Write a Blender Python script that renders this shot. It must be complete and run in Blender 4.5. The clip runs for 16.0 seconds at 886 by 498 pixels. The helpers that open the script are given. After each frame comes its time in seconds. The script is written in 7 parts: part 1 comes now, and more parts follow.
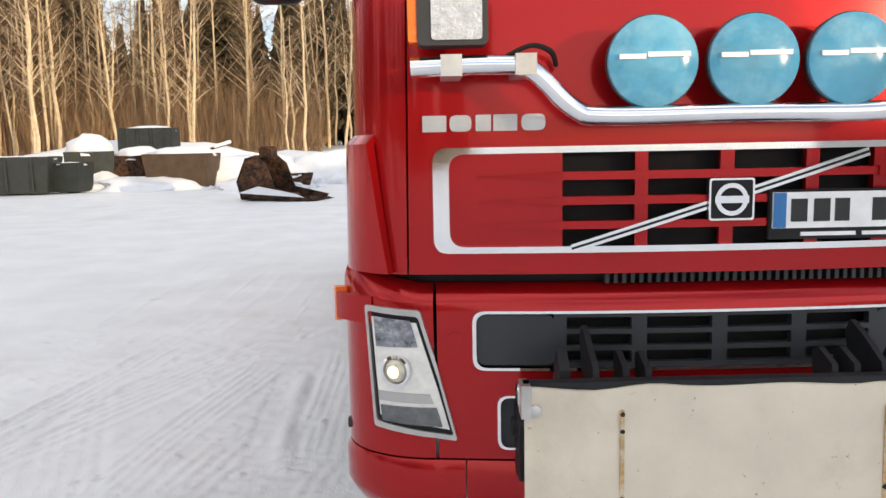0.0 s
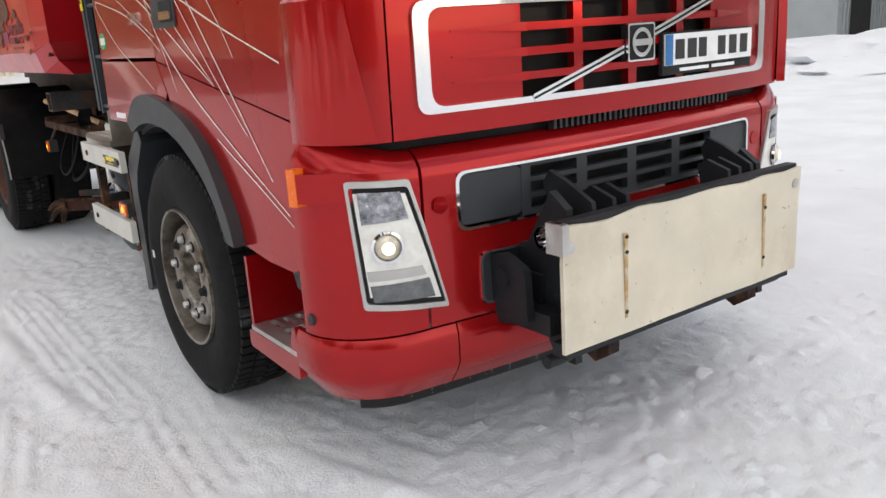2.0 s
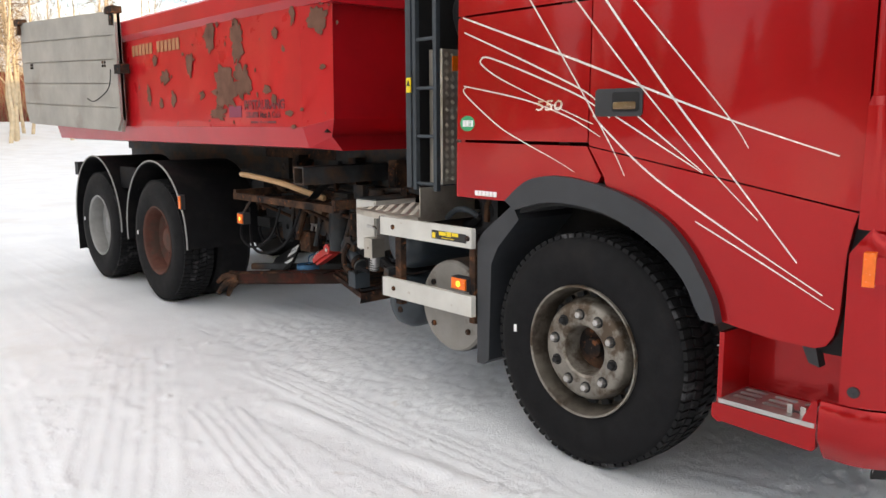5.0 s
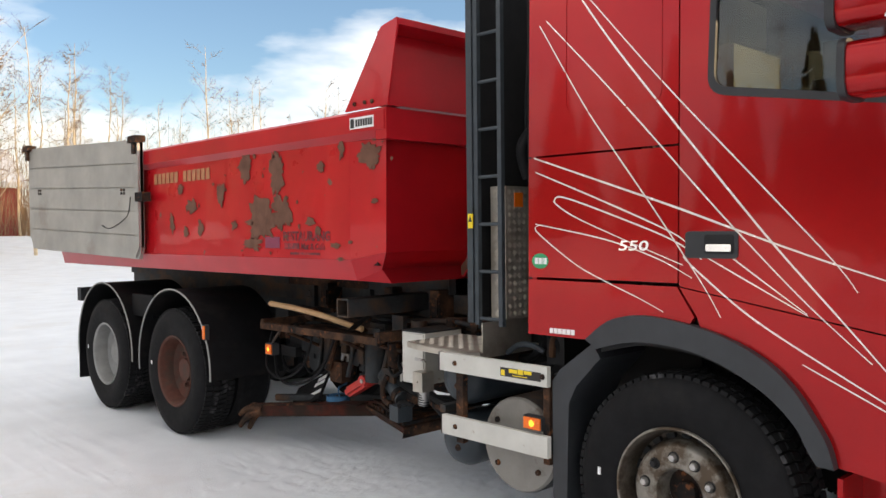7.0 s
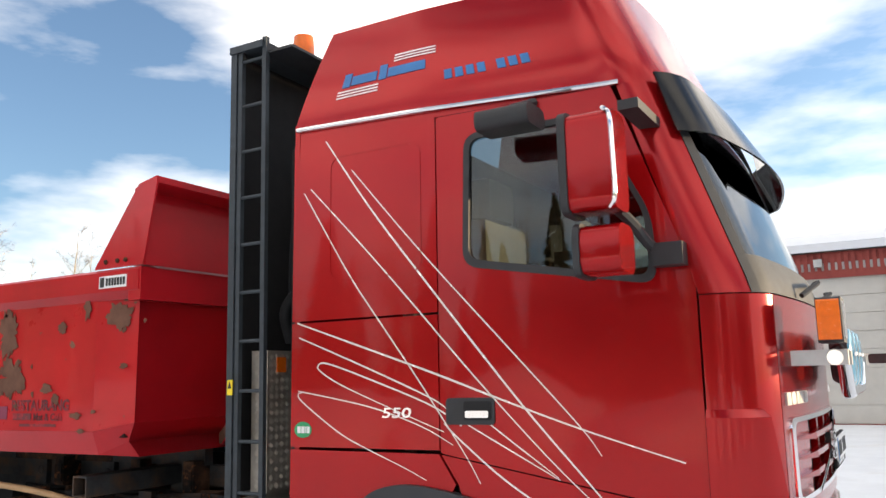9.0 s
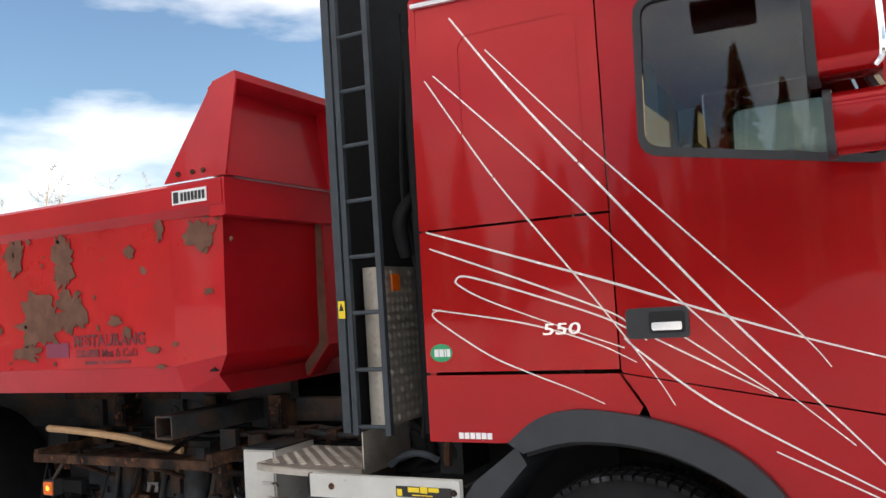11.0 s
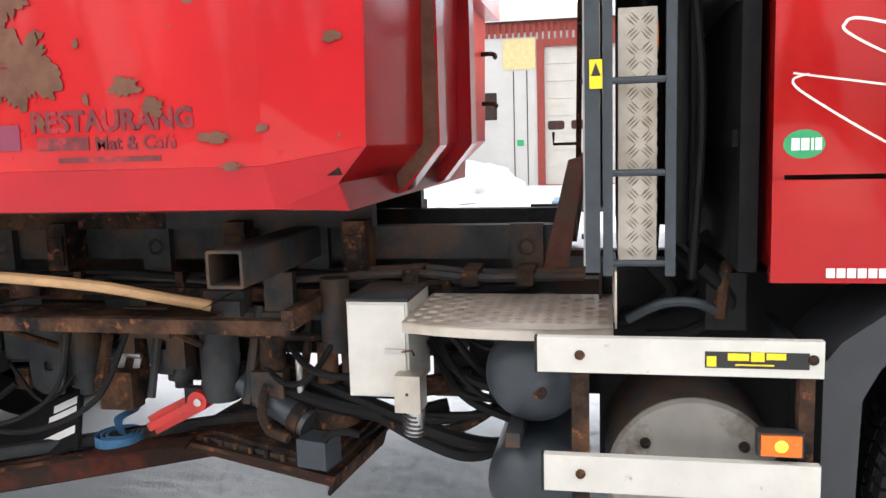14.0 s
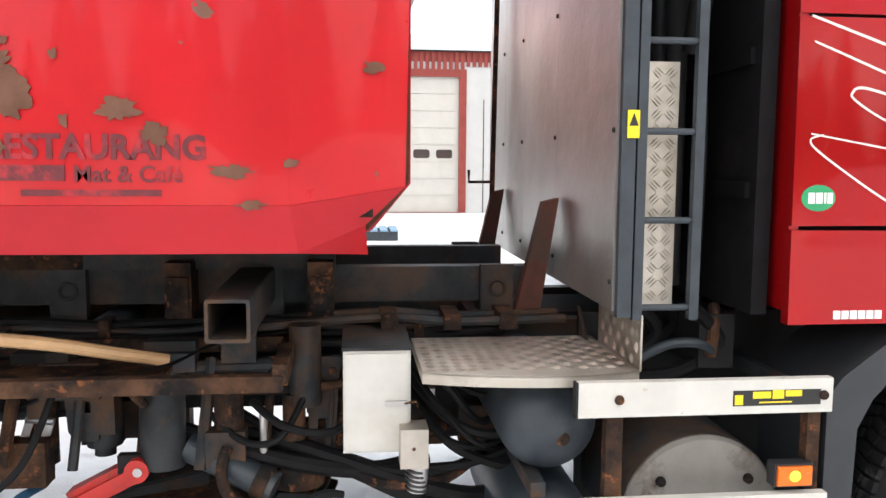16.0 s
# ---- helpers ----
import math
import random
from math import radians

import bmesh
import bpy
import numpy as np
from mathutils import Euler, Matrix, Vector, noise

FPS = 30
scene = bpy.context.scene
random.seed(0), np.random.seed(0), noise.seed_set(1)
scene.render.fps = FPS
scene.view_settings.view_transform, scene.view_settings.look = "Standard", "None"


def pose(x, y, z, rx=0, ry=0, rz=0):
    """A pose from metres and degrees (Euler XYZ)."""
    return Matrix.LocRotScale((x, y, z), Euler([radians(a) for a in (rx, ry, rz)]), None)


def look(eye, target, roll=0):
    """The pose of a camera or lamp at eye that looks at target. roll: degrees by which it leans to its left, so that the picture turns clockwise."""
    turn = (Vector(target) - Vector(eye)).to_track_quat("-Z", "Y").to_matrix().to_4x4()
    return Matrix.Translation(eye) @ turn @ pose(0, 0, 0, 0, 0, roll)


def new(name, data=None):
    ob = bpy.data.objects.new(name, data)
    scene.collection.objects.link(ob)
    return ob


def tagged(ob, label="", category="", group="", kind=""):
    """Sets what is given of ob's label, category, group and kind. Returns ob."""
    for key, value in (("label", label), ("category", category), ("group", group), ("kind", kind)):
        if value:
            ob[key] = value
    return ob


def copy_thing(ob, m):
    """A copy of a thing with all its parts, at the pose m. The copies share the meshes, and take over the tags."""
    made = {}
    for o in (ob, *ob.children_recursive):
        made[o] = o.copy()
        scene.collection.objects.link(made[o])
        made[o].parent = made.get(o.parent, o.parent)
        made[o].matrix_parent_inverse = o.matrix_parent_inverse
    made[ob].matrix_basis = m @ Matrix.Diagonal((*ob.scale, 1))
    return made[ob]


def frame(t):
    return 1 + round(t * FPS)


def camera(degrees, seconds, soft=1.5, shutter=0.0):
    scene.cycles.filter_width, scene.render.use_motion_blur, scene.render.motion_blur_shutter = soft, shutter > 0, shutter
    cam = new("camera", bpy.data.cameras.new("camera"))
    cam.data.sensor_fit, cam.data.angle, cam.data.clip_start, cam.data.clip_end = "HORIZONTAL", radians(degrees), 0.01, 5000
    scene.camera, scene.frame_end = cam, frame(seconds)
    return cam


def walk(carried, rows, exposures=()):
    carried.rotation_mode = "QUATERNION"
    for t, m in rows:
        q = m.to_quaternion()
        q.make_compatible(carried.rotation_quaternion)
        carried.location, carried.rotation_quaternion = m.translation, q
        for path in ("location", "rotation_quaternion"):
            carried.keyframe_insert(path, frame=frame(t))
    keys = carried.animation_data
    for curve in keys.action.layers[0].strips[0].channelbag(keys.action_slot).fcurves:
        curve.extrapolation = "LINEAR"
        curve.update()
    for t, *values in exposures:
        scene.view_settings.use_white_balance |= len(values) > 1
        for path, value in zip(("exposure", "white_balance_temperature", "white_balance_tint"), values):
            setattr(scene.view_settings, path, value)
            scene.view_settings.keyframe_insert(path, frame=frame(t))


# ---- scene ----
cam = camera(57.3, 16.0)
PATH = [
    (0, (-0.888, -2.491, 1.614), (-0.867, -0.508, 1.355), -1.1),
    (0.5, (-1.282, -2.41, 1.543), (-0.99, -0.472, 1.143), -3.1),
    (1, (-1.635, -2.287, 1.505), (-1.04, -0.436, 1.035), -3.7),
    (1.5, (-1.982, -2.182, 1.512), (-1.095, -0.468, 0.988), -4.4),
    (2, (-2.264, -1.974, 1.516), (-1.147, -0.4, 0.992), -3.7),
    (2.5, (-2.594, -1.805, 1.512), (-1.31, -0.357, 1.01), -2.2),
    (3, (-2.912, -1.63, 1.537), (-1.573, -0.226, 1.053), -2.0),
    (3.5, (-3.226, -1.398, 1.553), (-1.842, -0.032, 1.087), -1.1),
    (4, (-3.578, -1.241, 1.579), (-2.187, 0.124, 1.132), -0.6),
    (4.5, (-3.816, -1.027, 1.565), (-2.495, 0.427, 1.187), -0.3),
    (6.8, (-4.386, -0.371, 1.701), (-3.044, 1.11, 1.609), -0.5),
    (7, (-4.386, -0.374, 1.717), (-2.996, 1.063, 1.67), -0.6),
    (7.5, (-4.361, -0.391, 1.753), (-2.847, 0.913, 1.827), -0.7),
    (8, (-4.364, -0.419, 1.781), (-2.739, 0.73, 1.974), -0.9),
    (8.2, (-4.36, -0.416, 1.777), (-2.703, 0.677, 2.02), -0.8),
    (10.3, (-4.365, 0.067, 1.827), (-2.59, 0.946, 2.103), -2.8),
    (10.5, (-4.335, 0.208, 1.817), (-2.565, 1.113, 2.038), -3.0),
    (11, (-4.249, 0.57, 1.77), (-2.483, 1.5, 1.901), -3.7),
    (11.5, (-4.133, 0.947, 1.728), (-2.3, 1.742, 1.812), -3.4),
    (12, (-3.99, 1.34, 1.675), (-2.115, 2.035, 1.729), -2.6),
    (12.5, (-3.83, 1.724, 1.64), (-1.942, 2.383, 1.61), -2.5),
    (13, (-3.706, 2.083, 1.65), (-1.8, 2.668, 1.488), -2.6),
    (13.5, (-3.563, 2.41, 1.627), (-1.648, 2.935, 1.389), -1.7),
    (14, (-3.503, 2.726, 1.592), (-1.56, 3.12, 1.328), -1.7),
    (14.5, (-3.471, 3.032, 1.584), (-1.503, 3.247, 1.299), -1.2),
    (15, (-3.417, 3.268, 1.588), (-1.436, 3.29, 1.313), -0.4),
    (15.5, (-3.429, 3.459, 1.608), (-1.452, 3.28, 1.358), 0.0),
    (16, (-3.426, 3.553, 1.645), (-1.448, 3.334, 1.438), 0.4),
]
EXPOSURES = [(0.0, -0.56, 6650, 10), (1.0, -0.60, 6700, 10), (2.0, -0.34, 6850, 10), (3.5, -0.06, 6950, 10), (4.7, -0.08, 6950, 10), (7.0, -0.35, 6850, 10), (8.2, -0.24, 6800, 10),
             (10.3, -0.54, 6650, 10), (11.0, -0.28, 6700, 10), (12.0, 0.12, 6800, 10), (12.5, 0.30, 6850, 10), (13.5, 0.48, 6850, 10), (15.0, 0.56, 6850, 10), (16.0, 0.56, 6850, 10)]
walk(cam, [(t, look(eye, target, roll)) for t, eye, target, roll in PATH], EXPOSURES)

# ---- world and sun ----
SUN_AZ, SUN_EL = radians(-48), radians(6.5)          # direction to the sun in plan, and its height
SUN_DIR = Vector((math.cos(SUN_AZ) * math.cos(SUN_EL), math.sin(SUN_AZ) * math.cos(SUN_EL), math.sin(SUN_EL)))
world = bpy.data.worlds.new("winter_sky")
scene.world = world
world.use_nodes = True
wn, wl = world.node_tree.nodes, world.node_tree.links
wn.clear()
w_out, w_bg = wn.new("ShaderNodeOutputWorld"), wn.new("ShaderNodeBackground")
w_sky = wn.new("ShaderNodeTexSky")
w_sky.sky_type, w_sky.sun_disc = "NISHITA", False
w_sky.sun_elevation, w_sky.sun_rotation = SUN_EL + radians(12), radians(90) - SUN_AZ
w_sky.air_density, w_sky.dust_density, w_sky.ozone_density = 1.0, 0.5, 1.6
w_co, w_map = wn.new("ShaderNodeTexCoord"), wn.new("ShaderNodeMapping")
w_map.inputs["Scale"].default_value = (1.0, 1.0, 3.2)
w_map.inputs["Location"].default_value = (0.35, 0.1, 0.0)
w_noise = wn.new("ShaderNodeTexNoise")
w_noise.inputs["Scale"].default_value, w_noise.inputs["Detail"].default_value = 1.9, 7.0
w_noise.inputs["Roughness"].default_value = 0.52
w_ramp = wn.new("ShaderNodeValToRGB")
w_ramp.color_ramp.elements[0].position, w_ramp.color_ramp.elements[1].position = 0.39, 0.60
w_mix = wn.new("ShaderNodeMix")
w_mix.data_type = "RGBA"
w_mix.inputs[7].default_value = (13.0, 12.5, 12.0, 1)
wl.new(w_co.outputs["Generated"], w_map.inputs["Vector"])
wl.new(w_map.outputs["Vector"], w_noise.inputs["Vector"])
wl.new(w_noise.outputs["Fac"], w_ramp.inputs["Fac"])
wl.new(w_ramp.outputs["Color"], w_mix.inputs[0])
w_tint = wn.new("ShaderNodeMix")                      # thin bright haze lifts the blue
w_tint.data_type, w_tint.blend_type = "RGBA", "MULTIPLY"
w_tint.inputs[0].default_value = 1.0
w_tint.inputs[7].default_value = (1.14, 1.26, 1.36, 1)
wl.new(w_sky.outputs["Color"], w_tint.inputs[6])
wl.new(w_tint.outputs[2], w_mix.inputs[6])
wl.new(w_mix.outputs[2], w_bg.inputs["Color"])
w_bg.inputs["Strength"].default_value = 0.19
wl.new(w_bg.outputs["Background"], w_out.inputs["Surface"])
sun = new("sun", bpy.data.lights.new("sun", "SUN"))
sun.data.energy, sun.data.angle, sun.data.color = 5.0, radians(0.6), (1.0, 0.76, 0.46)
sun.matrix_world = look(SUN_DIR * 80, (0, 0, 0))


# ---- materials ----
def material(name, color, rough=0.6, metal=0.0, var=0.12, scale=8.0, bump=0.0, bump_scale=60.0, color2=None, cut=(0.45, 0.6),
             coat=0.0, spot=None, spot_scale=6.0, spot_cut=(0.6, 0.64), rough_var=0.1, spec=0.5):
    """Base colour with fine grain, larger tone changes, optional second colour in patches, and fine relief."""
    m = bpy.data.materials.new(name)
    m.use_nodes = True
    n, l = m.node_tree.nodes, m.node_tree.links
    p = n["Principled BSDF"]
    p.inputs["Metallic"].default_value, p.inputs["Coat Weight"].default_value = metal, coat
    p.inputs["Coat Roughness"].default_value = 0.04
    p.inputs["Specular IOR Level"].default_value = spec
    co = n.new("ShaderNodeTexCoord")

    def tex(s, d=6.0, r=0.6):
        t = n.new("ShaderNodeTexNoise")
        t.inputs["Scale"].default_value, t.inputs["Detail"].default_value, t.inputs["Roughness"].default_value = s, d, r
        l.new(co.outputs["Object"], t.inputs["Vector"])
        return t.outputs["Fac"]

    def mix(fac, a, b):
        x = n.new("ShaderNodeMix")
        x.data_type = "RGBA"
        for i, v in ((0, fac), (6, a), (7, b)):
            if isinstance(v, tuple):
                x.inputs[i].default_value = (*v, 1)
            else:
                l.new(v, x.inputs[i])
        return x.outputs[2]

    def ramp(fac, lo, hi):
        r = n.new("ShaderNodeMapRange")
        r.inputs["From Min"].default_value, r.inputs["From Max"].default_value = lo, hi
        l.new(fac, r.inputs["Value"])
        return r.outputs["Result"]

    dark = tuple(c * (1 - var) for c in color)
    lite = tuple(min(1, c * (1 + var)) for c in color)
    c = mix(ramp(tex(scale), 0.3, 0.7), dark, lite)
    if color2:
        c = mix(ramp(tex(scale * 0.45, 8, 0.65), *cut), c, color2)
    if spot:
        c = mix(ramp(tex(spot_scale, 5, 0.6), *spot_cut), c, spot)
    l.new(c, p.inputs["Base Color"])
    rr = n.new("ShaderNodeMapRange")
    rr.inputs["To Min"].default_value, rr.inputs["To Max"].default_value = max(0.02, rough - rough_var), min(1, rough + rough_var)
    l.new(tex(scale * 1.7), rr.inputs["Value"])
    l.new(rr.outputs["Result"], p.inputs["Roughness"])
    if bump:
        b = n.new("ShaderNodeBump")
        b.inputs["Strength"].default_value, b.inputs["Distance"].default_value = bump, 0.01
        l.new(tex(bump_scale, 4), b.inputs["Height"])
        l.new(b.outputs["Normal"], p.inputs["Normal"])
    return m


def glass(name, tint=(0.9, 0.95, 0.93), see=0.85, ior=1.45):
    m = bpy.data.materials.new(name)
    m.use_nodes = True
    n, l = m.node_tree.nodes, m.node_tree.links
    n.remove(n["Principled BSDF"])
    tr, gl, mx, fr = (n.new("ShaderNode" + k) for k in ("BsdfTransparent", "BsdfGlossy", "MixShader", "Fresnel"))
    tr.inputs["Color"].default_value = (*[c * see for c in tint], 1)
    gl.inputs["Roughness"].default_value = 0.01
    fr.inputs["IOR"].default_value = ior
    l.new(fr.outputs["Fac"], mx.inputs[0]), l.new(tr.outputs[0], mx.inputs[1]), l.new(gl.outputs[0], mx.inputs[2])
    l.new(mx.outputs[0], n["Material Output"].inputs["Surface"])
    return m


def glow(name, color, strength):
    m = bpy.data.materials.new(name)
    m.use_nodes = True
    p = m.node_tree.nodes["Principled BSDF"]
    p.inputs["Base Color"].default_value = p.inputs["Emission Color"].default_value = (*color, 1)
    p.inputs["Emission Strength"].default_value = strength
    return m


RED = material("red_metallic_paint", (0.37, 0.006, 0.008), 0.20, 0.50, 0.06, 3.0, 0.0, 260, coat=0.42, rough_var=0.04, spec=0.2)
RED.node_tree.nodes["Principled BSDF"].inputs["Coat IOR"].default_value = 1.5
BODY_RED = material("worn_red_paint", (0.50, 0.008, 0.014), 0.30, 0.1, 0.12, 2.2, 0.03, 20, coat=0.3, spec=0.25, spot=(0.17, 0.085, 0.06), spot_scale=3.6, spot_cut=(0.675, 0.69))
BODY_RED2 = material("red_paint_sound", (0.46, 0.008, 0.016), 0.32, 0.1, 0.14, 2.2, 0.03, 20, coat=0.3, spec=0.25, spot=(0.15, 0.075, 0.05), spot_scale=3.3, spot_cut=(0.70, 0.715))
CHROME = material("chrome", (0.80, 0.80, 0.81), 0.07, 1.0, 0.04, 9.0, rough_var=0.04)
STEEL = material("brushed_aluminium", (0.52, 0.51, 0.50), 0.42, 0.9, 0.14, 5.0, 0.08, 90, color2=(0.36, 0.33, 0.30), cut=(0.55, 0.75))
SHEET = material("aluminium_sheet", (0.44, 0.43, 0.41), 0.40, 0.80, 0.14, 2.0, 0.45, 7, color2=(0.34, 0.32, 0.29), cut=(0.50, 0.72))
GATE = material("grey_aluminium_planks", (0.40, 0.39, 0.36), 0.55, 0.55, 0.16, 3.0, 0.10, 50, color2=(0.28, 0.24, 0.20), cut=(0.58, 0.8))
CHEQUER = material("chequer_aluminium", (0.50, 0.46, 0.40), 0.45, 0.7, 0.18, 7.0, 0.05, 80, color2=(0.33, 0.28, 0.22), cut=(0.5, 0.72))
PLASTIC = material("dark_grey_plastic", (0.022, 0.023, 0.026), 0.55, 0.0, 0.2, 9.0, 0.10, 300)
GREYPL = material("grey_plastic", (0.026, 0.029, 0.034), 0.5, 0.0, 0.15, 7.0, 0.06, 260)
# Near-black for black parts, and for shade painted into gaps and recesses.
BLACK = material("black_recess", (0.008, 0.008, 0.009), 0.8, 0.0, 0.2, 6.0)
RUBBER = material("tyre_rubber", (0.009, 0.009, 0.010), 0.75, 0.0, 0.25, 12.0, 0.15, 90, color2=(0.017, 0.016, 0.016), cut=(0.55, 0.8), spec=0.15)
TREAD = material("snowy_tread_rubber", (0.012, 0.012, 0.013), 0.75, 0.0, 0.25, 12.0, 0.15, 90, color2=(0.10, 0.10, 0.105), cut=(0.58, 0.74), spec=0.15)
MUDGUARD = material("black_mudguard", (0.007, 0.007, 0.008), 0.6, 0.0, 0.3, 9.0, 0.10, 120, color2=(0.016, 0.014, 0.013), cut=(0.5, 0.7), spec=0.12)
RIM = material("dirty_steel_rim", (0.25, 0.23, 0.20), 0.45, 0.5, 0.25, 14.0, 0.15, 90, color2=(0.085, 0.06, 0.04), cut=(0.47, 0.58))
# Darker copy of RIM: the deep well's shade is painted in, plus brown grime.
RIM_SHADED = material("shaded_rim_well", (0.115, 0.10, 0.082), 0.55, 0.4, 0.3, 14.0, 0.15, 90, color2=(0.045, 0.033, 0.024), cut=(0.44, 0.58))
RUSTRIM = material("rusty_red_rim", (0.10, 0.034, 0.022), 0.8, 0.1, 0.25, 14.0, 0.15, 80, color2=(0.07, 0.04, 0.03))
GREYRIM = material("grey_rim", (0.27, 0.27, 0.265), 0.5, 0.4, 0.15, 10.0, 0.05, 80)
FRAME = material("chassis_paint", (0.036, 0.039, 0.042), 0.6, 0.2, 0.4, 6.0, 0.2, 60, color2=(0.092, 0.052, 0.031), cut=(0.48, 0.62), spec=0.2)
RUST = material("rusty_steel", (0.090, 0.047, 0.028), 0.85, 0.1, 0.45, 11.0, 0.4, 60, color2=(0.016, 0.014, 0.014), cut=(0.40, 0.58), spec=0.15, spot=(0.19, 0.075, 0.034), spot_scale=24, spot_cut=(0.58, 0.66))
BLUEGREY = material("bluegrey_ladder_paint", (0.038, 0.048, 0.058), 0.55, 0.2, 0.2, 14.0, 0.1, 90, color2=(0.10, 0.10, 0.10), cut=(0.62, 0.8))
TANK = material("air_tank_paint", (0.032, 0.042, 0.052), 0.42, 0.1, 0.25, 8.0, 0.06, 60, color2=(0.11, 0.10, 0.09), cut=(0.6, 0.85))
MOUNT = material("black_mount_paint", (0.016, 0.018, 0.021), 0.55, 0.1, 0.3, 9.0, 0.12, 70, color2=(0.075, 0.040, 0.024), cut=(0.66, 0.76), spec=0.3)
DISC = material("grey_drum", (0.25, 0.235, 0.215), 0.55, 0.2, 0.15, 7.0, 0.12, 60, color2=(0.11, 0.078, 0.055), cut=(0.57, 0.66))
WHITE = material("white_paint", (0.58, 0.57, 0.53), 0.5, 0.0, 0.09, 5.0, 0.05, 90, color2=(0.46, 0.42, 0.36), cut=(0.52, 0.85), spot=(0.30, 0.19, 0.10), spot_scale=17, spot_cut=(0.66, 0.76))
CREAM = material("weathered_cream_board", (0.66, 0.60, 0.49), 0.55, 0.1, 0.10, 3.5, 0.12, 30, color2=(0.46, 0.38, 0.27), cut=(0.48, 0.80),
                 spot=(0.20, 0.12, 0.06), spot_scale=26, spot_cut=(0.665, 0.72))
HOSE = material("black_hose", (0.008, 0.008, 0.009), 0.65, 0.0, 0.25, 12.0, spec=0.2)
WOOD = material("pale_wooden_handle", (0.55, 0.34, 0.17), 0.55, 0.0, 0.15, 12.0, 0.05, 60)
AMBER = material("amber_plastic", (0.85, 0.16, 0.01), 0.25, 0.0, 0.08, 40.0)
AMBER_ON = glow("amber_lit", (1.0, 0.42, 0.03), 2.0)
BLUE_LENS = material("blue_lamp_cover", (0.07, 0.30, 0.46), 0.12, 0.0, 0.18, 9.0, coat=0.6, color2=(0.22, 0.48, 0.62), cut=(0.45, 0.7))
LENS = glass("clear_lens", (1, 1, 1), 0.95)
GLASS = glass("cab_glass", (0.82, 0.89, 0.87), 0.62, 1.65)
BULB = glow("lit_bulb", (1.0, 0.80, 0.50), 3.0)
DECAL = material("silver_white_decal", (0.80, 0.78, 0.74), 0.25, 0.35, 0.06, 20.0)
WHITE_INK = material("white_lettering", (0.85, 0.85, 0.85), 0.5)
BLACK_INK = material("black_lettering", (0.015, 0.015, 0.015), 0.5)
DARKRED_INK = material("faded_dark_lettering", (0.13, 0.016, 0.022), 0.6, 0.0, 0.35, 25.0, color2=(0.40, 0.015, 0.025), cut=(0.5, 0.62))
GREEN_INK = material("green_sticker", (0.02, 0.33, 0.13), 0.4)
BLUE_INK = material("blue_lettering", (0.02, 0.16, 0.42), 0.4)
YELLOW = material("yellow_sticker", (0.85, 0.62, 0.02), 0.4)
CLOTH = material("beige_seat_cloth", (0.42, 0.39, 0.33), 0.9, 0.0, 0.12, 20.0, 0.1, 200)
STRAP = material("blue_strap", (0.05, 0.16, 0.30), 0.8, 0.0, 0.2, 40.0, 0.2, 200)
JACK = material("bright_red_paint", (0.48, 0.025, 0.02), 0.45, 0.0, 0.15, 9.0, color2=(0.12, 0.05, 0.035), cut=(0.58, 0.7))
SNOW = material("packed_snow", (0.75, 0.78, 0.815), 0.5, 0.0, 0.07, 1.1, 0.7, 85, color2=(0.60, 0.56, 0.51), cut=(0.55, 0.95), spot=(0.40, 0.34, 0.28), spot_scale=3.2, spot_cut=(0.67, 0.86))
SNOWCAP = material("fresh_snow", (0.74, 0.76, 0.80), 0.6, 0.0, 0.03, 2.0, 0.35, 18)
BARK = material("birch_bark", (0.66, 0.52, 0.34), 0.8, 0.0, 0.2, 5.0, 0.2, 20, color2=(0.16, 0.11, 0.08), cut=(0.60, 0.72))
TWIG = material("birch_twigs", (0.20, 0.125, 0.075), 0.85, 0.0, 0.25, 3.0)
NEEDLE = material("spruce_needles", (0.095, 0.085, 0.042), 0.9, 0.0, 0.35, 3.0, color2=(0.14, 0.105, 0.055))
BARNRED = material("red_timber", (0.26, 0.045, 0.035), 0.75, 0.0, 0.15, 4.0)
HALLWHITE = material("white_sheet_wall", (0.50, 0.50, 0.49), 0.5, 0.0, 0.05, 2.0)
HALLGREY = material("grey_corrugated_wall", (0.34, 0.37, 0.38), 0.5, 0.1, 0.06, 2.0)
DOORWHITE = material("white_lift_door", (0.52, 0.50, 0.46), 0.5, 0.0, 0.05, 3.0)
DARKWIN = material("dark_window", (0.05, 0.035, 0.035), 0.12)
ORANGE = material("orange_machine_paint", (0.60, 0.25, 0.04), 0.5, 0.0, 0.15, 4.0)
SKIPMAT = material("brown_steel_skip", (0.075, 0.046, 0.026), 0.75, 0.1, 0.25, 3.0, 0.1, 30)
BINMAT = material("dark_green_bin", (0.024, 0.029, 0.028), 0.6, 0.1, 0.25, 3.0)


# ---- mesh helpers ----
def part(name, bm, mat, parent=None, label="", angle=35, bevel=0.0):
    """Link a bmesh as one mesh object, under a thing or a part. World coordinates go in."""
    if bevel:
        es = [e for e in bm.edges if len(e.link_faces) == 2 and e.calc_face_angle(0) > radians(40)]
        bmesh.ops.bevel(bm, geom=es, offset=bevel, segments=2, affect="EDGES", clamp_overlap=True)
    bmesh.ops.recalc_face_normals(bm, faces=bm.faces)
    for e in bm.edges:
        e.smooth = len(e.link_faces) == 2 and e.calc_face_angle(3) < radians(angle)
    for f in bm.faces:
        f.smooth = True
    me = bpy.data.meshes.new(name)
    bm.to_mesh(me)
    bm.free()
    me.materials.append(mat)
    ob = new(name, me)
    if parent:
        under(ob, parent)
    if label:
        ob["label"] = label
    return ob


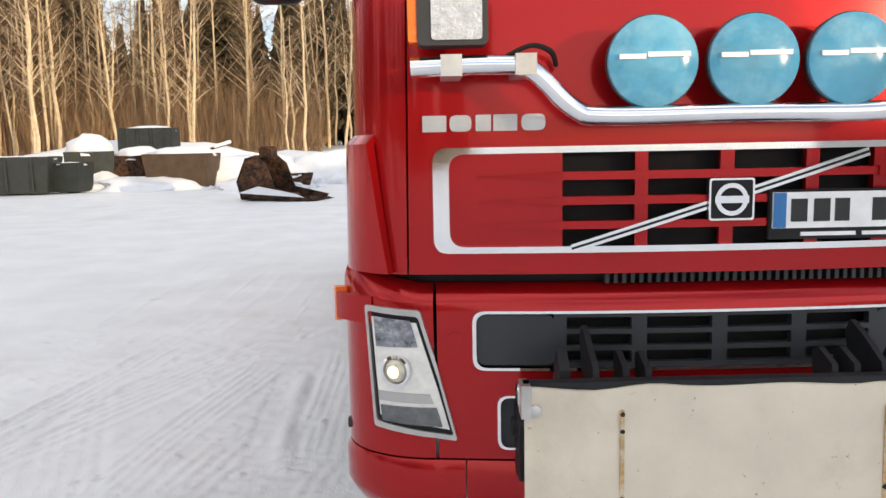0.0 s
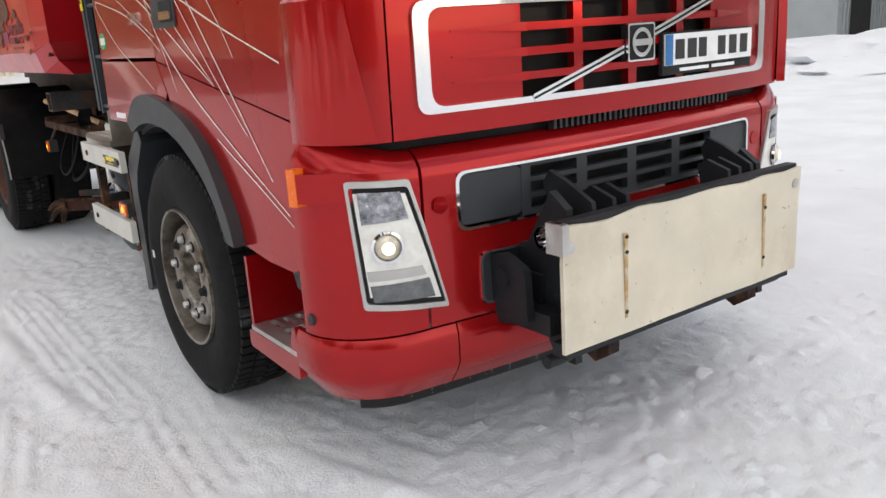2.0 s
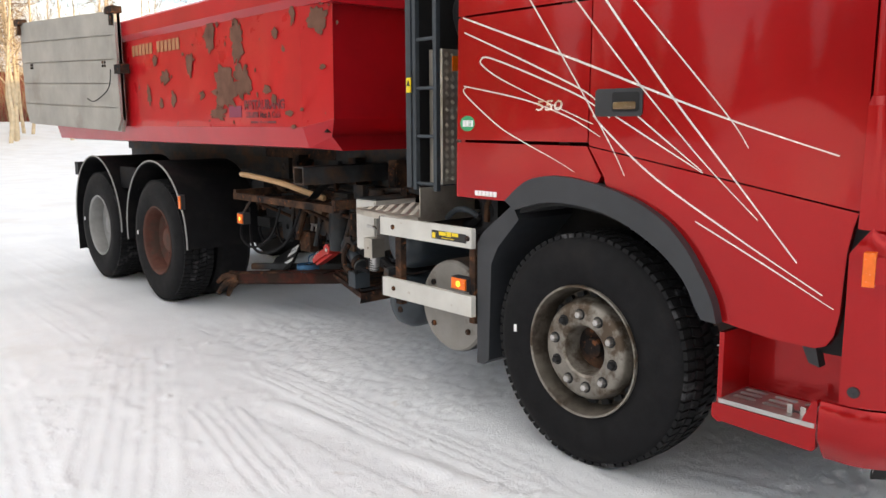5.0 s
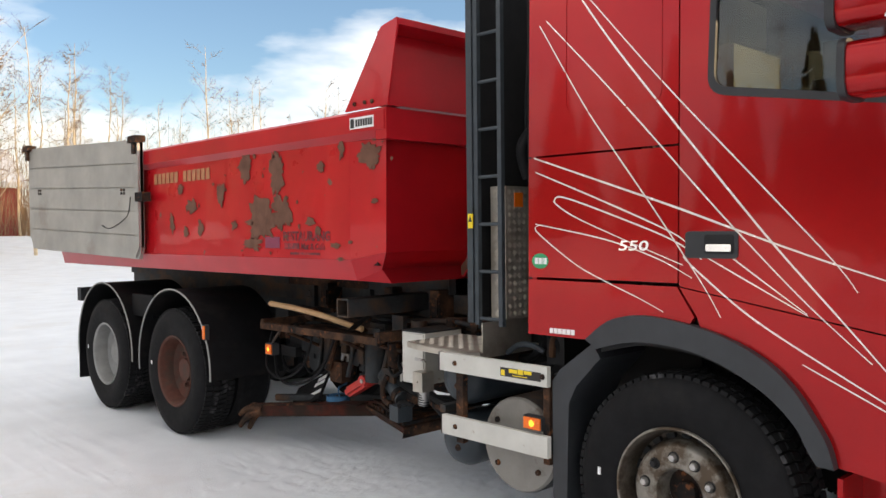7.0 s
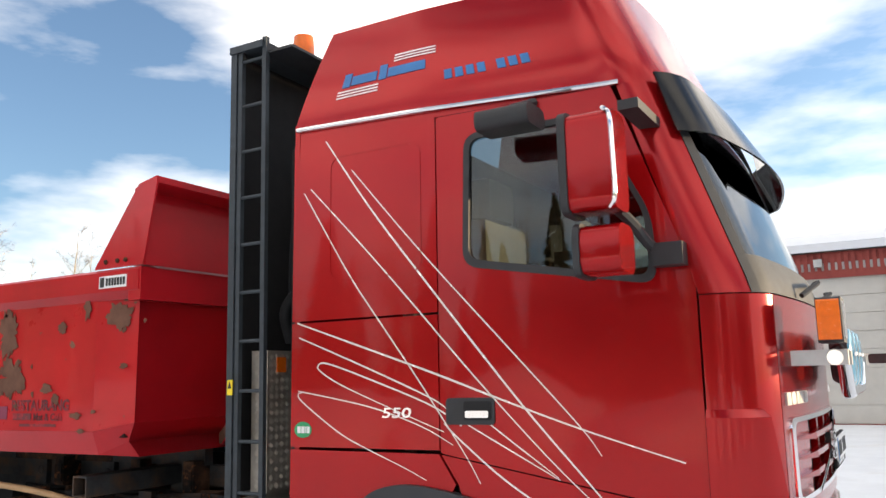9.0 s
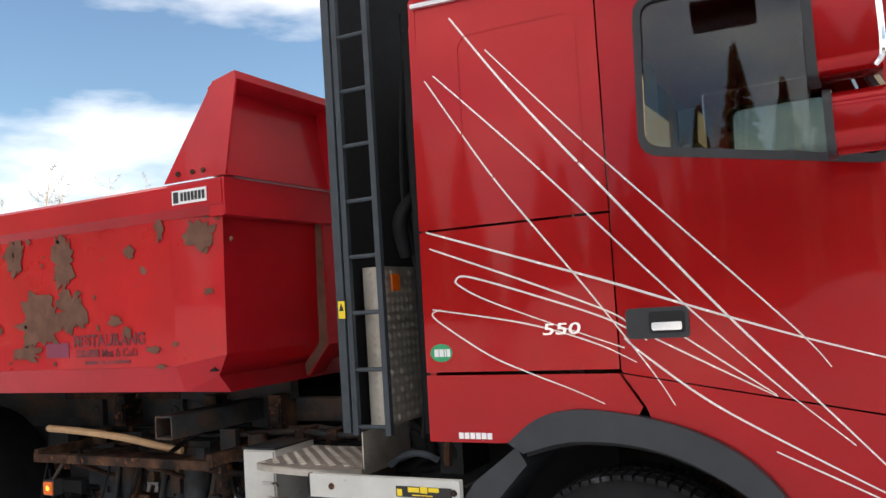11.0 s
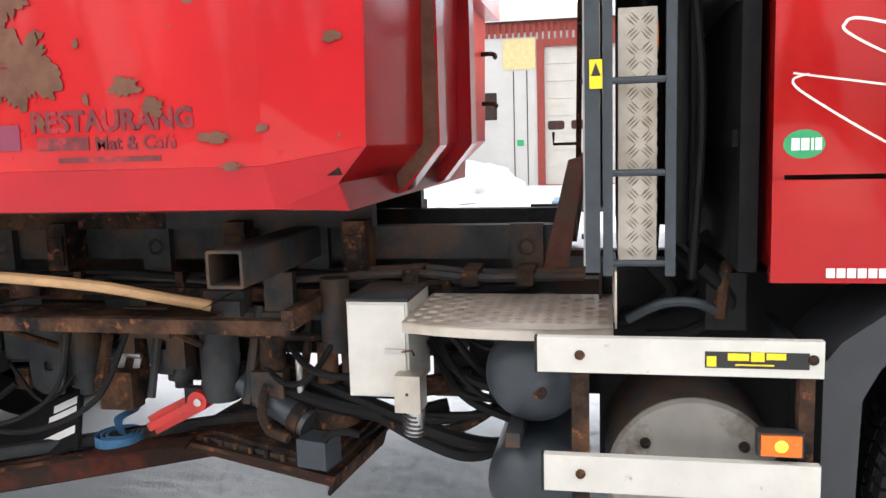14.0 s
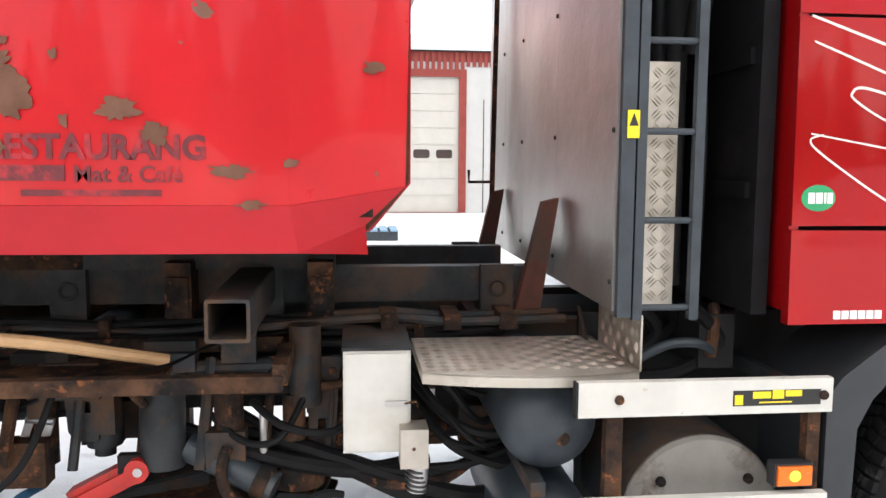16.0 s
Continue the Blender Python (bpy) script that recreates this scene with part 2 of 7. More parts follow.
def chain(ob):
    return chain(ob.parent) @ ob.matrix_parent_inverse @ ob.matrix_basis if ob.parent else ob.matrix_basis.copy()


def under(ob, parent):
    ob.parent = parent
    ob.matrix_parent_inverse = chain(parent).inverted()
    return ob


def thing(name, at, label, category, group="", kind=""):
    ob = new(name)
    ob.empty_display_size = 0.2
    ob.matrix_basis = Matrix.Translation(at)
    return tagged(ob, label, category, group, kind)


def B():
    return bmesh.new()


def box(bm, x0, x1, y0, y1, z0, z1, m=None):
    v = [bm.verts.new((x, y, z)) for x in (x0, x1) for y in (y0, y1) for z in (z0, z1)]
    for q in ((0, 1, 3, 2), (4, 6, 7, 5), (0, 4, 5, 1), (2, 3, 7, 6), (0, 2, 6, 4), (1, 5, 7, 3)):
        bm.faces.new([v[i] for i in q])
    if m is not None:
        bmesh.ops.transform(bm, matrix=m, verts=v)
    return bm


def ring_frame(d):
    d = Vector(d).normalized()
    a = d.orthogonal().normalized() if abs(d.z) > 0.99 else d.cross(Vector((0, 0, 1))).normalized()
    return a, d.cross(a)


def tube(bm, pts, r, seg=8, r1=None):
    pts = [Vector(p) for p in pts]
    rings = []
    a, b = ring_frame(pts[1] - pts[0])
    for i, p in enumerate(pts):
        d = (pts[min(i + 1, len(pts) - 1)] - pts[max(i - 1, 0)]).normalized()
        a = (a - d * a.dot(d)).normalized()
        b = d.cross(a)
        rr = r if r1 is None else r + (r1 - r) * i / (len(pts) - 1)
        rings.append([bm.verts.new(p + rr * (math.cos(2 * math.pi * k / seg) * a + math.sin(2 * math.pi * k / seg) * b)) for k in range(seg)])
    for u, v in zip(rings, rings[1:]):
        for k in range(seg):
            bm.faces.new((u[k], u[(k + 1) % seg], v[(k + 1) % seg], v[k]))
    bm.faces.new(rings[0][::-1]), bm.faces.new(rings[-1])
    return bm


def cyl(bm, p0, p1, r, seg=20, r1=None):
    return tube(bm, [p0, p1], r, seg, r1)


def smooth_path(pts, n=6):
    pts = [Vector(p) for p in pts]
    out = []
    for i in range(len(pts) - 1):
        p0, p1, p2, p3 = pts[max(i - 1, 0)], pts[i], pts[i + 1], pts[min(i + 2, len(pts) - 1)]
        for k in range(n):
            t = k / n
            out.append(0.5 * (2 * p1 + (p2 - p0) * t + (2 * p0 - 5 * p1 + 4 * p2 - p3) * t * t + (3 * p1 - p0 - 3 * p2 + p3) * t ** 3))
    return out + [pts[-1]]


def lathe(bm, profile, c, seg=48, axis="x", caps=False):
    """profile: (radius, height along the axis)."""
    rings = []
    for r, h in profile:
        ring = []
        for k in range(seg):
            a = 2 * math.pi * k / seg
            p = (h, r * math.cos(a), r * math.sin(a))
            p = p if axis == "x" else ((p[1], h, p[2]) if axis == "y" else (p[1], p[2], h))
            ring.append(bm.verts.new(Vector(c) + Vector(p)))
        rings.append(ring)
    for u, v in zip(rings, rings[1:]):
        for k in range(seg):
            bm.faces.new((u[k], u[(k + 1) % seg], v[(k + 1) % seg], v[k]))
    for ring, (r, h) in ((rings[0], profile[0]), (rings[-1], profile[-1])):
        if caps and r > 0.002:
            bm.faces.new(ring)
    return bm


def rounded(pts, r, n=5):
    """A polygon with rounded corners."""
    out = []
    for i, p in enumerate(pts):
        p, a, b = Vector(p), Vector(pts[i - 1]), Vector(pts[(i + 1) % len(pts)])
        q = min(r, (a - p).length * 0.48, (b - p).length * 0.48)
        s, e = p + (a - p).normalized() * q, p + (b - p).normalized() * q
        for k in range(n + 1):
            t = k / n
            out.append(tuple((1 - t) ** 2 * s + 2 * t * (1 - t) * p + t * t * e))
    return out


def rect(u0, u1, v0, v1):
    return [(u0, v0), (u1, v0), (u1, v1), (u0, v1)]


def dense(loop, step):
    out = []
    for i, p in enumerate(loop):
        a, b = Vector(p), Vector(loop[(i + 1) % len(loop)])
        n = max(1, int((b - a).length / step))
        out += [tuple(a.lerp(b, k / n)) for k in range(n)]
    return out


def slab(bm, outline, holes, place, thick, step=0.0):
    """A sheet with holes: place(u, v, depth) gives the point."""
    t = bmesh.new()
    for loop in [outline, *holes]:
        loop = dense(loop, step) if step else loop
        vs = [t.verts.new((u, v, 0)) for u, v in loop]
        for i in range(len(vs)):
            t.edges.new((vs[i - 1], vs[i]))
    bmesh.ops.triangle_fill(t, edges=t.edges[:], use_beauty=True)
    t.verts.index_update()
    f = [bm.verts.new(place(v.co.x, v.co.y, 0.0)) for v in t.verts]
    k = [bm.verts.new(place(v.co.x, v.co.y, thick)) for v in t.verts]
    for q in t.faces:
        i = [v.index for v in q.verts]
        bm.faces.new([f[j] for j in i]), bm.faces.new([k[j] for j in reversed(i)])
    for e in t.edges:
        if len(e.link_faces) == 1:
            a, b = e.verts[0].index, e.verts[1].index
            bm.faces.new((f[a], f[b], k[b], k[a]))
    t.free()
    return bm


def lines(a, b, step, extra=()):
    n = max(1, round((b - a) / step))
    s = sorted({round(a + (b - a) * i / n, 4) for i in range(n + 1)} | {round(e, 4) for e in extra if a <= e <= b})
    return s


def shell(bm, us, vs, place, thick=0.012, skip=()):
    """A curved sheet on a grid, with rectangular openings; it has two faces and closed rims."""
    t = bmesh.new()
    cells = [(i, j) for i in range(len(us) - 1) for j in range(len(vs) - 1)
             if not any(a <= (us[i] + us[i + 1]) / 2 <= b and c <= (vs[j] + vs[j + 1]) / 2 <= d for a, b, c, d in skip)]
    made = {}

    def vert(i, j, k):
        if (i, j, k) not in made:
            made[i, j, k] = bm.verts.new(place(us[i], vs[j], -thick * k))
        return made[i, j, k]
    t.free()
    edges = {}
    for i, j in cells:
        loop = [(i, j), (i + 1, j), (i + 1, j + 1), (i, j + 1)]
        bm.faces.new([vert(*p, 0) for p in loop])
        bm.faces.new([vert(*p, 1) for p in reversed(loop)])
        for a, b in zip(loop, loop[1:] + loop[:1]):
            edges[frozenset((a, b))] = edges.get(frozenset((a, b)), 0) + 1
    for e, n in edges.items():
        if n == 1:
            a, b = tuple(e)
            bm.faces.new((vert(*a, 0), vert(*b, 0), vert(*b, 1), vert(*a, 1)))
    return bm


def lettering(name, text, size, m, mat, parent, depth=0.002, bold=0.0, space=1.0):
    cu = bpy.data.curves.new(name, "FONT")
    cu.body, cu.size, cu.extrude, cu.offset, cu.space_character = text, size, depth, bold, space
    cu.resolution_u = 3
    tmp = bpy.data.objects.new(name, cu)
    scene.collection.objects.link(tmp)
    bpy.context.view_layer.update()
    me = bpy.data.meshes.new_from_object(tmp.evaluated_get(bpy.context.evaluated_depsgraph_get()))
    bpy.data.objects.remove(tmp)
    me.materials.clear()
    me.materials.append(mat)
    me.transform(m)
    ob = new(name, me)
    return under(ob, parent)


# ---- ground: one sheet of trodden snow with wheel tracks ----
def track(x, y, x0, y0, ang, w):
    """Height of a tyre track that runs through (x0, y0) at ang degrees."""
    c, s = math.cos(radians(ang)), math.sin(radians(ang))
    along, across = (x - x0) * c + (y - y0) * s, -(x - x0) * s + (y - y0) * c
    across += 0.10 * math.sin(along * 0.5)
    d = abs(across)
    if d > w * 1.6 or abs(along) > 3.2:
        return 0.0
    fade = (0.7 + 0.3 * math.sin(along * 1.7 + x0)) * math.exp(-(along / 1.6) ** 2)
    if d < w:
        return fade * (-0.014 + 0.011 * math.cos(across * 2 * math.pi / 0.080 + x0) + 0.004 * noise.noise((along * 3, across * 18, x0)))
    return fade * 0.034 * max(0.2, 0.6 + noise.noise((along * 2.5, y0, 3))) * math.exp(-((d - w * 1.15) / 0.035) ** 2)


def ridges(x, y, xa, ya, xb, yb, n, gap, w, h):
    """A bundle of n thin crisp ridges, left by a tyre's grooves, that runs from one point to another."""
    lx, ly = xb - xa, yb - ya
    ln = math.hypot(lx, ly)
    along, across = ((x - xa) * lx + (y - ya) * ly) / ln, (-(x - xa) * ly + (y - ya) * lx) / ln
    across += 0.05 * math.sin(along * 1.4 + xa)
    if not (-0.2 < along < ln + 0.2) or not (-0.1 < across < n * gap + 0.1):
        return 0.0
    k = min(n - 1, max(0, round(across / gap)))
    fade = min(1.0, max(0.0, (along + 0.2) / 0.3)) * min(1.0, max(0.0, (ln + 0.2 - along) / 0.3))
    worn = 0.75 + 0.5 * noise.noise((along * 3.0, k * 2.3, ya))
    return fade * (worn * h * math.exp(-((across - k * gap) / w) ** 2) - 0.25 * h)


def ground_z(x, y):
    z = 0.010 * noise.noise((x * 0.6, y * 0.6, 0)) + 0.006 * noise.noise((x * 2.3, y * 2.3, 4)) + 0.006 * noise.noise((x * 7, y * 7, 9))
    if -7 < x < 6 and -6 < y < 12:
        rough = max(0.0, noise.noise((x * 0.8, y * 0.8, 7)) + 0.25)
        crust = max(0.0, 1 - math.hypot(x + 0.2, y + 0.6) / 3.2)
        z += (0.007 * rough + 0.010 * crust) * noise.noise((x * 13, y * 13, 2)) + (0.003 + 0.012 * crust) * noise.noise((x * 29, y * 29, 3))
        z += 0.022 * max(0.0, noise.noise((x * 1.3 + 0.5 * y, y * 0.9, 11)) - 0.28) + 0.03 * max(0.0, noise.noise((x * 4.2, y * 3.1, 13)) - 0.36)
        z += 0.06 * max(0.0, noise.noise((x * 13, y * 12, 17)) - 0.46 + 0.16 * crust)
        for t in ((-2.6, 0.9, 112, 0.2), (-2.9, 2.6, 70, 0.22), (-3.2, 3.0, 84, 0.15)):
            z += 0.6 * track(x, y, *t)
        for t in ((-1.37, 1.62, -1.52, 3.60, 5, 0.060, 0.017, 0.014), (-1.24, 0.55, -1.22, 1.35, 5, 0.075, 0.018, 0.013), (-2.10, 0.10, -1.90, 1.70, 4, 0.085, 0.020, 0.012), (-2.30, 1.20, -2.05, 3.20, 5, 0.065, 0.018, 0.012),
                  (-1.66, 1.55, -1.86, 3.20, 1, 0.1, 0.060, 0.034), (-0.90, 0.02, -1.22, 0.72, 1, 0.1, 0.055, 0.030), (-0.66, 0.30, -0.90, 1.10, 2, 0.11, 0.020, 0.010), (-2.75, -0.60, -2.45, 1.00, 4, 0.080, 0.020, 0.012)):
            z += ridges(x, y, *t)
    far = math.hypot(x, y)
    if far > 14:
        z += 0.05 * noise.noise((x * 0.15, y * 0.15, 5)) * min(1, (far - 14) / 10)
    if y > 38:
        z += min(1.6, (y - 38) * 0.10)
    if x < -34:
        z += min(1.6, (-34 - x) * 0.10)
    if abs(x) < 1.45 and 0.4 < y < 8.2:
        z = min(z, 0.004)
        if 2.2 < y < 5.2:
            z += 0.020 * min(0.0, noise.noise((x * 9, y * 17, 6))) + 0.014 * min(0.0, noise.noise((x * 24, y * 31, 8)))
    return z


def spread(lo, hi, step, far_lo, far_hi):
    """Coordinates that lie close together near the truck and far apart towards the horizon."""
    out = [lo + step * i for i in range(int((hi - lo) / step) + 1)]
    d, a = step, out[-1]
    while a < far_hi:
        d *= 1.16
        a += d
        out.append(a)
    d, a = step, out[0]
    while a > far_lo:
        d *= 1.16
        a -= d
        out.insert(0, a)
    return out


gx, gy = spread(-4.2, 2.4, 0.021, -900, 900), spread(-3.2, 4.6, 0.021, -900, 900)
verts = [(x, y, ground_z(x, y)) for y in gy for x in gx]
faces = [(j * len(gx) + i, j * len(gx) + i + 1, (j + 1) * len(gx) + i + 1, (j + 1) * len(gx) + i) for j in range(len(gy) - 1) for i in range(len(gx) - 1)]
me = bpy.data.meshes.new("ground")
me.from_pydata(verts, [], faces)
me.polygons.foreach_set("use_smooth", [True] * len(faces))
me.materials.append(SNOW)
ground = tagged(new("ground", me), "trampled white snow with tyre tracks over a yard", "snow ground", kind="structure")

# ---- truck: cab ----
truck = thing("truck", (0, 1.0, 0), "red heavy tipper truck with silver stripes parked on snow", "truck")


def rake(z):
    return 0.0 if z < 2.1 else (z - 2.1) * 0.355 if z < 3.05 else 0.337 + (z - 3.05) * 0.45


def half(z):
    return (1.21 - 0.018 * (z - 1.2)) / 1.2 if z < 3.08 else 0.98 - 0.24 * (z - 3.08) ** 1.4


def plan(s):
    """The cab's outline from above, and its outward normal; s = 0 in the middle of the front."""
    q, sg = abs(s), (1 if s >= 0 else -1)
    if q <= 0.88:
        x, y, nx, ny = q, 0.055 * (q / 0.88) ** 2, 0.11 * q, -1
    elif q <= 1.33:
        a = (q - 0.88) / 0.45 * math.pi / 2
        x, y, nx, ny = 0.88 + 0.32 * math.sin(a), 0.055 + 0.26 * (1 - math.cos(a)), math.sin(a), -math.cos(a)
    else:
        x, y, nx, ny = 1.2, 0.315 + q - 1.33, 1, 0
    k = math.hypot(nx, ny)
    return sg * x, y, sg * nx / k, ny / k


def cab(s, z, off=0.0):
    x, y, nx, ny = plan(s)
    q = abs(s)
    x = x * half(z) - (1 if s > 0 else -1) * 0.055 * (0 if q < 0.95 else (q - 0.95) / 0.38 if q < 1.33 else max(0.0, 1 - (q - 1.33) / 1.11))
    y = y + rake(z) * (1 - min(1, max(0, (y - 0.05) / 2.2)))
    if z > 3.1:
        y -= max(0, y - 1.2) / 1.1 * 0.3 * (z - 3.1)
    return Vector((x + nx * off, y + ny * off, z))


def front(s, z, off=0.0):
    x, y, nx, ny = plan(s)
    return Vector((x + nx * off, y + ny * off, z))


def side(sg):
    return lambda y, z, d: Vector((sg * (1.21 - 0.018 * (z - 1.2) - d - 0.055 * max(0.0, 1.44 - y) / 1.11), y, z))


# front panel with the grille opening
bm = shell(B(), lines(-0.955, 0.955, 0.06, (-0.87, 0.845)), lines(1.2, 2.08, 0.08, (1.285, 1.58)), cab, 0.015, [(-0.87, 0.845, 1.285, 1.58)])
part("front_panel", bm, RED, truck, "glossy red front panel")
for sg in (-1, 1):
    s0, s1 = sorted((sg * 0.962, sg * 1.322))
    part("corner_panel", shell(B(), lines(s0, s1, 0.03), lines(1.20, 2.08, 0.11), cab, 0.015), RED, truck)
    s0, s1 = sorted((sg * 1.09, sg * 1.322))
    part("windscreen_pillar", shell(B(), lines(s0, s1, 0.03), lines(2.085, 3.0, 0.1), cab, 0.03), RED, truck)
    def deflector(u, z, off):
        lead = 1.085 - 0.075 * (1.63 - z) / 0.42
        q = lead + (1.325 - lead) * u
        lift = 0.040 * min(1.0, max(0.0, (1.645 - z) / 0.03)) * (1 - 0.35 * u)
        return cab(sg * q, z, off + lift)
    part("air_deflector", shell(B(), lines(0, 1, 0.08), lines(1.205, 1.645, 0.03, (1.63, 1.615)), deflector, 0.035), RED, truck, "raised red corner deflector", bevel=0.005)
    # door with window
    win = rounded([(1.318, 2.278), (1.300, 2.892), (0.70, 2.892), (0.47, 2.42), (0.46, 2.135)][::sg], 0.08)
    door_line = [(0.317, 1.260), (1.443, 1.462), (1.443, 2.995), (0.610, 2.995), (0.317, 2.16)]
    d = part("door", slab(B(), rounded(door_line, 0.015), [win], side(sg), 0.035), RED, truck, "red cab door with silver stripes")
    part("window_glass", slab(B(), win, [], lambda y, z, q: side(sg)(y, z, q + 0.012), 0.005), GLASS, d, "tinted side window").visible_shadow = False
    inner = rounded([(1.290, 2.310), (1.272, 2.864), (0.71, 2.864), (0.50, 2.43), (0.49, 2.17)][::sg], 0.06)
    part("window_seal", slab(B(), win, [inner], lambda y, z, q: side(sg)(y, z, q - 0.004), 0.02), PLASTIC, d)
    part("crease", slab(B(), rounded(rect(0.55, 1.435, 2.082, 2.087), 0.002), [], lambda y, z, q: side(sg)(y, z, q - 0.002), 0.004), RED, d)
    part("rear_side_panel", slab(B(), rect(1.450, 2.29, 1.475, 2.072), [], side(sg), 0.03), RED, truck)
    part("sleeper_side_panel", slab(B(), rect(1.450, 2.29, 2.082, 3.0), [], side(sg), 0.03), RED, truck)
    bm = slab(B(), rounded(rect(1.53, 2.06, 2.27, 2.90), 0.07), [rounded(rect(1.536, 2.054, 2.276, 2.894), 0.066)], lambda y, z, q: side(sg)(y, z, q - 0.003), 0.006)
    part("hatch_ridge", bm, RED, truck)
    # skirts and wheel arch
    arch_out = [(0.786, 0.796), (0.812, 0.885), (0.866, 0.977), (0.938, 1.078), (1.04, 1.170), (1.18, 1.243), (1.345, 1.292), (1.53, 1.320), (1.669, 1.320), (1.80, 1.284), (1.924, 1.190)]
    arch_in = [(0.851, 0.80), (0.881, 0.845), (0.939, 0.945), (1.058, 1.052), (1.244, 1.148), (1.43, 1.195), (1.66, 1.200), (1.86, 1.150)]
    ao = [tuple(p)[:2] for p in smooth_path([(a, b, 0) for a, b in arch_out], 4)]
    ai = [tuple(p)[:2] for p in smooth_path([(a, b, 0) for a, b in arch_in], 4)]
    fr = [p for p in ao if p[0] < 1.37]
    bk = [p for p in ao if p[0] > 1.36]
    bm = slab(B(), [(0.60, 0.768), (0.434, 0.762), (0.395, 0.778), (0.372, 0.820), (0.358, 0.90), (0.350, 1.117), (0.335, 1.206), (0.322, 1.254), (1.440, 1.456), (1.36, 1.335)] + fr[::-1], [], side(sg), 0.04)
    part("door_skirt", bm, RED, truck)
    bm = slab(B(), [(1.372, 1.332), (1.453, 1.458), (2.29, 1.462), (2.29, 1.185), (1.95, 1.185)] + bk[::-1], [], side(sg), 0.04)
    part("rear_skirt", bm, RED, truck)
    bm = slab(B(), ao + ai[::-1], [], lambda y, z, q: Vector((sg * (1.232 - q), y, z)), 0.05)
    part("wheel_arch_trim", bm, GREYPL, truck, "dark grey plastic wheel arch", bevel=0.008)
    # Black filler painted as the shade between door skirt and bumper corner.
    part("door_gap_shade", box(B(), *sorted((sg * 1.05, sg * 1.125)), 0.20, 0.46, 0.74, 1.25), BLACK, truck)
    part("skirt_stay", slab(B(), [(0.44, 0.77), (0.50, 0.785), (0.46, 0.70), (0.42, 0.69)], [], lambda y, z, d: Vector((sg * (1.15 - d), y, z)), 0.05), PLASTIC, truck)
    us = lines(0, len(ai) - 1, 1)
    bm = shell(B(), us, [0.3, 0.75, 1.19], lambda i, x, off: Vector((sg * x, *ai[int(i)])) + Vector((0, 0, off)), 0.02)
    part("wheel_liner", bm, BLACK, truck)
    # flap behind the front wheel
    flap = [(1.90, 1.17), (1.86, 1.10), (2.0, 0.95), (2.045, 0.86), (2.06, 0.36), (2.10, 0.33), (2.145, 0.33), (2.145, 0.96), (2.10, 1.02)]
    bm = slab(B(), flap, [], lambda y, z, q: Vector((sg * (1.20 - q), y, z)), 0.40)
    part("mudguard", bm, GREYPL, truck, bevel=0.01)

bm = shell(B(), lines(-1.07, 1.07, 0.05), lines(2.13, 2.98, 0.1), lambda s, z, o: cab(s, z, o - 0.01), 0.006)
part("windscreen", bm, GLASS, truck, "clear curved windscreen").visible_shadow = False
bm = shell(B(), lines(-1.095, 1.095, 0.05, (-1.04, 1.04)), lines(2.085, 3.0, 0.06, (2.24, 2.94)), lambda s, z, o: cab(s, z, o + 0.004), 0.012, [(-1.04, 1.04, 2.24, 2.94)])
part("windscreen_seal", bm, PLASTIC, truck)
zs = lines(3.0, 3.62, 0.05)
bm = shell(B(), lines(-3.30, 3.30, 0.11, (-1.33, 1.33, -0.88, 0.88)), zs, cab, 0.02)
part("roof", bm, RED, truck, "tall red roof with company lettering")
ring = [cab(s, 3.62, -0.01) for s in lines(-3.30, 3.30, 0.11)]
bm = B()
lo = [bm.verts.new(p) for p in ring]
hi = [bm.verts.new((p.x * 0.86, 1.25 + (p.y - 1.25) * 0.86, 3.70)) for p in ring]
for i in range(len(ring)):
    bm.faces.new((lo[i - 1], lo[i], hi[i], hi[i - 1]))
bm.faces.new(hi)
part("roof_top", bm, RED, truck)
for sg in (-1, 1):
    bm = tube(B(), [cab(sg * s, 3.015 + 0.035 * (s - 1.6), 0.012) for s in lines(1.30, 3.28, 0.1)], 0.013, 8)
    part("roof_trim", bm, CHROME, truck, "silver trim strip")
part("back_wall", slab(B(), rect(-1.18, 1.18, 1.22, 3.1), [], lambda x, z, d: Vector((x, 2.285 - d, z)), 0.03), RED, truck)
part("cab_floor", box(B(), -1.06, 1.06, 0.42, 2.28, 1.32, 1.42), BLACK, truck)
part("dashboard", box(B(), -0.88, 0.88, 0.22, 0.62, 1.5, 2.14), PLASTIC, truck, bevel=0.05)
part("bunk_curtain", box(B(), -1.12, 1.12, 1.62, 1.68, 1.45, 3.0), material("grey_curtain", (0.07, 0.07, 0.075), 0.9, 0, 0.2, 10), truck)
for x in (-0.62, 0.62):
    bm = box(B(), x - 0.25, x + 0.25, 0.95, 1.45, 1.75, 1.92)
    box(bm, x - 0.24, x + 0.24, 1.36, 1.50, 1.90, 2.55)
    box(bm, x - 0.14, x + 0.14, 1.38, 1.48, 2.58, 2.78)
    part("cab_seat", bm, CLOTH, truck, "beige cloth seat", bevel=0.03)
# sun visor
bm = shell(B(), lines(-1.16, 1.16, 0.08), lines(2.76, 3.03, 0.03), lambda s, z, o: cab(s, 3.03, o + 0.02) + Vector((0, -0.04 - 0.60 * (3.03 - z) * max(0, math.cos(s * 0.9)), z - 3.03)), 0.012)
part("sun_visor", bm, glass("smoked_visor", (0.10, 0.10, 0.11), 0.6), truck, "smoked plastic sun visor")

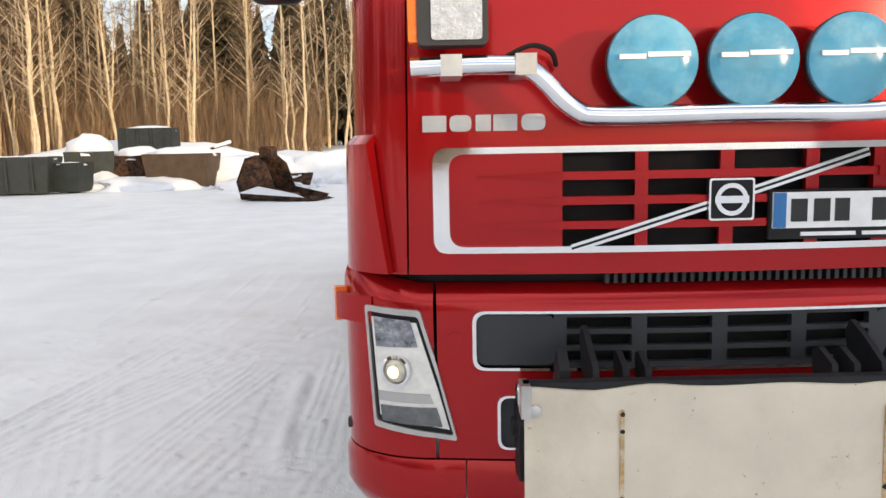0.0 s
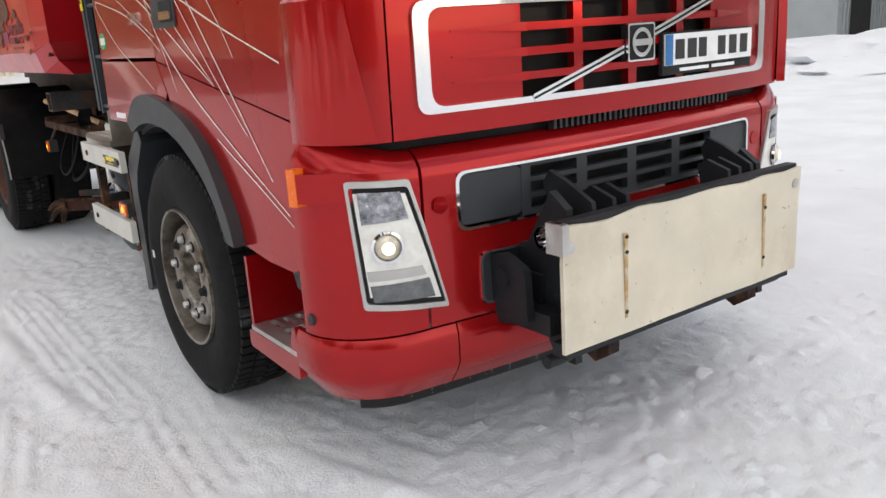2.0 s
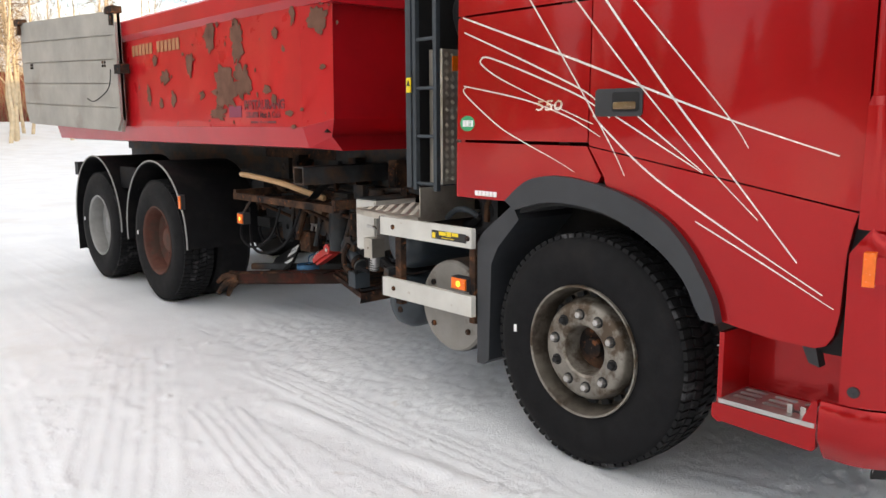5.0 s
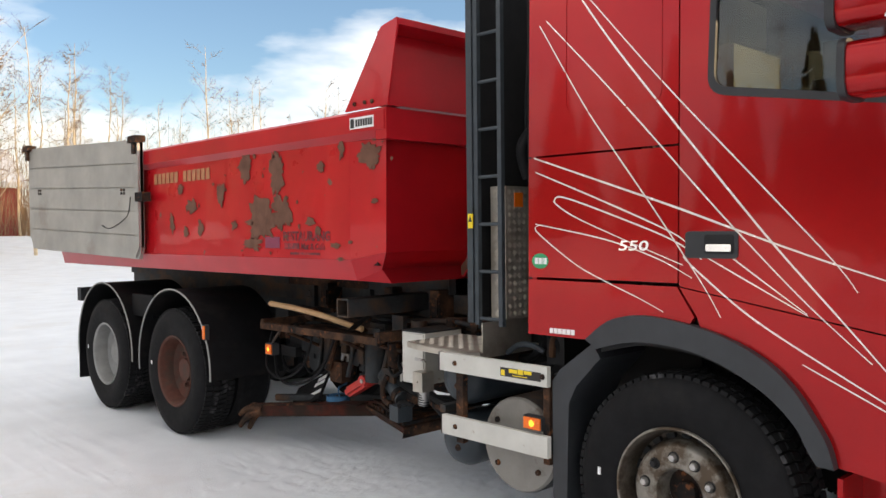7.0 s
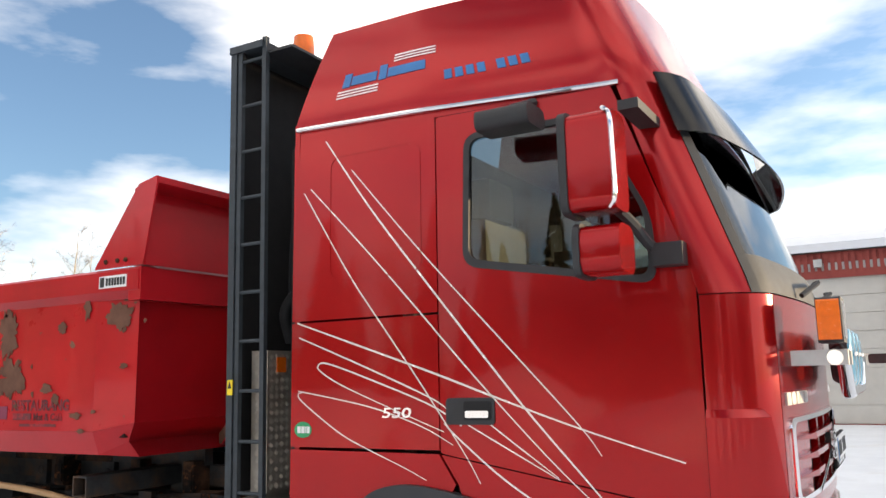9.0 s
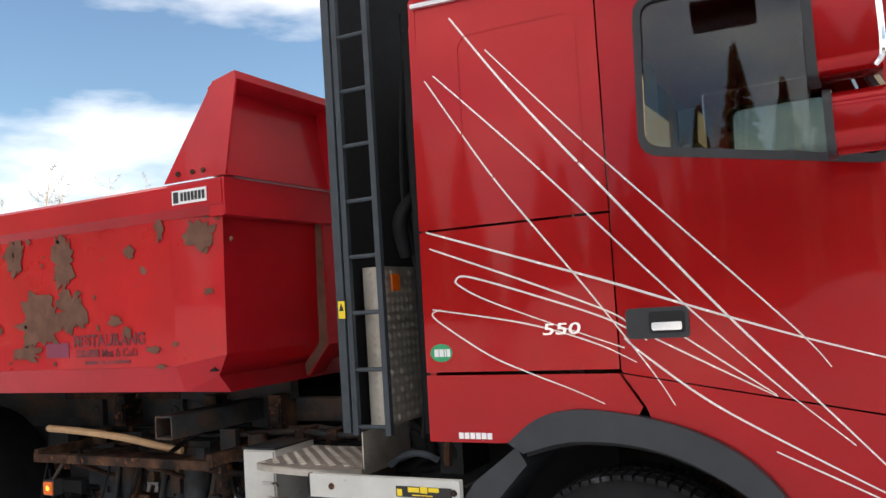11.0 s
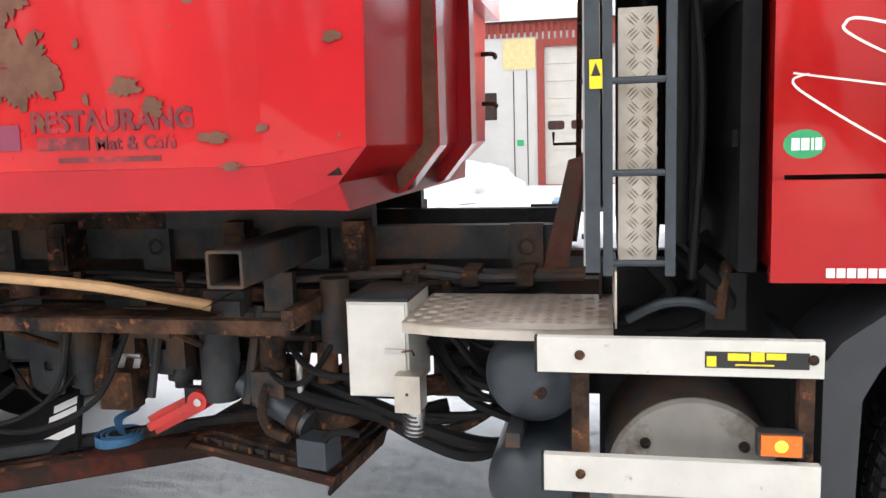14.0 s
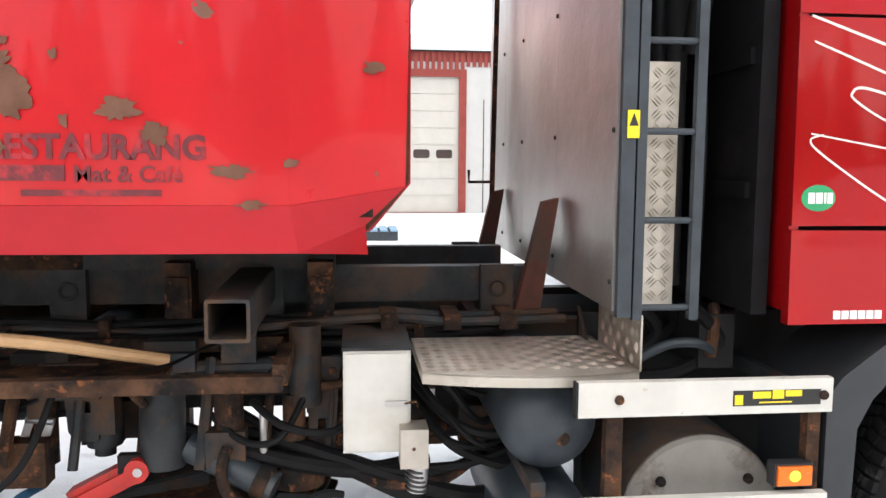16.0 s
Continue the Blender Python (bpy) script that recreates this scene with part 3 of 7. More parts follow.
# mirrors
bm = B()
slab(bm, rounded(rect(-1.56, -1.375, 2.385, 2.765), 0.05), [], lambda x, z, d: Vector((x, 0.665 - d, z)), 0.175)
m = part("side_mirror", bm, RED, truck, "tall red door mirror", bevel=0.03)
part("mirror_frame", slab(B(), rounded(rect(-1.57, -1.365, 2.375, 2.775), 0.05), [], lambda x, z, d: Vector((x, 0.695 - d, z)), 0.03), PLASTIC, m, bevel=0.012)
part("chrome_strip", tube(B(), smooth_path([(-1.555, 0.52, 2.765), (-1.562, 0.492, 2.73), (-1.562, 0.487, 2.60), (-1.562, 0.487, 2.43), (-1.555, 0.51, 2.385)], 4), 0.009, 6), CHROME, m)
bm = slab(B(), rounded(rect(-1.55, -1.36, 2.15, 2.335), 0.06), [], lambda x, z, d: Vector((x, 0.635 - d, z)), 0.15)
m2 = part("wide_angle_mirror", bm, RED, truck, "small red wide-angle mirror", bevel=0.03)
part("mirror_frame", slab(B(), rounded(rect(-1.56, -1.35, 2.14, 2.345), 0.06), [], lambda x, z, d: Vector((x, 0.66 - d, z)), 0.025), PLASTIC, m2, bevel=0.012)
part("mirror_arm", tube(B(), smooth_path([(-1.42, 0.54, 2.42), (-1.32, 0.50, 2.36), (-1.20, 0.46, 2.28), (-1.15, 0.38, 2.24)], 5), 0.022, 8), PLASTIC, truck)
part("mirror_bracket", box(B(), -1.22, -1.12, 0.34, 0.46, 2.20, 2.29), PLASTIC, truck, bevel=0.02)
part("upper_mirror_arm", box(B(), -1.42, -1.08, 0.42, 0.50, 2.785, 2.825), PLASTIC, truck, bevel=0.02)
bm = slab(B(), rounded(rect(-1.46, -1.27, 2.80, 2.89), 0.044), [], lambda x, z, d: Vector((x, 1.10 - d, z)), 0.24)
part("kerb_mirror", bm, PLASTIC, truck, "dark grey kerb-view mirror", bevel=0.04)
part("kerb_mirror_arm", tube(B(), [(-1.30, 1.0, 2.92), (-1.16, 0.95, 2.98)], 0.02, 8), PLASTIC, truck)

# door handle, badges and stripes on the camera's side
S = side(-1)
out = lambda e: (lambda y, z, d: S(y, z, d - e))
h = part("handle_plate", slab(B(), rounded(rect(1.18, 1.412, 1.585, 1.70), 0.02), [], out(0.006), 0.012), PLASTIC, truck, "black door handle recess")
part("handle_grip", slab(B(), rounded(rect(1.205, 1.315, 1.615, 1.645), 0.008), [], out(0.016), 0.012), CHROME, h, "chrome door handle")
part("handle_hollow", slab(B(), rounded(rect(1.195, 1.325, 1.605, 1.685), 0.012), [], out(0.008), 0.004), BLACK, h)
part("lock", lathe(B(), [(0.009, 0), (0.009, 0.004)], S(1.382, 1.632, 0.010), 12, caps=True), CHROME, h)
STRIPES = [
    ([(2.086, 2.988), (1.809, 2.600), (1.445, 2.148), (1.064, 1.679), (0.770, 1.347), (0.517, 1.060)], 0.012),
    ([(1.927, 2.816), (1.561, 2.399), (1.083, 1.881), (0.806, 1.578), (0.722, 1.465)], 0.008),
    ([(2.180, 2.751), (1.829, 2.394), (1.531, 2.076), (1.235, 1.751), (0.921, 1.428), (0.671, 1.202)], 0.009),
    ([(2.221, 2.734), (1.949, 2.308), (1.767, 2.062), (1.552, 1.780), (1.340, 1.483), (1.253, 1.338)], 0.009),
    ([(2.255, 2.074), (1.786, 1.916), (1.456, 1.804), (1.182, 1.703), (0.795, 1.567), (0.398, 1.445)], 0.012),
    ([(2.244, 2.002), (1.819, 1.837), (1.479, 1.696), (1.393, 1.636)], 0.010),
    ([(1.423, 1.591), (1.339, 1.514), (1.106, 1.335), (0.742, 1.127), (0.420, 0.956)], 0.010),
    ([(1.338, 1.580), (1.480, 1.665), (1.756, 1.768), (2.06, 1.868), (2.124, 1.858), (2.10, 1.828), (1.988, 1.768), (1.757, 1.677), (1.424, 1.554)], 0.010),
    ([(1.323, 1.593), (1.110, 1.478), (0.900, 1.366)], 0.008),
    ([(1.213, 1.594), (1.070, 1.491), (0.904, 1.373)], 0.008),
    ([(2.244, 1.741), (1.822, 1.664), (1.541, 1.577), (1.382, 1.499)], 0.008),
    ([(2.205, 1.738), (2.245, 1.722), (2.200, 1.676), (1.990, 1.542), (1.818, 1.467), (1.636, 1.397), (1.517, 1.345)], 0.008),
    ([(0.921, 1.176), (0.638, 1.041), (0.378, 0.912)], 0.007),
]
for pts, w in STRIPES:
    path = smooth_path([(a, b, 0) for a, b in pts], 7)
    bm, prev = B(), None
    n = len(path)
    for i, p in enumerate(path):
        d = (path[min(i + 1, n - 1)] - path[max(i - 1, 0)]).normalized()
        q = Vector((-d.y, d.x, 0)) * w * 0.38 * (0.55 + 0.45 * math.sin(math.pi * min(1, (i + 1) / n + 0.1)))
        pair = [bm.verts.new(S(v.x, v.y, -0.0025)) for v in (p + q, p - q)]
        if prev:
            bm.faces.new((prev[0], pair[0], pair[1], prev[1]))
        prev = pair
    part("stripe", bm, DECAL, truck, "thin silver stripe decal")
SIDE_TEXT = Matrix(((0, 0, -1, 0), (-1, 0, 0, 0), (0, 1, 0, 0), (0, 0, 0, 1)))


def on_side(y, z, lean=0.0):
    """Frame for lettering that reads from the camera's side."""
    p = S(y, z, -0.003)
    return Matrix.Translation(p) @ SIDE_TEXT @ Matrix.Shear("XZ", 4, (0, 0)) @ Matrix(((1, lean, 0, 0), (0, 1, 0, 0), (0, 0, 1, 0), (0, 0, 0, 1)))


lettering("badge", "550", 0.085, on_side(1.752, 1.615, 0.2) @ Matrix.Diagonal((1.25, 0.75, 1, 1)), CHROME, truck, 0.004, 0.001)
bm = B()
slab(bm, [(2.213 + 0.052 * math.cos(a / 16 * math.pi), 1.556 + 0.038 * math.sin(a / 16 * math.pi)) for a in range(32)], [], out(0.003), 0.003)
st = part("sticker", bm, GREEN_INK, truck, "round green sticker")
for y0, y1 in ((2.245, 2.225), (2.221, 2.201), (2.196, 2.190), (2.186, 2.170)):
    part("letter_bar", slab(B(), rect(min(y0, y1), max(y0, y1), 1.54, 1.572), [], out(0.0045), 0.002), WHITE_INK, st)
for i in range(6):
    part("letter_bar", slab(B(), rect(2.15 - 0.026 * i - 0.021, 2.15 - 0.026 * i, 1.20, 1.225), [], out(0.003), 0.003), WHITE_INK, truck)
# company lettering on the roof as plain bars
for y, w, z, hh in ((1.99, 0.06, 3.26, 0.075), (1.92, 0.20, 3.265, 0.05), (1.70, 0.06, 3.26, 0.08), (1.63, 0.28, 3.265, 0.05)):
    bm = shell(B(), lines(-1.33 - (y - 0.315), -1.33 - (y - w - 0.315), 0.05), [z, z + hh], lambda s, q, o: cab(s, q, o + 0.004), 0.004)
    part("letter_bar", bm, BLUE_INK, truck)
for k in range(3):
    part("letter_bar", shell(B(), lines(-1.33 - 1.70, -1.33 - 1.38, 0.06), [3.235 - 0.016 * k, 3.242 - 0.016 * k], lambda s, q, o: cab(s, q, o + 0.004), 0.004), WHITE_INK, truck)
    part("letter_bar", shell(B(), lines(-1.33 - 1.28, -1.33 - 0.96, 0.06), [3.345 + 0.016 * k, 3.352 + 0.016 * k], lambda s, q, o: cab(s, q, o + 0.004), 0.004), WHITE_INK, truck)
for k in range(7):
    y = 1.22 - 0.072 * k - (0.05 if k > 3 else 0)
    part("letter_bar", shell(B(), [-1.33 - (y - 0.315), -1.33 - (y - 0.05 - 0.315)], [3.185, 3.235], lambda s, q, o: cab(s, q, o + 0.004), 0.004), BLUE_INK, truck)

# ---- truck: grille, bumper, lamps ----
def drape(outline, holes, lift, thick, z_off=0.0, surf=front):
    return slab(B(), outline, holes, lambda s, z, d: surf(s, z, lift - d), thick, 0.04)


def quad(q, lift, thick, surf, n=8):
    """A curved patch with four corners, lying on a surface."""
    def place(u, v, off):
        a, b = Vector(q[0]).lerp(Vector(q[1]), u), Vector(q[3]).lerp(Vector(q[2]), u)
        p = a.lerp(b, v)
        return surf(p.x, p.y, lift + off)
    return shell(B(), lines(0, 1, 1 / n), lines(0, 1, 1 / n), place, thick)


g = part("grille_panel", B(), RED, truck, "red grille panel with dark slots")
bm = bmesh.new()
cols = [(-0.487, -0.263), (-0.223, 0.0), (0.043, 0.269), (0.311, 0.487)]
rows = [(1.285, 1.343), (1.366, 1.415), (1.442, 1.493), (1.519, 1.578)]
slots = [rounded(rect(a, b, c, d), 0.006, 2) for a, b in cols for c, d in rows]
slab(bm, rect(-0.84, 0.82, 1.278, 1.586), slots, lambda s, z, d: front(s, z, -0.012 - d), 0.03)
bmesh.ops.recalc_face_normals(bm, faces=bm.faces)
bm.to_mesh(g.data)
bm.free()
# Plain black sheet: the shade behind the grille slots is painted.
part("slot_shade", drape(rect(-0.80, 0.80, 1.22, 1.6), [], -0.075, 0.02), BLACK, truck)
for sg, x0, x1 in ((-1, -0.487, -0.75), (1, 0.487, 0.72)):
    for z in (1.506, 1.429, 1.354):
        bm = slab(B(), [(x0, z - 0.014), (x0, z + 0.014), (x1, z + 0.003), (x1, z - 0.003)][::-sg], [], lambda s, q, d: front(s, q, 0.030 * (1 - abs(s - x0) / 0.28) - 0.011 - d), 0.024, 0.05)
        part("grille_fin", bm, RED, g)
for z in (1.506, 1.429, 1.354):
    part("grille_fin", slab(B(), rect(-0.487, 0.487, z - 0.012, z + 0.012), [], lambda s, q, d: front(s, q, 0.012 - d), 0.02, 0.05), RED, g)
trim_o, trim_i = rounded(rect(-0.888, 0.862, 1.268, 1.598), 0.045), rounded(rect(-0.838, 0.815, 1.288, 1.578), 0.05)
part("grille_surround", drape(trim_o, [trim_i], 0.012, 0.03), CHROME, truck, "chrome grille surround", bevel=0.010)
for k, mat, lift, w in ((0, CHROME, 0.016, 0.026), (1, BLACK, 0.018, 0.007)):
    bm = B()
    a, b = Vector((-0.461, 1.281)), Vector((0.453, 1.565))
    n = Vector((-(b - a).y, (b - a).x)).normalized() * w / 2
    slab(bm, [tuple(a + n), tuple(a - n), tuple(b - n), tuple(b + n)], [], lambda s, z, d: front(s, z, lift - d), 0.02, 0.06)
    part("diagonal_bar", bm, mat, truck, "chrome diagonal grille bar" if k == 0 else "")
e = part("emblem", slab(B(), rounded(rect(-0.045, 0.09, 1.365, 1.49), 0.01), [], lambda s, z, d: front(s, z, 0.026 - d), 0.03), BLACK, truck, "square black emblem with a chrome ring")
bm = lathe(B(), [(0.036, 0), (0.036, -0.006), (0.050, -0.006), (0.050, 0), (0.036, 0)], (0.022, -0.026, 1.427), 32, "y")
part("emblem_ring", bm, CHROME, e)
part("emblem_bar", box(B(), -0.030, 0.074, -0.034, -0.026, 1.416, 1.438), CHROME, e)
part("emblem_rim", slab(B(), rounded(rect(-0.047, 0.092, 1.363, 1.492), 0.01), [rounded(rect(-0.041, 0.086, 1.369, 1.486), 0.008)], lambda s, z, d: front(s, z, 0.030 - d), 0.01), CHROME, e)
# number plate with its characters as bars
pl = part("number_plate", box(B(), 0.150, 0.670, -0.030, -0.020, 1.335, 1.445), WHITE_INK, truck, "white number plate with a blue end", bevel=0.003)
part("plate_holder", box(B(), 0.142, 0.678, -0.022, -0.006, 1.300, 1.452), BLACK, truck)
part("plate_blue_end", box(B(), 0.151, 0.190, -0.032, -0.029, 1.336, 1.444), BLUE_INK, pl)
for x, w in ((0.205, 0.05), (0.275, 0.05), (0.34, 0.045), (0.455, 0.045), (0.525, 0.045), (0.595, 0.045)):
    part("plate_bar", box(B(), x, x + w, -0.0325, -0.029, 1.355, 1.425), BLACK_INK, pl)
for x, w in ((0.24, 0.17), (0.43, 0.14)):
    part("plate_bar", box(B(), x, x + w, -0.0245, -0.021, 1.31, 1.322), WHITE_INK, pl)
# maker's letters as plain chrome blocks
for i, (a, b) in enumerate(((-0.912, -0.842), (-0.832, -0.765), (-0.752, -0.705), (-0.698, -0.625), (-0.612, -0.540))):
    loop = rounded(rect(a, b, 1.648, 1.698), 0.02 if i in (1, 4) else 0.003)
    part("letter_block", drape(loop, [], 0.008, 0.01, surf=cab), STEEL, truck)
for a, b in ((0.62, 0.67), (0.68, 0.72), (0.74, 0.76), (0.77, 0.81)):
    part("letter_block", drape(rect(a, b, 1.66, 1.695), [], 0.006, 0.008, surf=cab), CHROME, truck)

# black sheet behind the gap between cab and bumper, painted as its shade
part("cab_gap_shade", drape(rect(-1.33, 1.33, 1.10, 1.24), [], -0.085, 0.03), BLACK, truck)
bm = B()
for i in range(36):
    x = -0.35 + i * 0.027
    box(bm, x, x + 0.012, 0.03, 0.06, 1.165, 1.195)
tagged(part("radiator_fin", bm, PLASTIC, truck), kind="stuff")


def bump(s, z, off=0.0):
    """Bumper surface: rolled in at the top, with a lip below."""
    k = 0.0
    if z > 1.09:
        k = -0.06 * ((z - 1.09) / 0.075) ** 2
    if z < 0.58:
        k = 0.012 - 0.9 * max(0, 0.45 - z) ** 1.1
    return front(s, z, off + k)


def bump_corner(s, z, off=0.0):
    """The bumper's corner rises towards the door and is cut back at its upper rear end."""
    k = min(1.0, max(0.0, (abs(s) - 0.95) / 0.32)) * max(0.0, (z - 1.09) / 0.075)
    p = bump(s, z, off + 0.035 * k)
    p.z += 0.065 * k
    if abs(s) > 1.25 and p.z > 1.12:
        p.y -= 0.7 * (p.z - 1.12) * (abs(s) - 1.25) / 0.09
    return p


zb = lines(0.592, 1.165, 0.06, (1.11, 1.13, 1.145, 1.155, 0.63, 0.80, 0.895, 1.075))
bm = shell(B(), lines(-0.885, 0.885, 0.06, (-0.765, 0.76, -0.69, -0.45, 0.45, 0.69)), zb, bump, 0.02,
           [(-0.765, 0.76, 0.895, 1.075), (-0.69, -0.45, 0.63, 0.80), (0.45, 0.69, 0.63, 0.80)])
part("bumper", bm, RED, truck, "red front bumper")
for sg in (-1, 1):
    s0, s1 = sorted((sg * 0.895, sg * 1.340))
    c = part("bumper_corner", shell(B(), lines(s0, s1, 0.03), zb, bump_corner, 0.02), RED, truck, "red bumper corner")
    s0, s1 = sorted((sg * 0.80, sg * 1.40))
    part("bumper_lip", shell(B(), lines(s0, s1, 0.03), lines(0.36, 0.585, 0.03), bump, 0.02), RED, truck)
    # headlamp
    lampq = [(-1.112, 1.095), (-0.932, 1.086), (-0.824, 0.655), (-1.085, 0.690)]
    flip = lambda q: [(-sg * a, b) for a, b in q][::(1 if sg < 0 else -1)]

    def inset(q, k):
        m = Vector((sum(p[0] for p in q) / len(q), sum(p[1] for p in q) / len(q)))
        return [tuple(Vector(p) + (m - Vector(p)).normalized() * k) for p in q]
    lamp = part("headlamp", drape(rounded(flip(lampq), 0.012), [rounded(flip(inset(lampq, 0.022)), 0.012)], 0.014, 0.03, surf=bump), STEEL, truck, "lit headlamp in a silver frame")
    part("lamp_gap", quad(flip(inset(lampq, 0.018)), 0.004, 0.004, bump), BLACK, lamp)
    inner = inset(lampq, 0.044)
    part("lamp_reflector", quad(flip(inner), 0.008, 0.003, bump), material("lamp_reflector", (0.78, 0.77, 0.73), 0.32, 0.3, 0.12, 26.0, 0.1, 30), lamp)
    hi = [(-1.078, 1.060), (-0.960, 1.052), (-0.940, 0.965), (-1.072, 0.960)]
    part("high_beam", quad(flip(hi), 0.012, 0.003, bump), material("faceted_mirror", (0.30, 0.31, 0.34), 0.06, 1.0, 0.7, 34.0, 1.0, 30), lamp)
    lo = [(-1.062, 0.765), (-0.890, 0.765), (-0.872, 0.700), (-1.055, 0.712)]
    part("fog_lamp", quad(flip(lo), 0.012, 0.003, bump), material("fog_lens", (0.16, 0.165, 0.17), 0.10, 0.7, 0.3, 30.0, 0.4, 40), lamp)
    rb = [(-1.068, 0.812), (-0.908, 0.808), (-0.898, 0.778), (-1.065, 0.780)]
    part("ribbed_strip", quad(flip(rb), 0.012, 0.003, bump), STEEL, lamp, "ribbed grey reflector strip")
    p = bump(sg * 1.005, 0.885, 0.012)
    x, y, nx, ny = plan(sg * 1.005)
    m = Matrix.Translation(p) @ Vector((nx, ny, 0)).to_track_quat("X", "Z").to_matrix().to_4x4()
    bm = lathe(B(), [(0.052, -0.004), (0.052, 0.008), (0.043, 0.010), (0.040, 0.002), (0.040, -0.004)], (0, 0, 0), 28)
    bmesh.ops.transform(bm, matrix=m, verts=bm.verts)
    part("projector_ring", bm, CHROME, lamp)
    bm = lathe(B(), [(0.040, 0.0), (0.036, 0.010), (0.024, 0.018), (0.010, 0.022), (0.001, 0.023)], (0, 0, 0), 24)
    bmesh.ops.transform(bm, matrix=m, verts=bm.verts)
    part("projector_lens", bm, material("projector_glass", (0.62, 0.58, 0.48), 0.08, 0.3, 0.3, 30.0), lamp, "round projector lens")
    bm = lathe(B(), [(0.020, 0.0225), (0.012, 0.026), (0.001, 0.027)], (0, 0, 0), 16)
    bmesh.ops.transform(bm, matrix=m, verts=bm.verts)
    part("bulb", bm, BULB, lamp, "glowing bulb")
    # side marker, small sensor
    s0, s1 = sorted((sg * 1.09, sg * 1.246))
    mk = part("side_marker", shell(B(), lines(s0, s1, 0.022), lines(1.032, 1.122, 0.03), lambda s, z, o: front(s, z, o + 0.006 + 0.034 * (abs(s) - 1.09) / 0.156), 0.03), RED, truck, bevel=0.004)
    s0, s1 = sorted((sg * 1.247, sg * 1.282))
    part("marker_lens", shell(B(), lines(s0, s1, 0.02), lines(1.022, 1.136, 0.03), lambda s, z, o: front(s, z, o + 0.042), 0.04), AMBER, mk, "orange indicator lens", bevel=0.004)
    p = bump(sg * 1.29, 0.644, 0.0)
    part("sensor", lathe(B(), [(0.020, sg * -0.01), (0.020, sg * 0.006), (0.012, sg * 0.008), (0.001, sg * 0.004)], p, 16, "x"), PLASTIC, truck)
    part("plug", lathe(B(), [(0.028, 0.002), (0.028, -0.004)], bump(sg * 0.83, 0.985, 0.002), 20, "y", True), RED, truck)
    # lower dark panels with chrome trims
    q = flip(rect(-0.695, -0.445, 0.625, 0.805))
    part("lower_trim", drape(rounded(q, 0.035), [rounded(inset(q, 0.012), 0.03)], 0.006, 0.02), CHROME, truck)
    part("lower_insert", drape(rounded(inset(q, 0.010), 0.03), [], -0.015, 0.01), GREYPL, truck)
    q = flip(rect(-0.765, -0.505, 0.90, 1.072))
    part("upper_insert", drape(rounded(inset(q, 0.008), 0.03), [], -0.004, 0.012), GREYPL, truck, "dark grey bumper insert")
    # step behind the bumper
    st = [(0.34, 0.40), (0.78, 0.42), (0.80, 0.47), (0.80, 0.75), (0.34, 0.77)]
    part("step_wall", slab(B(), st, [], lambda y, z, d: Vector((sg * (0.99 - d), y, z)), 0.02), RED, truck)
    part("step_front", box(B(), *sorted((sg * 1.20, sg * 0.99)), 0.765, 0.785, 0.40, 0.76), RED, truck)
    part("step_rim", slab(B(), rounded([(0.392, 0.395), (0.80, 0.410), (0.80, 0.478), (0.455, 0.478), (0.41, 0.585), (0.392, 0.585)], 0.02), [], lambda y, z, d: Vector((sg * (1.209 - d), y, z)), 0.03), RED, truck, bevel=0.008)
    holes = [rounded(rect(a, a + 0.09, b, b + 0.028), 0.012, 3) for a in (0.42, 0.54, 0.66) for b in (1.02, 1.07, 1.12)]
    sp = part("step_plate", slab(B(), rounded(rect(0.39, 0.78, 1.0, 1.21), 0.015), holes, lambda y, x, d: Vector((sg * x, y, 0.500 - d)), 0.018), STEEL, truck, "perforated aluminium step")
    for y in (0.45, 0.50):
        part("step_peg", box(B(), sg * 1.16 - 0.006, sg * 1.16 + 0.006, y, y + 0.02, 0.495, 0.535), STEEL, sp, bevel=0.003)
part("bumper_lip", shell(B(), lines(-0.795, 0.795, 0.06), lines(0.36, 0.585, 0.03), bump, 0.02), RED, truck)
part("under_guard", shell(B(), lines(-1.2, 1.2, 0.08), [0.30, 0.365], lambda s, z, o: front(s, z, o - 0.11), 0.02), BLACK, truck)
bm = B()
rnd = random.Random(4)
for i in range(46):
    s = rnd.uniform(-1.35, 0.9)
    p = bump(s, 0.362, -0.01)
    cyl(bm, p, p - Vector((0, 0, rnd.uniform(0.01, 0.035))), 0.004, 5, 0.0008)
tagged(part("icicle", bm, LENS, truck), kind="stuff")

# bumper grille
gr = part("bumper_grille", drape(rect(-0.515, 0.515, 0.898, 1.072),
          [rounded(rect(a, a + 0.205, b, b + 0.038), 0.004, 2) for a in (-0.475, -0.222, 0.031, 0.284) for b in (0.914, 0.968, 1.022)], -0.002, 0.03), GREYPL, truck, "dark grey slotted bumper grille")
# Another black sheet, for the shade behind the bumper grille.
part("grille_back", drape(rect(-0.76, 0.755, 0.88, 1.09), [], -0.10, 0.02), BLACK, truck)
o = rounded(rect(-0.772, 0.768, 0.888, 1.082), 0.04)
part("upper_trim", drape(o, [rounded(rect(-0.760, 0.756, 0.897, 1.073), 0.036)], 0.006, 0.02), CHROME, truck, "thin chrome trim")

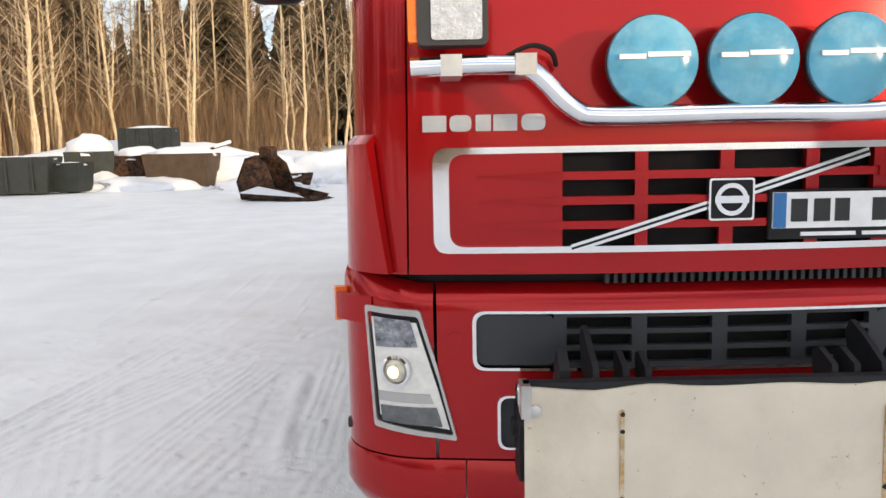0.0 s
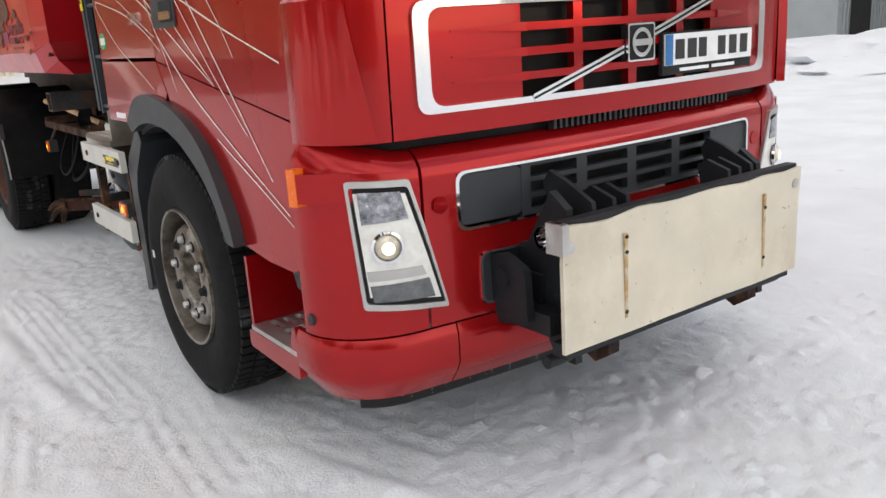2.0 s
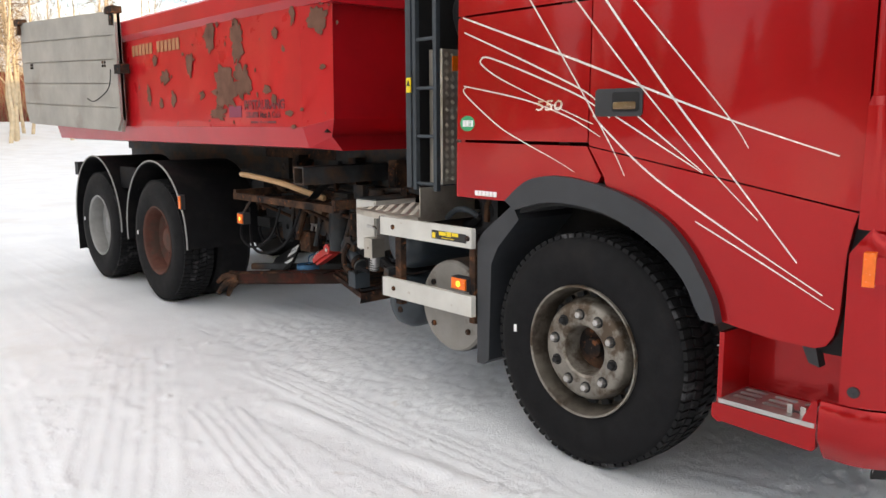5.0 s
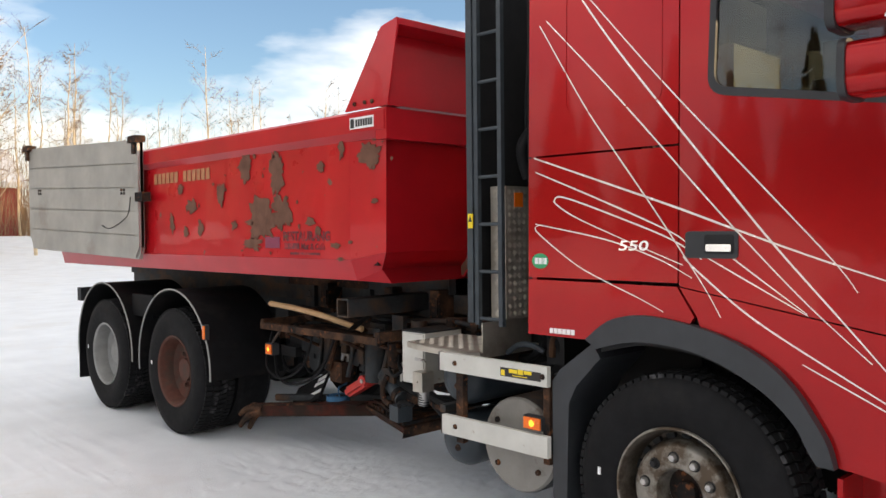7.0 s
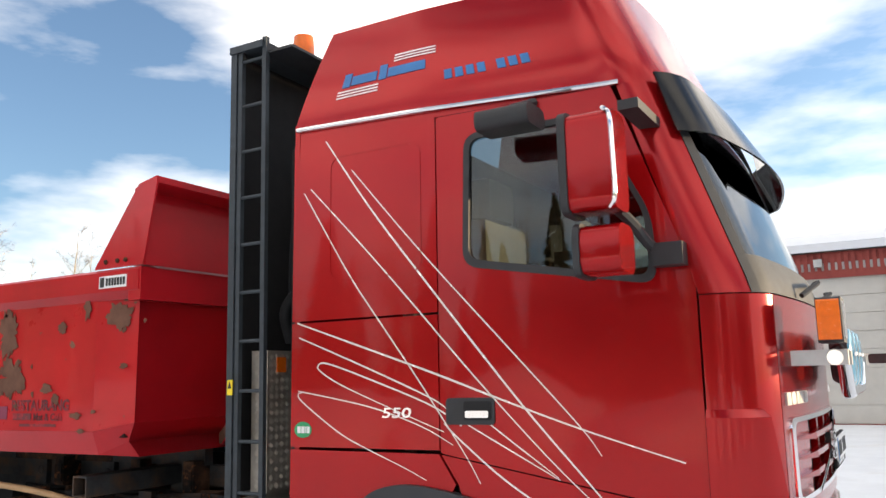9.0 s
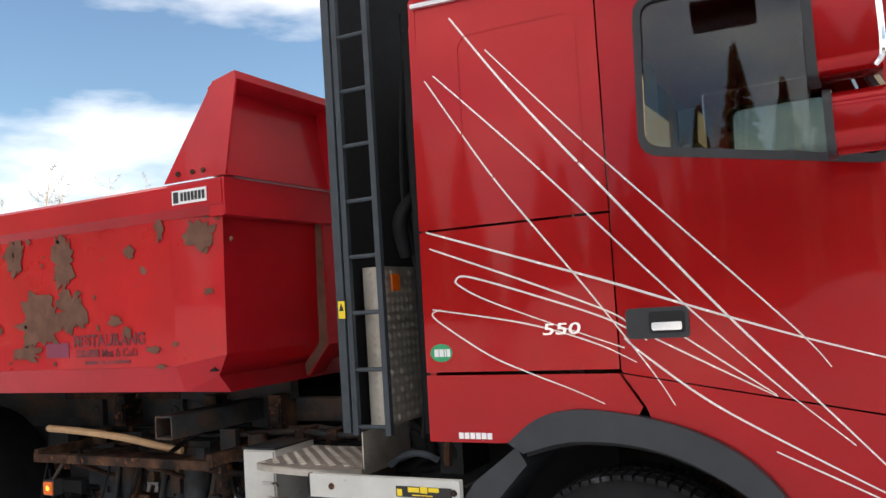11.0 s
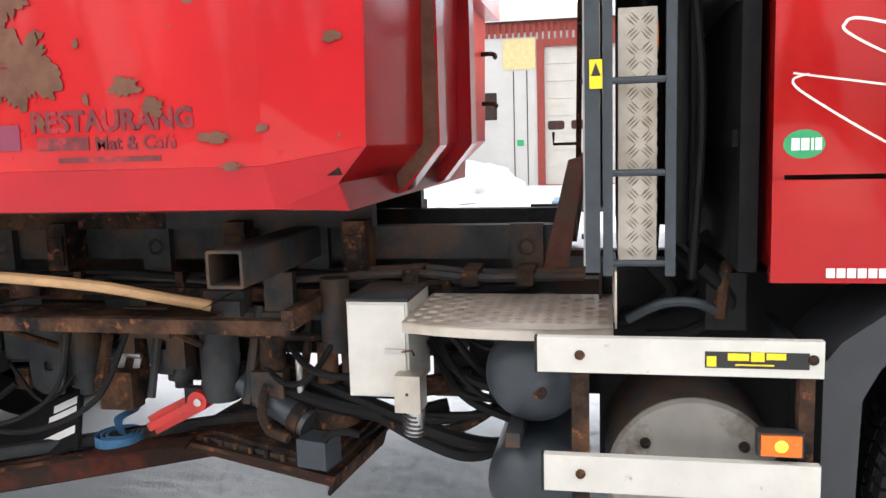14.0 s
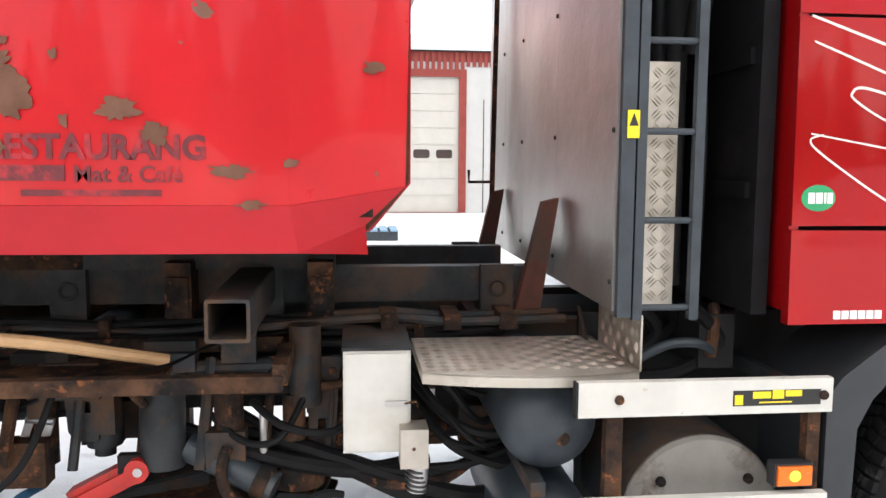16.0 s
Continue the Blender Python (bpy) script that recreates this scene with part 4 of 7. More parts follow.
# light bar with three round lamps and a work lamp
bm = tube(B(), smooth_path([(-0.945, -0.135, 1.828), (-0.70, -0.14, 1.832), (-0.60, -0.14, 1.815), (-0.48, -0.14, 1.705), (-0.38, -0.14, 1.683), (0.0, -0.14, 1.685),
                            (0.38, -0.14, 1.683), (0.48, -0.14, 1.705), (0.60, -0.14, 1.815), (0.70, -0.14, 1.832), (0.945, -0.135, 1.828)], 6), 0.029, 16)
bar = part("light_bar", bm, CHROME, truck, "polished chrome light bar")
for x in (-0.83, -0.62, 0.62, 0.83):
    part("bar_clamp", box(B(), x - 0.03, x + 0.03, -0.175, 0.03, 1.80, 1.86), STEEL, bar, bevel=0.005)
for x in (-0.258, 0.03, 0.313):
    lp = part("round_lamp", lathe(B(), [(0.10, 0.06), (0.128, 0.02), (0.133, -0.015), (0.126, -0.02)], (x, -0.13, 1.832), 40, "y"), PLASTIC, truck, "round driving lamp with a blue cover")
    part("lamp_cover", lathe(B(), [(0.131, -0.012), (0.128, -0.026), (0.112, -0.034), (0.06, -0.041), (0.001, -0.043)], (x, -0.13, 1.832), 40, "y"), BLUE_LENS, lp, "translucent blue lens cover")
    for a, w, z in ((-0.10, 0.075, 1.838), (-0.02, 0.12, 1.843)):
        part("letter_bar", box(B(), x + a, x + a + w, -0.176, -0.170, z, z + 0.014), WHITE_INK, lp)
wlamp = part("work_lamp", slab(B(), rounded(rect(-0.925, -0.725, 1.885, 2.06), 0.02), [], lambda x, z, d: Vector((x, -0.17 + d, z)), 0.09), PLASTIC, truck, "square work lamp", bevel=0.01)
part("lamp_glass", slab(B(), rounded(rect(-0.885, -0.742, 1.90, 2.045), 0.012), [], lambda x, z, d: Vector((x, -0.174 + d, z)), 0.004), material("ribbed_glass", (0.55, 0.56, 0.58), 0.12, 0.4, 0.2, 60.0, 0.5, 60), wlamp)
part("indicator", slab(B(), rounded(rect(-0.95, -0.915, 1.895, 2.05), 0.008), [], lambda x, z, d: Vector((x, -0.165 + d, z)), 0.08), AMBER, wlamp, "orange side lens")
part("lamp_cable", tube(B(), smooth_path([(-0.67, -0.15, 1.855), (-0.60, -0.13, 1.885), (-0.54, -0.10, 1.87), (-0.52, -0.06, 1.835)], 5), 0.008, 6), HOSE, truck)
for x in (-0.55, 0.1):
    part("wiper", tube(B(), [(x, 0.0, 2.10), (x + 0.1, -0.06, 2.16), (x + 0.6, 0.0, 2.20)], 0.012, 6), PLASTIC, truck)

# plough mount with its cream board
mount = thing("plough_mount", (0, -0.2, 0.4), "black steel plough mount with weathered cream board on truck", "plough mount")
bm = slab(B(), dense(rect(-0.645, 0.605, 0.528, 0.925), 0.05), [], lambda x, z, d: Vector((x, -0.30 + d + 0.022 * noise.noise((x * 4.5, z * 2, 0)) * (1 if z > 0.85 else 0.3) + 0.05 * (z - 0.7) * 0.3, z + (0.016 * noise.noise((x * 5.5, 3, 0)) if z > 0.9 else 0))), 0.014)
bd = part("board", bm, CREAM, mount, "dented cream plywood board with rust streaks")
for x, z in ((-0.615, 0.865), (0.57, 0.87)):
    part("bolt", lathe(B(), [(0.020, -0.004), (0.018, -0.012), (0.008, -0.014), (0.001, -0.014)], (x, -0.296, z), 16, "y"), STEEL, bd)
for x, zz in ((-0.37, (0.60, 0.80, 0.85)), (0.38, (0.62, 0.81))):
    part("rust_streak", box(B(), x - 0.006, x + 0.006, -0.3045, -0.298, 0.58, 0.86), material("rust_streak_" + str(int(x * 10)), (0.45, 0.29, 0.13), 0.8, 0, 0.3, 30, color2=(0.62, 0.55, 0.42), cut=(0.45, 0.6)), bd)
    for z in zz:
        part("screw", lathe(B(), [(0.007, 0), (0.006, -0.004), (0.001, -0.005)], (x, -0.304, z), 10, "y"), BLACK, bd)
part("board_rail", box(B(), -0.645, 0.605, -0.285, -0.245, 0.905, 0.94), MOUNT, mount, bevel=0.006)
part("lower_rail", box(B(), -0.62, 0.58, -0.285, -0.22, 0.50, 0.545), MOUNT, mount, bevel=0.006)
part("pivot_tube", lathe(B(), [(0.036, 0), (0.036, 0.06), (0.026, 0.06), (0.026, 0)], (-0.66, -0.23, 0.89), 24), CHROME, mount, "bright pivot tube end")
part("corner_bracket", box(B(), -0.655, -0.628, -0.312, -0.24, 0.845, 0.94), STEEL, mount, bevel=0.004)
for sg in (-1, 1):
    plate = [(-0.23, 0.44), (-0.14, 0.44), (-0.05, 0.60), (0.05, 0.62), (0.05, 0.80), (-0.02, 0.82), (-0.13, 1.0), (-0.20, 0.95)]
    part("side_plate", slab(B(), plate, [], lambda y, z, d: Vector((sg * 0.50 - d, y, z)), 0.03), MOUNT, mount, bevel=0.004)
    for k in (0.0, 0.085, 0.15):
        fin = [(-0.24, 0.86), (-0.06, 0.86), (0.0, 1.0), (-0.03, 1.045), (-0.10, 1.02), (-0.22, 0.96)] if k == 0 else [(-0.24, 0.86), (-0.12, 0.86), (-0.10, 0.97), (-0.14, 0.99), (-0.23, 0.96)]
        part("lug", slab(B(), fin, [], lambda y, z, d: Vector((sg * (0.42 - k) - d, y, z)), 0.018), MOUNT, mount, bevel=0.003)
    part("box_bracket", slab(B(), rounded([(-0.13, 0.58), (0.04, 0.55), (0.05, 0.78), (-0.02, 0.80), (-0.12, 0.76)], 0.02), [], lambda y, z, d: Vector((sg * 0.64 - d * sg, y, z)), 0.03), MOUNT, mount, "rusty black bracket plate", bevel=0.004)
    part("bracket_boss", cyl(B(), (sg * 0.655, -0.02, 0.72), (sg * 0.60, -0.02, 0.72), 0.03, 16), MOUNT, mount)
    part("mount_arm", box(B(), *sorted((sg * 0.61, sg * 0.50)), -0.20, 0.05, 0.55, 0.62), MOUNT, mount, bevel=0.006)
    part("link_pin", cyl(B(), (sg * 0.56 - 0.07, -0.2, 0.47), (sg * 0.56 + 0.07, -0.2, 0.47), 0.022, 14), MOUNT, mount)
    part("lower_hook", slab(B(), [(-0.28, 0.52), (-0.20, 0.52), (-0.16, 0.45), (-0.22, 0.42), (-0.28, 0.46)], [], lambda y, z, d: Vector((sg * 0.38 - d, y, z)), 0.05), RUST, mount, bevel=0.004)
part("cross_beam", box(B(), -0.55, 0.55, -0.10, 0.0, 0.62, 0.72), MOUNT, mount, bevel=0.01)

# ---- wheels ----
R = 0.538


def wheel(name, x_face, y, rim_mat, deep, sg, label):
    w = part(name, lathe(B(), [(0.06, 0), (0.06, 0.05)], (x_face - sg * 0.12, y, R), 16, caps=True), rim_mat, truck, label)
    s = -sg
    prof = [(0.292, 0.03), (0.300, 0.012), (0.33, 0.004), (0.40, -0.012), (0.46, -0.008), (0.500, 0.012), (0.520, 0.034), (0.525, 0.06), (0.525, 0.255), (0.520, 0.28), (0.46, 0.315), (0.30, 0.30)]
    part("tyre", lathe(B(), [(r, s * h) for r, h in prof], (x_face, y, R), 64), RUBBER, w, "black winter tyre")
    bm = B()
    for i in range(76):
        for k, (a, b) in enumerate(((0.028, 0.085), (0.095, 0.150), (0.165, 0.220), (0.230, 0.287))):
            an = 2 * math.pi * (i + 0.5 * (k % 2)) / 76
            m = Matrix.Translation((x_face, y, R)) @ Matrix.Rotation(an, 4, "X")
            x0, x1 = sorted((s * a, s * b))
            box(bm, x0, x1, -0.016, 0.016, 0.515, 0.537 if 0 < k < 3 else 0.534, m @ Matrix.Rotation(0.25 * (-1) ** k, 4, "Z") if k in (1, 2) else m)
    part("tread", bm, TREAD, w, "tread blocks dusted with snow")
    part("tyre_mark", box(B(), *sorted((x_face + sg * 0.0135, x_face - sg * 0.002)), y + 0.385, y + 0.40, R + 0.02, R + 0.055), WHITE_INK, w)
    if not deep:
        prof = [(0.303, 0.010), (0.300, 0.0), (0.292, 0.002), (0.284, 0.020), (0.278, 0.075), (0.268, 0.115), (0.250, 0.118), (0.236, 0.085), (0.228, 0.045), (0.218, 0.028), (0.206, 0.022), (0.124, 0.022), (0.114, 0.030), (0.108, 0.06), (0.10, 0.12)]
    else:
        prof = [(0.305, 0.008), (0.298, 0.0), (0.285, 0.01), (0.272, 0.06), (0.262, 0.13), (0.225, 0.155), (0.19, 0.17), (0.105, 0.17), (0.095, 0.10), (0.06, 0.095), (0.001, 0.09)]
    if not deep:
        rm = part("rim", lathe(B(), [(r, s * h) for r, h in prof[:8]], (x_face, y, R), 56), RIM_SHADED, w, "rim well darkened for its shade, with brown grime")
        part("rim_lip", lathe(B(), [(0.304, s * 0.010), (0.302, -s * 0.003), (0.294, -s * 0.003), (0.288, s * 0.012)], (x_face, y, R), 56), rim_mat, rm)
        part("wheel_disc", lathe(B(), [(r, s * h) for r, h in prof[7:]], (x_face, y, R), 56), rim_mat, rm, label)
    else:
        rm = part("rim", lathe(B(), [(r, s * h) for r, h in prof], (x_face, y, R), 56), rim_mat, w, label)
    off = 0.030 if not deep else 0.172
    for i in range(10):
        a = 2 * math.pi * (i + 0.3) / 10
        c = (x_face + s * (off - 0.020), y + 0.1675 * math.cos(a), R + 0.1675 * math.sin(a))
        nut = part("wheel_nut", lathe(B(), [(0.018, s * 0.03), (0.018, -s * 0.004), (0.014, -s * 0.012), (0.001, -s * 0.014)], c, 6), (BLACK if i % 4 == 1 else STEEL) if not deep else rim_mat, rm)
        part("nut_seat", lathe(B(), [(0.026, s * 0.03), (0.026, s * 0.010), (0.020, s * 0.006)], c, 14), BLACK if not deep else rim_mat, nut)
    if not deep:
        part("hub_cap", lathe(B(), [(0.106, s * 0.13), (0.100, s * 0.12), (0.050, s * 0.115), (0.044, s * 0.090), (0.001, s * 0.088)], (x_face, y, R), 32), RUST, rm, "rust-brown hub end")
        for i in range(20):
            m = Matrix.Translation((x_face, y, R)) @ Matrix.Rotation(2 * math.pi * i / 20, 4, "X")
            x0, x1 = sorted((s * 0.092, s * 0.116))
            part("rim_slot", box(B(), x0, x1, -0.021, 0.021, 0.240, 0.262, m), BLACK, rm)
    return w


for sg in (-1, 1):
    wheel("front_wheel", sg * 1.215, 1.457, RIM, False, sg, "dirty steel front wheel with ten nuts")
    for y, mat, lb in ((6.17, RUSTRIM, "rusty brown rear wheel"), (7.64, GREYRIM, "grey rear wheel")):
        wheel("rear_wheel", sg * 1.265, y, mat, True, sg, lb)
        part("inner_tyre", lathe(B(), [(0.29, 0), (0.50, 0.0), (0.532, sg * -0.04), (0.532, sg * -0.27), (0.50, sg * -0.31), (0.29, sg * -0.30)], (sg * 0.93, y, R), 48), RUBBER, truck)
        arc = [(y + 0.66 * math.cos(radians(a)), R + 0.04 + 0.66 * math.sin(radians(a))) for a in range(-8, 189, 8)]
        bm = B()
        for p, q in zip(arc, arc[1:]):
            v = [bm.verts.new(c) for c in ((sg * 0.6, *p), (sg * 1.27, *p), (sg * 1.27, *q), (sg * 0.6, *q))]
            bm.faces.new(v)
        bmesh.ops.remove_doubles(bm, verts=bm.verts, dist=0.001)
        bmesh.ops.solidify(bm, geom=bm.faces[:], thickness=0.015)
        f = part("rear_mudguard", bm, MUDGUARD, truck, "black rear mudguard with a pale edge")
        part("mudguard_edge", tube(B(), [(sg * 1.272, *p) for p in arc], 0.007, 6), material("pale_edge", (0.30, 0.30, 0.29), 0.5), f)
    ml = part("marker_lamp", box(B(), *sorted((sg * 1.25, sg * 1.285)), 5.555, 5.60, 0.86, 0.98), PLASTIC, truck, "orange side marker lamp on the mudguard", bevel=0.005)
    part("marker_lens", box(B(), *sorted((sg * 1.284, sg * 1.292)), 5.56, 5.595, 0.868, 0.972), AMBER, ml)
    part("mud_flap", box(B(), *sorted((sg * 0.62, sg * 1.26)), 8.31, 8.33, 0.22, 0.72), RUBBER, truck)
    part("mudguard_panel", box(B(), *sorted((sg * 1.15, sg * 1.2)), 6.68, 7.13, 0.95, 1.15), MUDGUARD, truck, bevel=0.01)
    part("axle", box(B(), *sorted((sg * 0.1, sg * 0.9)), 6.10, 6.24, 0.45, 0.60), FRAME, truck)
    part("axle", box(B(), *sorted((sg * 0.1, sg * 0.9)), 7.57, 7.71, 0.45, 0.60), FRAME, truck)

# ---- chassis ----
for sg in (-1, 1):
    x0, x1 = sorted((sg * 0.36, sg * 0.44))
    part("frame_rail", box(B(), x0, x1, 0.5, 8.9, 0.80, 1.06), FRAME, truck, "dark painted frame rail", bevel=0.006)
    x0, x1 = sorted((sg * 0.34, sg * 0.42))
    part("hook_frame", box(B(), x0, x1, 2.86, 8.9, 1.135, 1.265), FRAME, truck, "dark steel hook-lift beam", bevel=0.006)
    for y in (3.02, 3.87, 4.56, 5.3):
        br = part("beam_bracket", box(B(), *sorted((sg * 0.42, sg * 0.46)), y - 0.062, y + 0.062, 1.09, 1.275), FRAME, truck, bevel=0.006)
        part("bracket_ring", lathe(B(), [(0.028, 0), (0.035, -0.004 * -sg), (0.028, sg * 0.008), (0.02, 0)], (sg * 0.462, y, 1.19), 18), FRAME, br)
    for y in (3.67, 4.16, 4.95):
        pd = part("stop_pad", box(B(), *sorted((sg * 0.42, sg * 0.56)), y - 0.045, y + 0.045, 1.105, 1.30), RUST, truck, "rusty stop pad", bevel=0.010)
        part("pad_plate", box(B(), *sorted((sg * 0.56, sg * 0.572)), y - 0.036, y + 0.036, 1.13, 1.25), RUST, pd, bevel=0.004)
    for k, (z, r, mat) in enumerate(((1.085, 0.016, HOSE), (1.060, 0.012, FRAME), (1.035, 0.014, HOSE), (0.99, 0.020, FRAME), (0.93, 0.014, RUST))):
        pts = [(sg * (0.50 + 0.012 * (k % 3)), 3.0 + 0.24 * i, z + 0.010 * math.sin(i * 1.9 + k)) for i in range(11)]
        part("brake_pipe", tube(B(), smooth_path(pts, 3), r, 7), mat, truck)
    for y in (3.30, 3.95, 4.40, 4.86):
        part("pipe_clamp", box(B(), *sorted((sg * 0.46, sg * 0.545)), y, y + 0.035, 0.98, 1.10), RUST, truck, bevel=0.006)
    for y, z in ((3.73, 0.93), (3.73, 0.85), (3.73, 1.01), (4.30, 0.86), (4.36, 0.92), (4.68, 0.90), (4.80, 0.84)):
        part("frame_bolt", lathe(B(), [(0.018, 0), (0.018, sg * 0.012), (0.010, sg * 0.018), (0.001, sg * 0.018)], (sg * 0.44, y, z), 8), RUST, truck)
# Unseen black box, added to block bright background between ladder and cab.
part("gap_filler", box(B(), 0.15, 0.55, 2.42, 2.68, 1.2, 3.1), MUDGUARD, truck, "black box added to darken the gap behind the cab", bevel=0.03)
for sg in (-1, 1):
    for y0, y1, mat in ((3.62, 4.50, FRAME), (4.502, 5.60, RUST), (5.602, 8.85, FRAME)):
        part("subframe_rail", box(B(), *sorted((sg * 0.40, sg * 0.47)), y0, y1, 1.267, 1.384), mat, truck, "rusty subframe rail under the body", bevel=0.005)
part("cross_member", box(B(), -0.36, 0.36, 2.95, 3.05, 0.85, 1.0), FRAME, truck)
part("cross_member", box(B(), -0.36, 0.36, 4.5, 4.62, 0.85, 1.0), FRAME, truck)
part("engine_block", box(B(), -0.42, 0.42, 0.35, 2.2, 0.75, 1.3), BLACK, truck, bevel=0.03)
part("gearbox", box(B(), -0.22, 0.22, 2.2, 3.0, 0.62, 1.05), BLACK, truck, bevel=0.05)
part("front_axle", box(B(), -0.95, 0.95, 1.32, 1.43, 0.42, 0.55), FRAME, truck)
for y, z0, z1, w in ((4.98, 0.60, 0.93, 0.10), (4.46, 0.70, 0.95, 0.07), (3.66, 0.62, 0.98, 0.06)):
    pc = part("hanger_plate", slab(B(), rounded([(y - w, z1), (y + w, z1), (y + w * 0.8, z0 + 0.03), (y + w * 0.3, z0), (y - w * 0.6, z0)], 0.015), [rounded(rect(y - 0.02, y + 0.02, z0 + 0.10, z0 + 0.14), 0.008)], lambda a, z, d: Vector((-0.64 + d, a, z)), 0.014), FRAME, truck, "dark oily hanger plate", bevel=0.003)
    for k in (-1, 1):
        part("plate_bolt", lathe(B(), [(0.014, 0), (0.014, -0.010), (0.001, -0.014)], (-0.64, y + k * w * 0.55, z1 - 0.05), 8), RUST, pc)
part("prop_shaft", cyl(B(), (0, 3.0, 0.75), (0, 6.0, 0.58), 0.055, 14), FRAME, truck)

# ---- tipper body ----
tipper = thing("tipper_body", (0, 6.1, 1.3), "red steel tipper body with peeling brown paint on truck", "tipper body")
PEELED = material("bare_brown_primer", (0.150, 0.075, 0.052), 0.8, 0.0, 0.25, 14.0, 0.1, 60, color2=(0.20, 0.10, 0.07), cut=(0.5, 0.7), spec=0.12)
YR = 8.85

for sg in (-1, 1):
    def sheet(name, faces, mat, label=""):
        """One folded sheet of the body's side from quads of (half width, length, height)."""
        bm = B()
        for f in faces:
            bm.faces.new([bm.verts.new((sg * x, y, z)) for x, y, z in f])
        bmesh.ops.remove_doubles(bm, verts=bm.verts, dist=0.0005)
        bmesh.ops.recalc_face_normals(bm, faces=bm.faces)
        bmesh.ops.solidify(bm, geom=bm.faces[:], thickness=0.012)
        part(name, bm, mat, tipper, label, angle=2.5)

    fold, nose = [(1.238, 3.722, 1.534), (1.235, 3.722, 2.29)], [(1.205, 3.412, 1.585), (1.205, 3.398, 2.29)]
    tail_end = [(1.238, YR, 1.534), (1.235, YR, 2.29)]
    sheet("side_sheet", [(fold[0], tail_end[0], tail_end[1], fold[1]), (nose[0], fold[0], fold[1], nose[1])], BODY_RED, "red body side with worn brown patches")
    kick, foot, sill = (1.150, 3.520, 1.475), (1.076, 3.512, 1.384), (1.205, 3.702, 1.402)
    sheet("sill_strip", [((1.238, 3.722, 1.533), (1.238, YR, 1.533), (1.205, YR, 1.402), sill), ((1.205, 3.412, 1.584), (1.238, 3.722, 1.533), sill, kick), (sill, kick, foot),
                         (sill, (1.205, YR, 1.402), (1.06, YR, 1.388), (1.06, 3.60, 1.386)), (sill, foot, (1.06, 3.60, 1.386))], BODY_RED2)
    rail = [(1.236, 2.28), (1.275, 2.325), (1.275, 2.44), (1.255, 2.456), (1.15, 2.456), (1.15, 2.28)]
    part("top_rail", slab(B(), rail[::sg], [], lambda x, z, d: Vector((sg * x, 3.335 + d, z)), YR - 3.335), BODY_RED2, tipper, "red top rail")
bm = B()
rows = [[bm.verts.new((sx * x, y, z)) for sx in (-1, 1)] for x, y, z in ((1.076, 3.512, 1.384), (1.150, 3.520, 1.475), (1.205, 3.412, 1.585), (1.205, 3.398, 2.29))]
for lo_r, hi_r in zip(rows, rows[1:]):
    bm.faces.new((lo_r[0], lo_r[1], hi_r[1], hi_r[0]))
bmesh.ops.solidify(bm, geom=bm.faces[:], thickness=-0.012)
part("front_sheet", bm, BODY_RED2, tipper, "red front wall", angle=10)
part("front_rail", box(B(), -1.27, 1.27, 3.32, 3.42, 2.265, 2.45), BODY_RED2, tipper, bevel=0.008)
for x in (-0.38, 0.38):
    rib = [(3.41, 2.30), (3.345, 2.30), (3.345, 1.575), (3.485, 1.405), (3.53, 1.390), (3.53, 1.46), (3.425, 1.575)]
    rb = part("front_rib", slab(B(), rib, [], lambda y, z, d: Vector((x - 0.07 + d, y, z)), 0.14), BODY_RED2, tipper, bevel=0.004)
    if x < 0:
        worn = [(3.408, 2.27), (3.352, 2.27), (3.354, 2.0), (3.350, 1.72), (3.352, 1.58), (3.42, 1.49), (3.50, 1.405), (3.52, 1.41), (3.52, 1.465), (3.43, 1.56), (3.405, 1.62), (3.412, 1.95)]
        part("peeled_patch", slab(B(), dense(worn, 0.03), [], lambda y, z, d: Vector((x - 0.0725 + d, y + 0.006 * noise.noise((y * 20, z * 14, 2)), z)), 0.002), PEELED, rb)
for z in (1.79, 2.06):
    part("rope_hook", tube(B(), smooth_path([(1.04, 3.40, z), (1.04, 3.34, z), (1.06, 3.325, z - 0.01), (1.09, 3.33, z - 0.015)], 4), 0.013, 7), RUST, tipper, "rusty rope hook")
part("body_floor", box(B(), -1.06, 1.06, 3.56, YR, 1.385, 1.42), FRAME, tipper)
part("load_floor", box(B(), -1.2, 1.2, 3.5, YR, 1.50, 1.53), RUST, tipper)
for sg in (-1, 1):
    shield = [(3.724, 2.462), (3.375, 2.935), (3.23, 2.965), (3.225, 2.93), (3.31, 2.462)]
    part("shield_side", slab(B(), shield, [], lambda y, z, d: Vector((sg * (1.268 - d - 0.02 * (z - 2.46)), y, z)), 0.012), BODY_RED2, tipper)
part("shield_top", slab(B(), [(3.375, 2.935), (3.23, 2.965), (3.225, 2.925), (3.37, 2.90)], [], lambda y, z, d: Vector((-1.258 + d, y, z)), 2.516), BODY_RED2, tipper)
part("shield_front", slab(B(), [(3.30, 2.46), (3.40, 2.46), (3.41, 2.91), (3.37, 2.93)], [], lambda y, z, d: Vector((-1.256 + d, y, z)), 2.512), BODY_RED2, tipper)
for x in (-0.38, 0.38):
    part("shield_rib", slab(B(), [(3.33, 2.46), (3.24, 2.46), (3.25, 2.93), (3.36, 2.93)], [], lambda y, z, d: Vector((x - 0.06 + d, y, z)), 0.12), BODY_RED2, tipper)
for y in (3.45, 3.52, 3.62):
    part("bolt", lathe(B(), [(0.014, 0.0), (0.012, -0.01), (0.001, -0.011)], (-1.269, y, 2.50), 8), RUST, tipper)
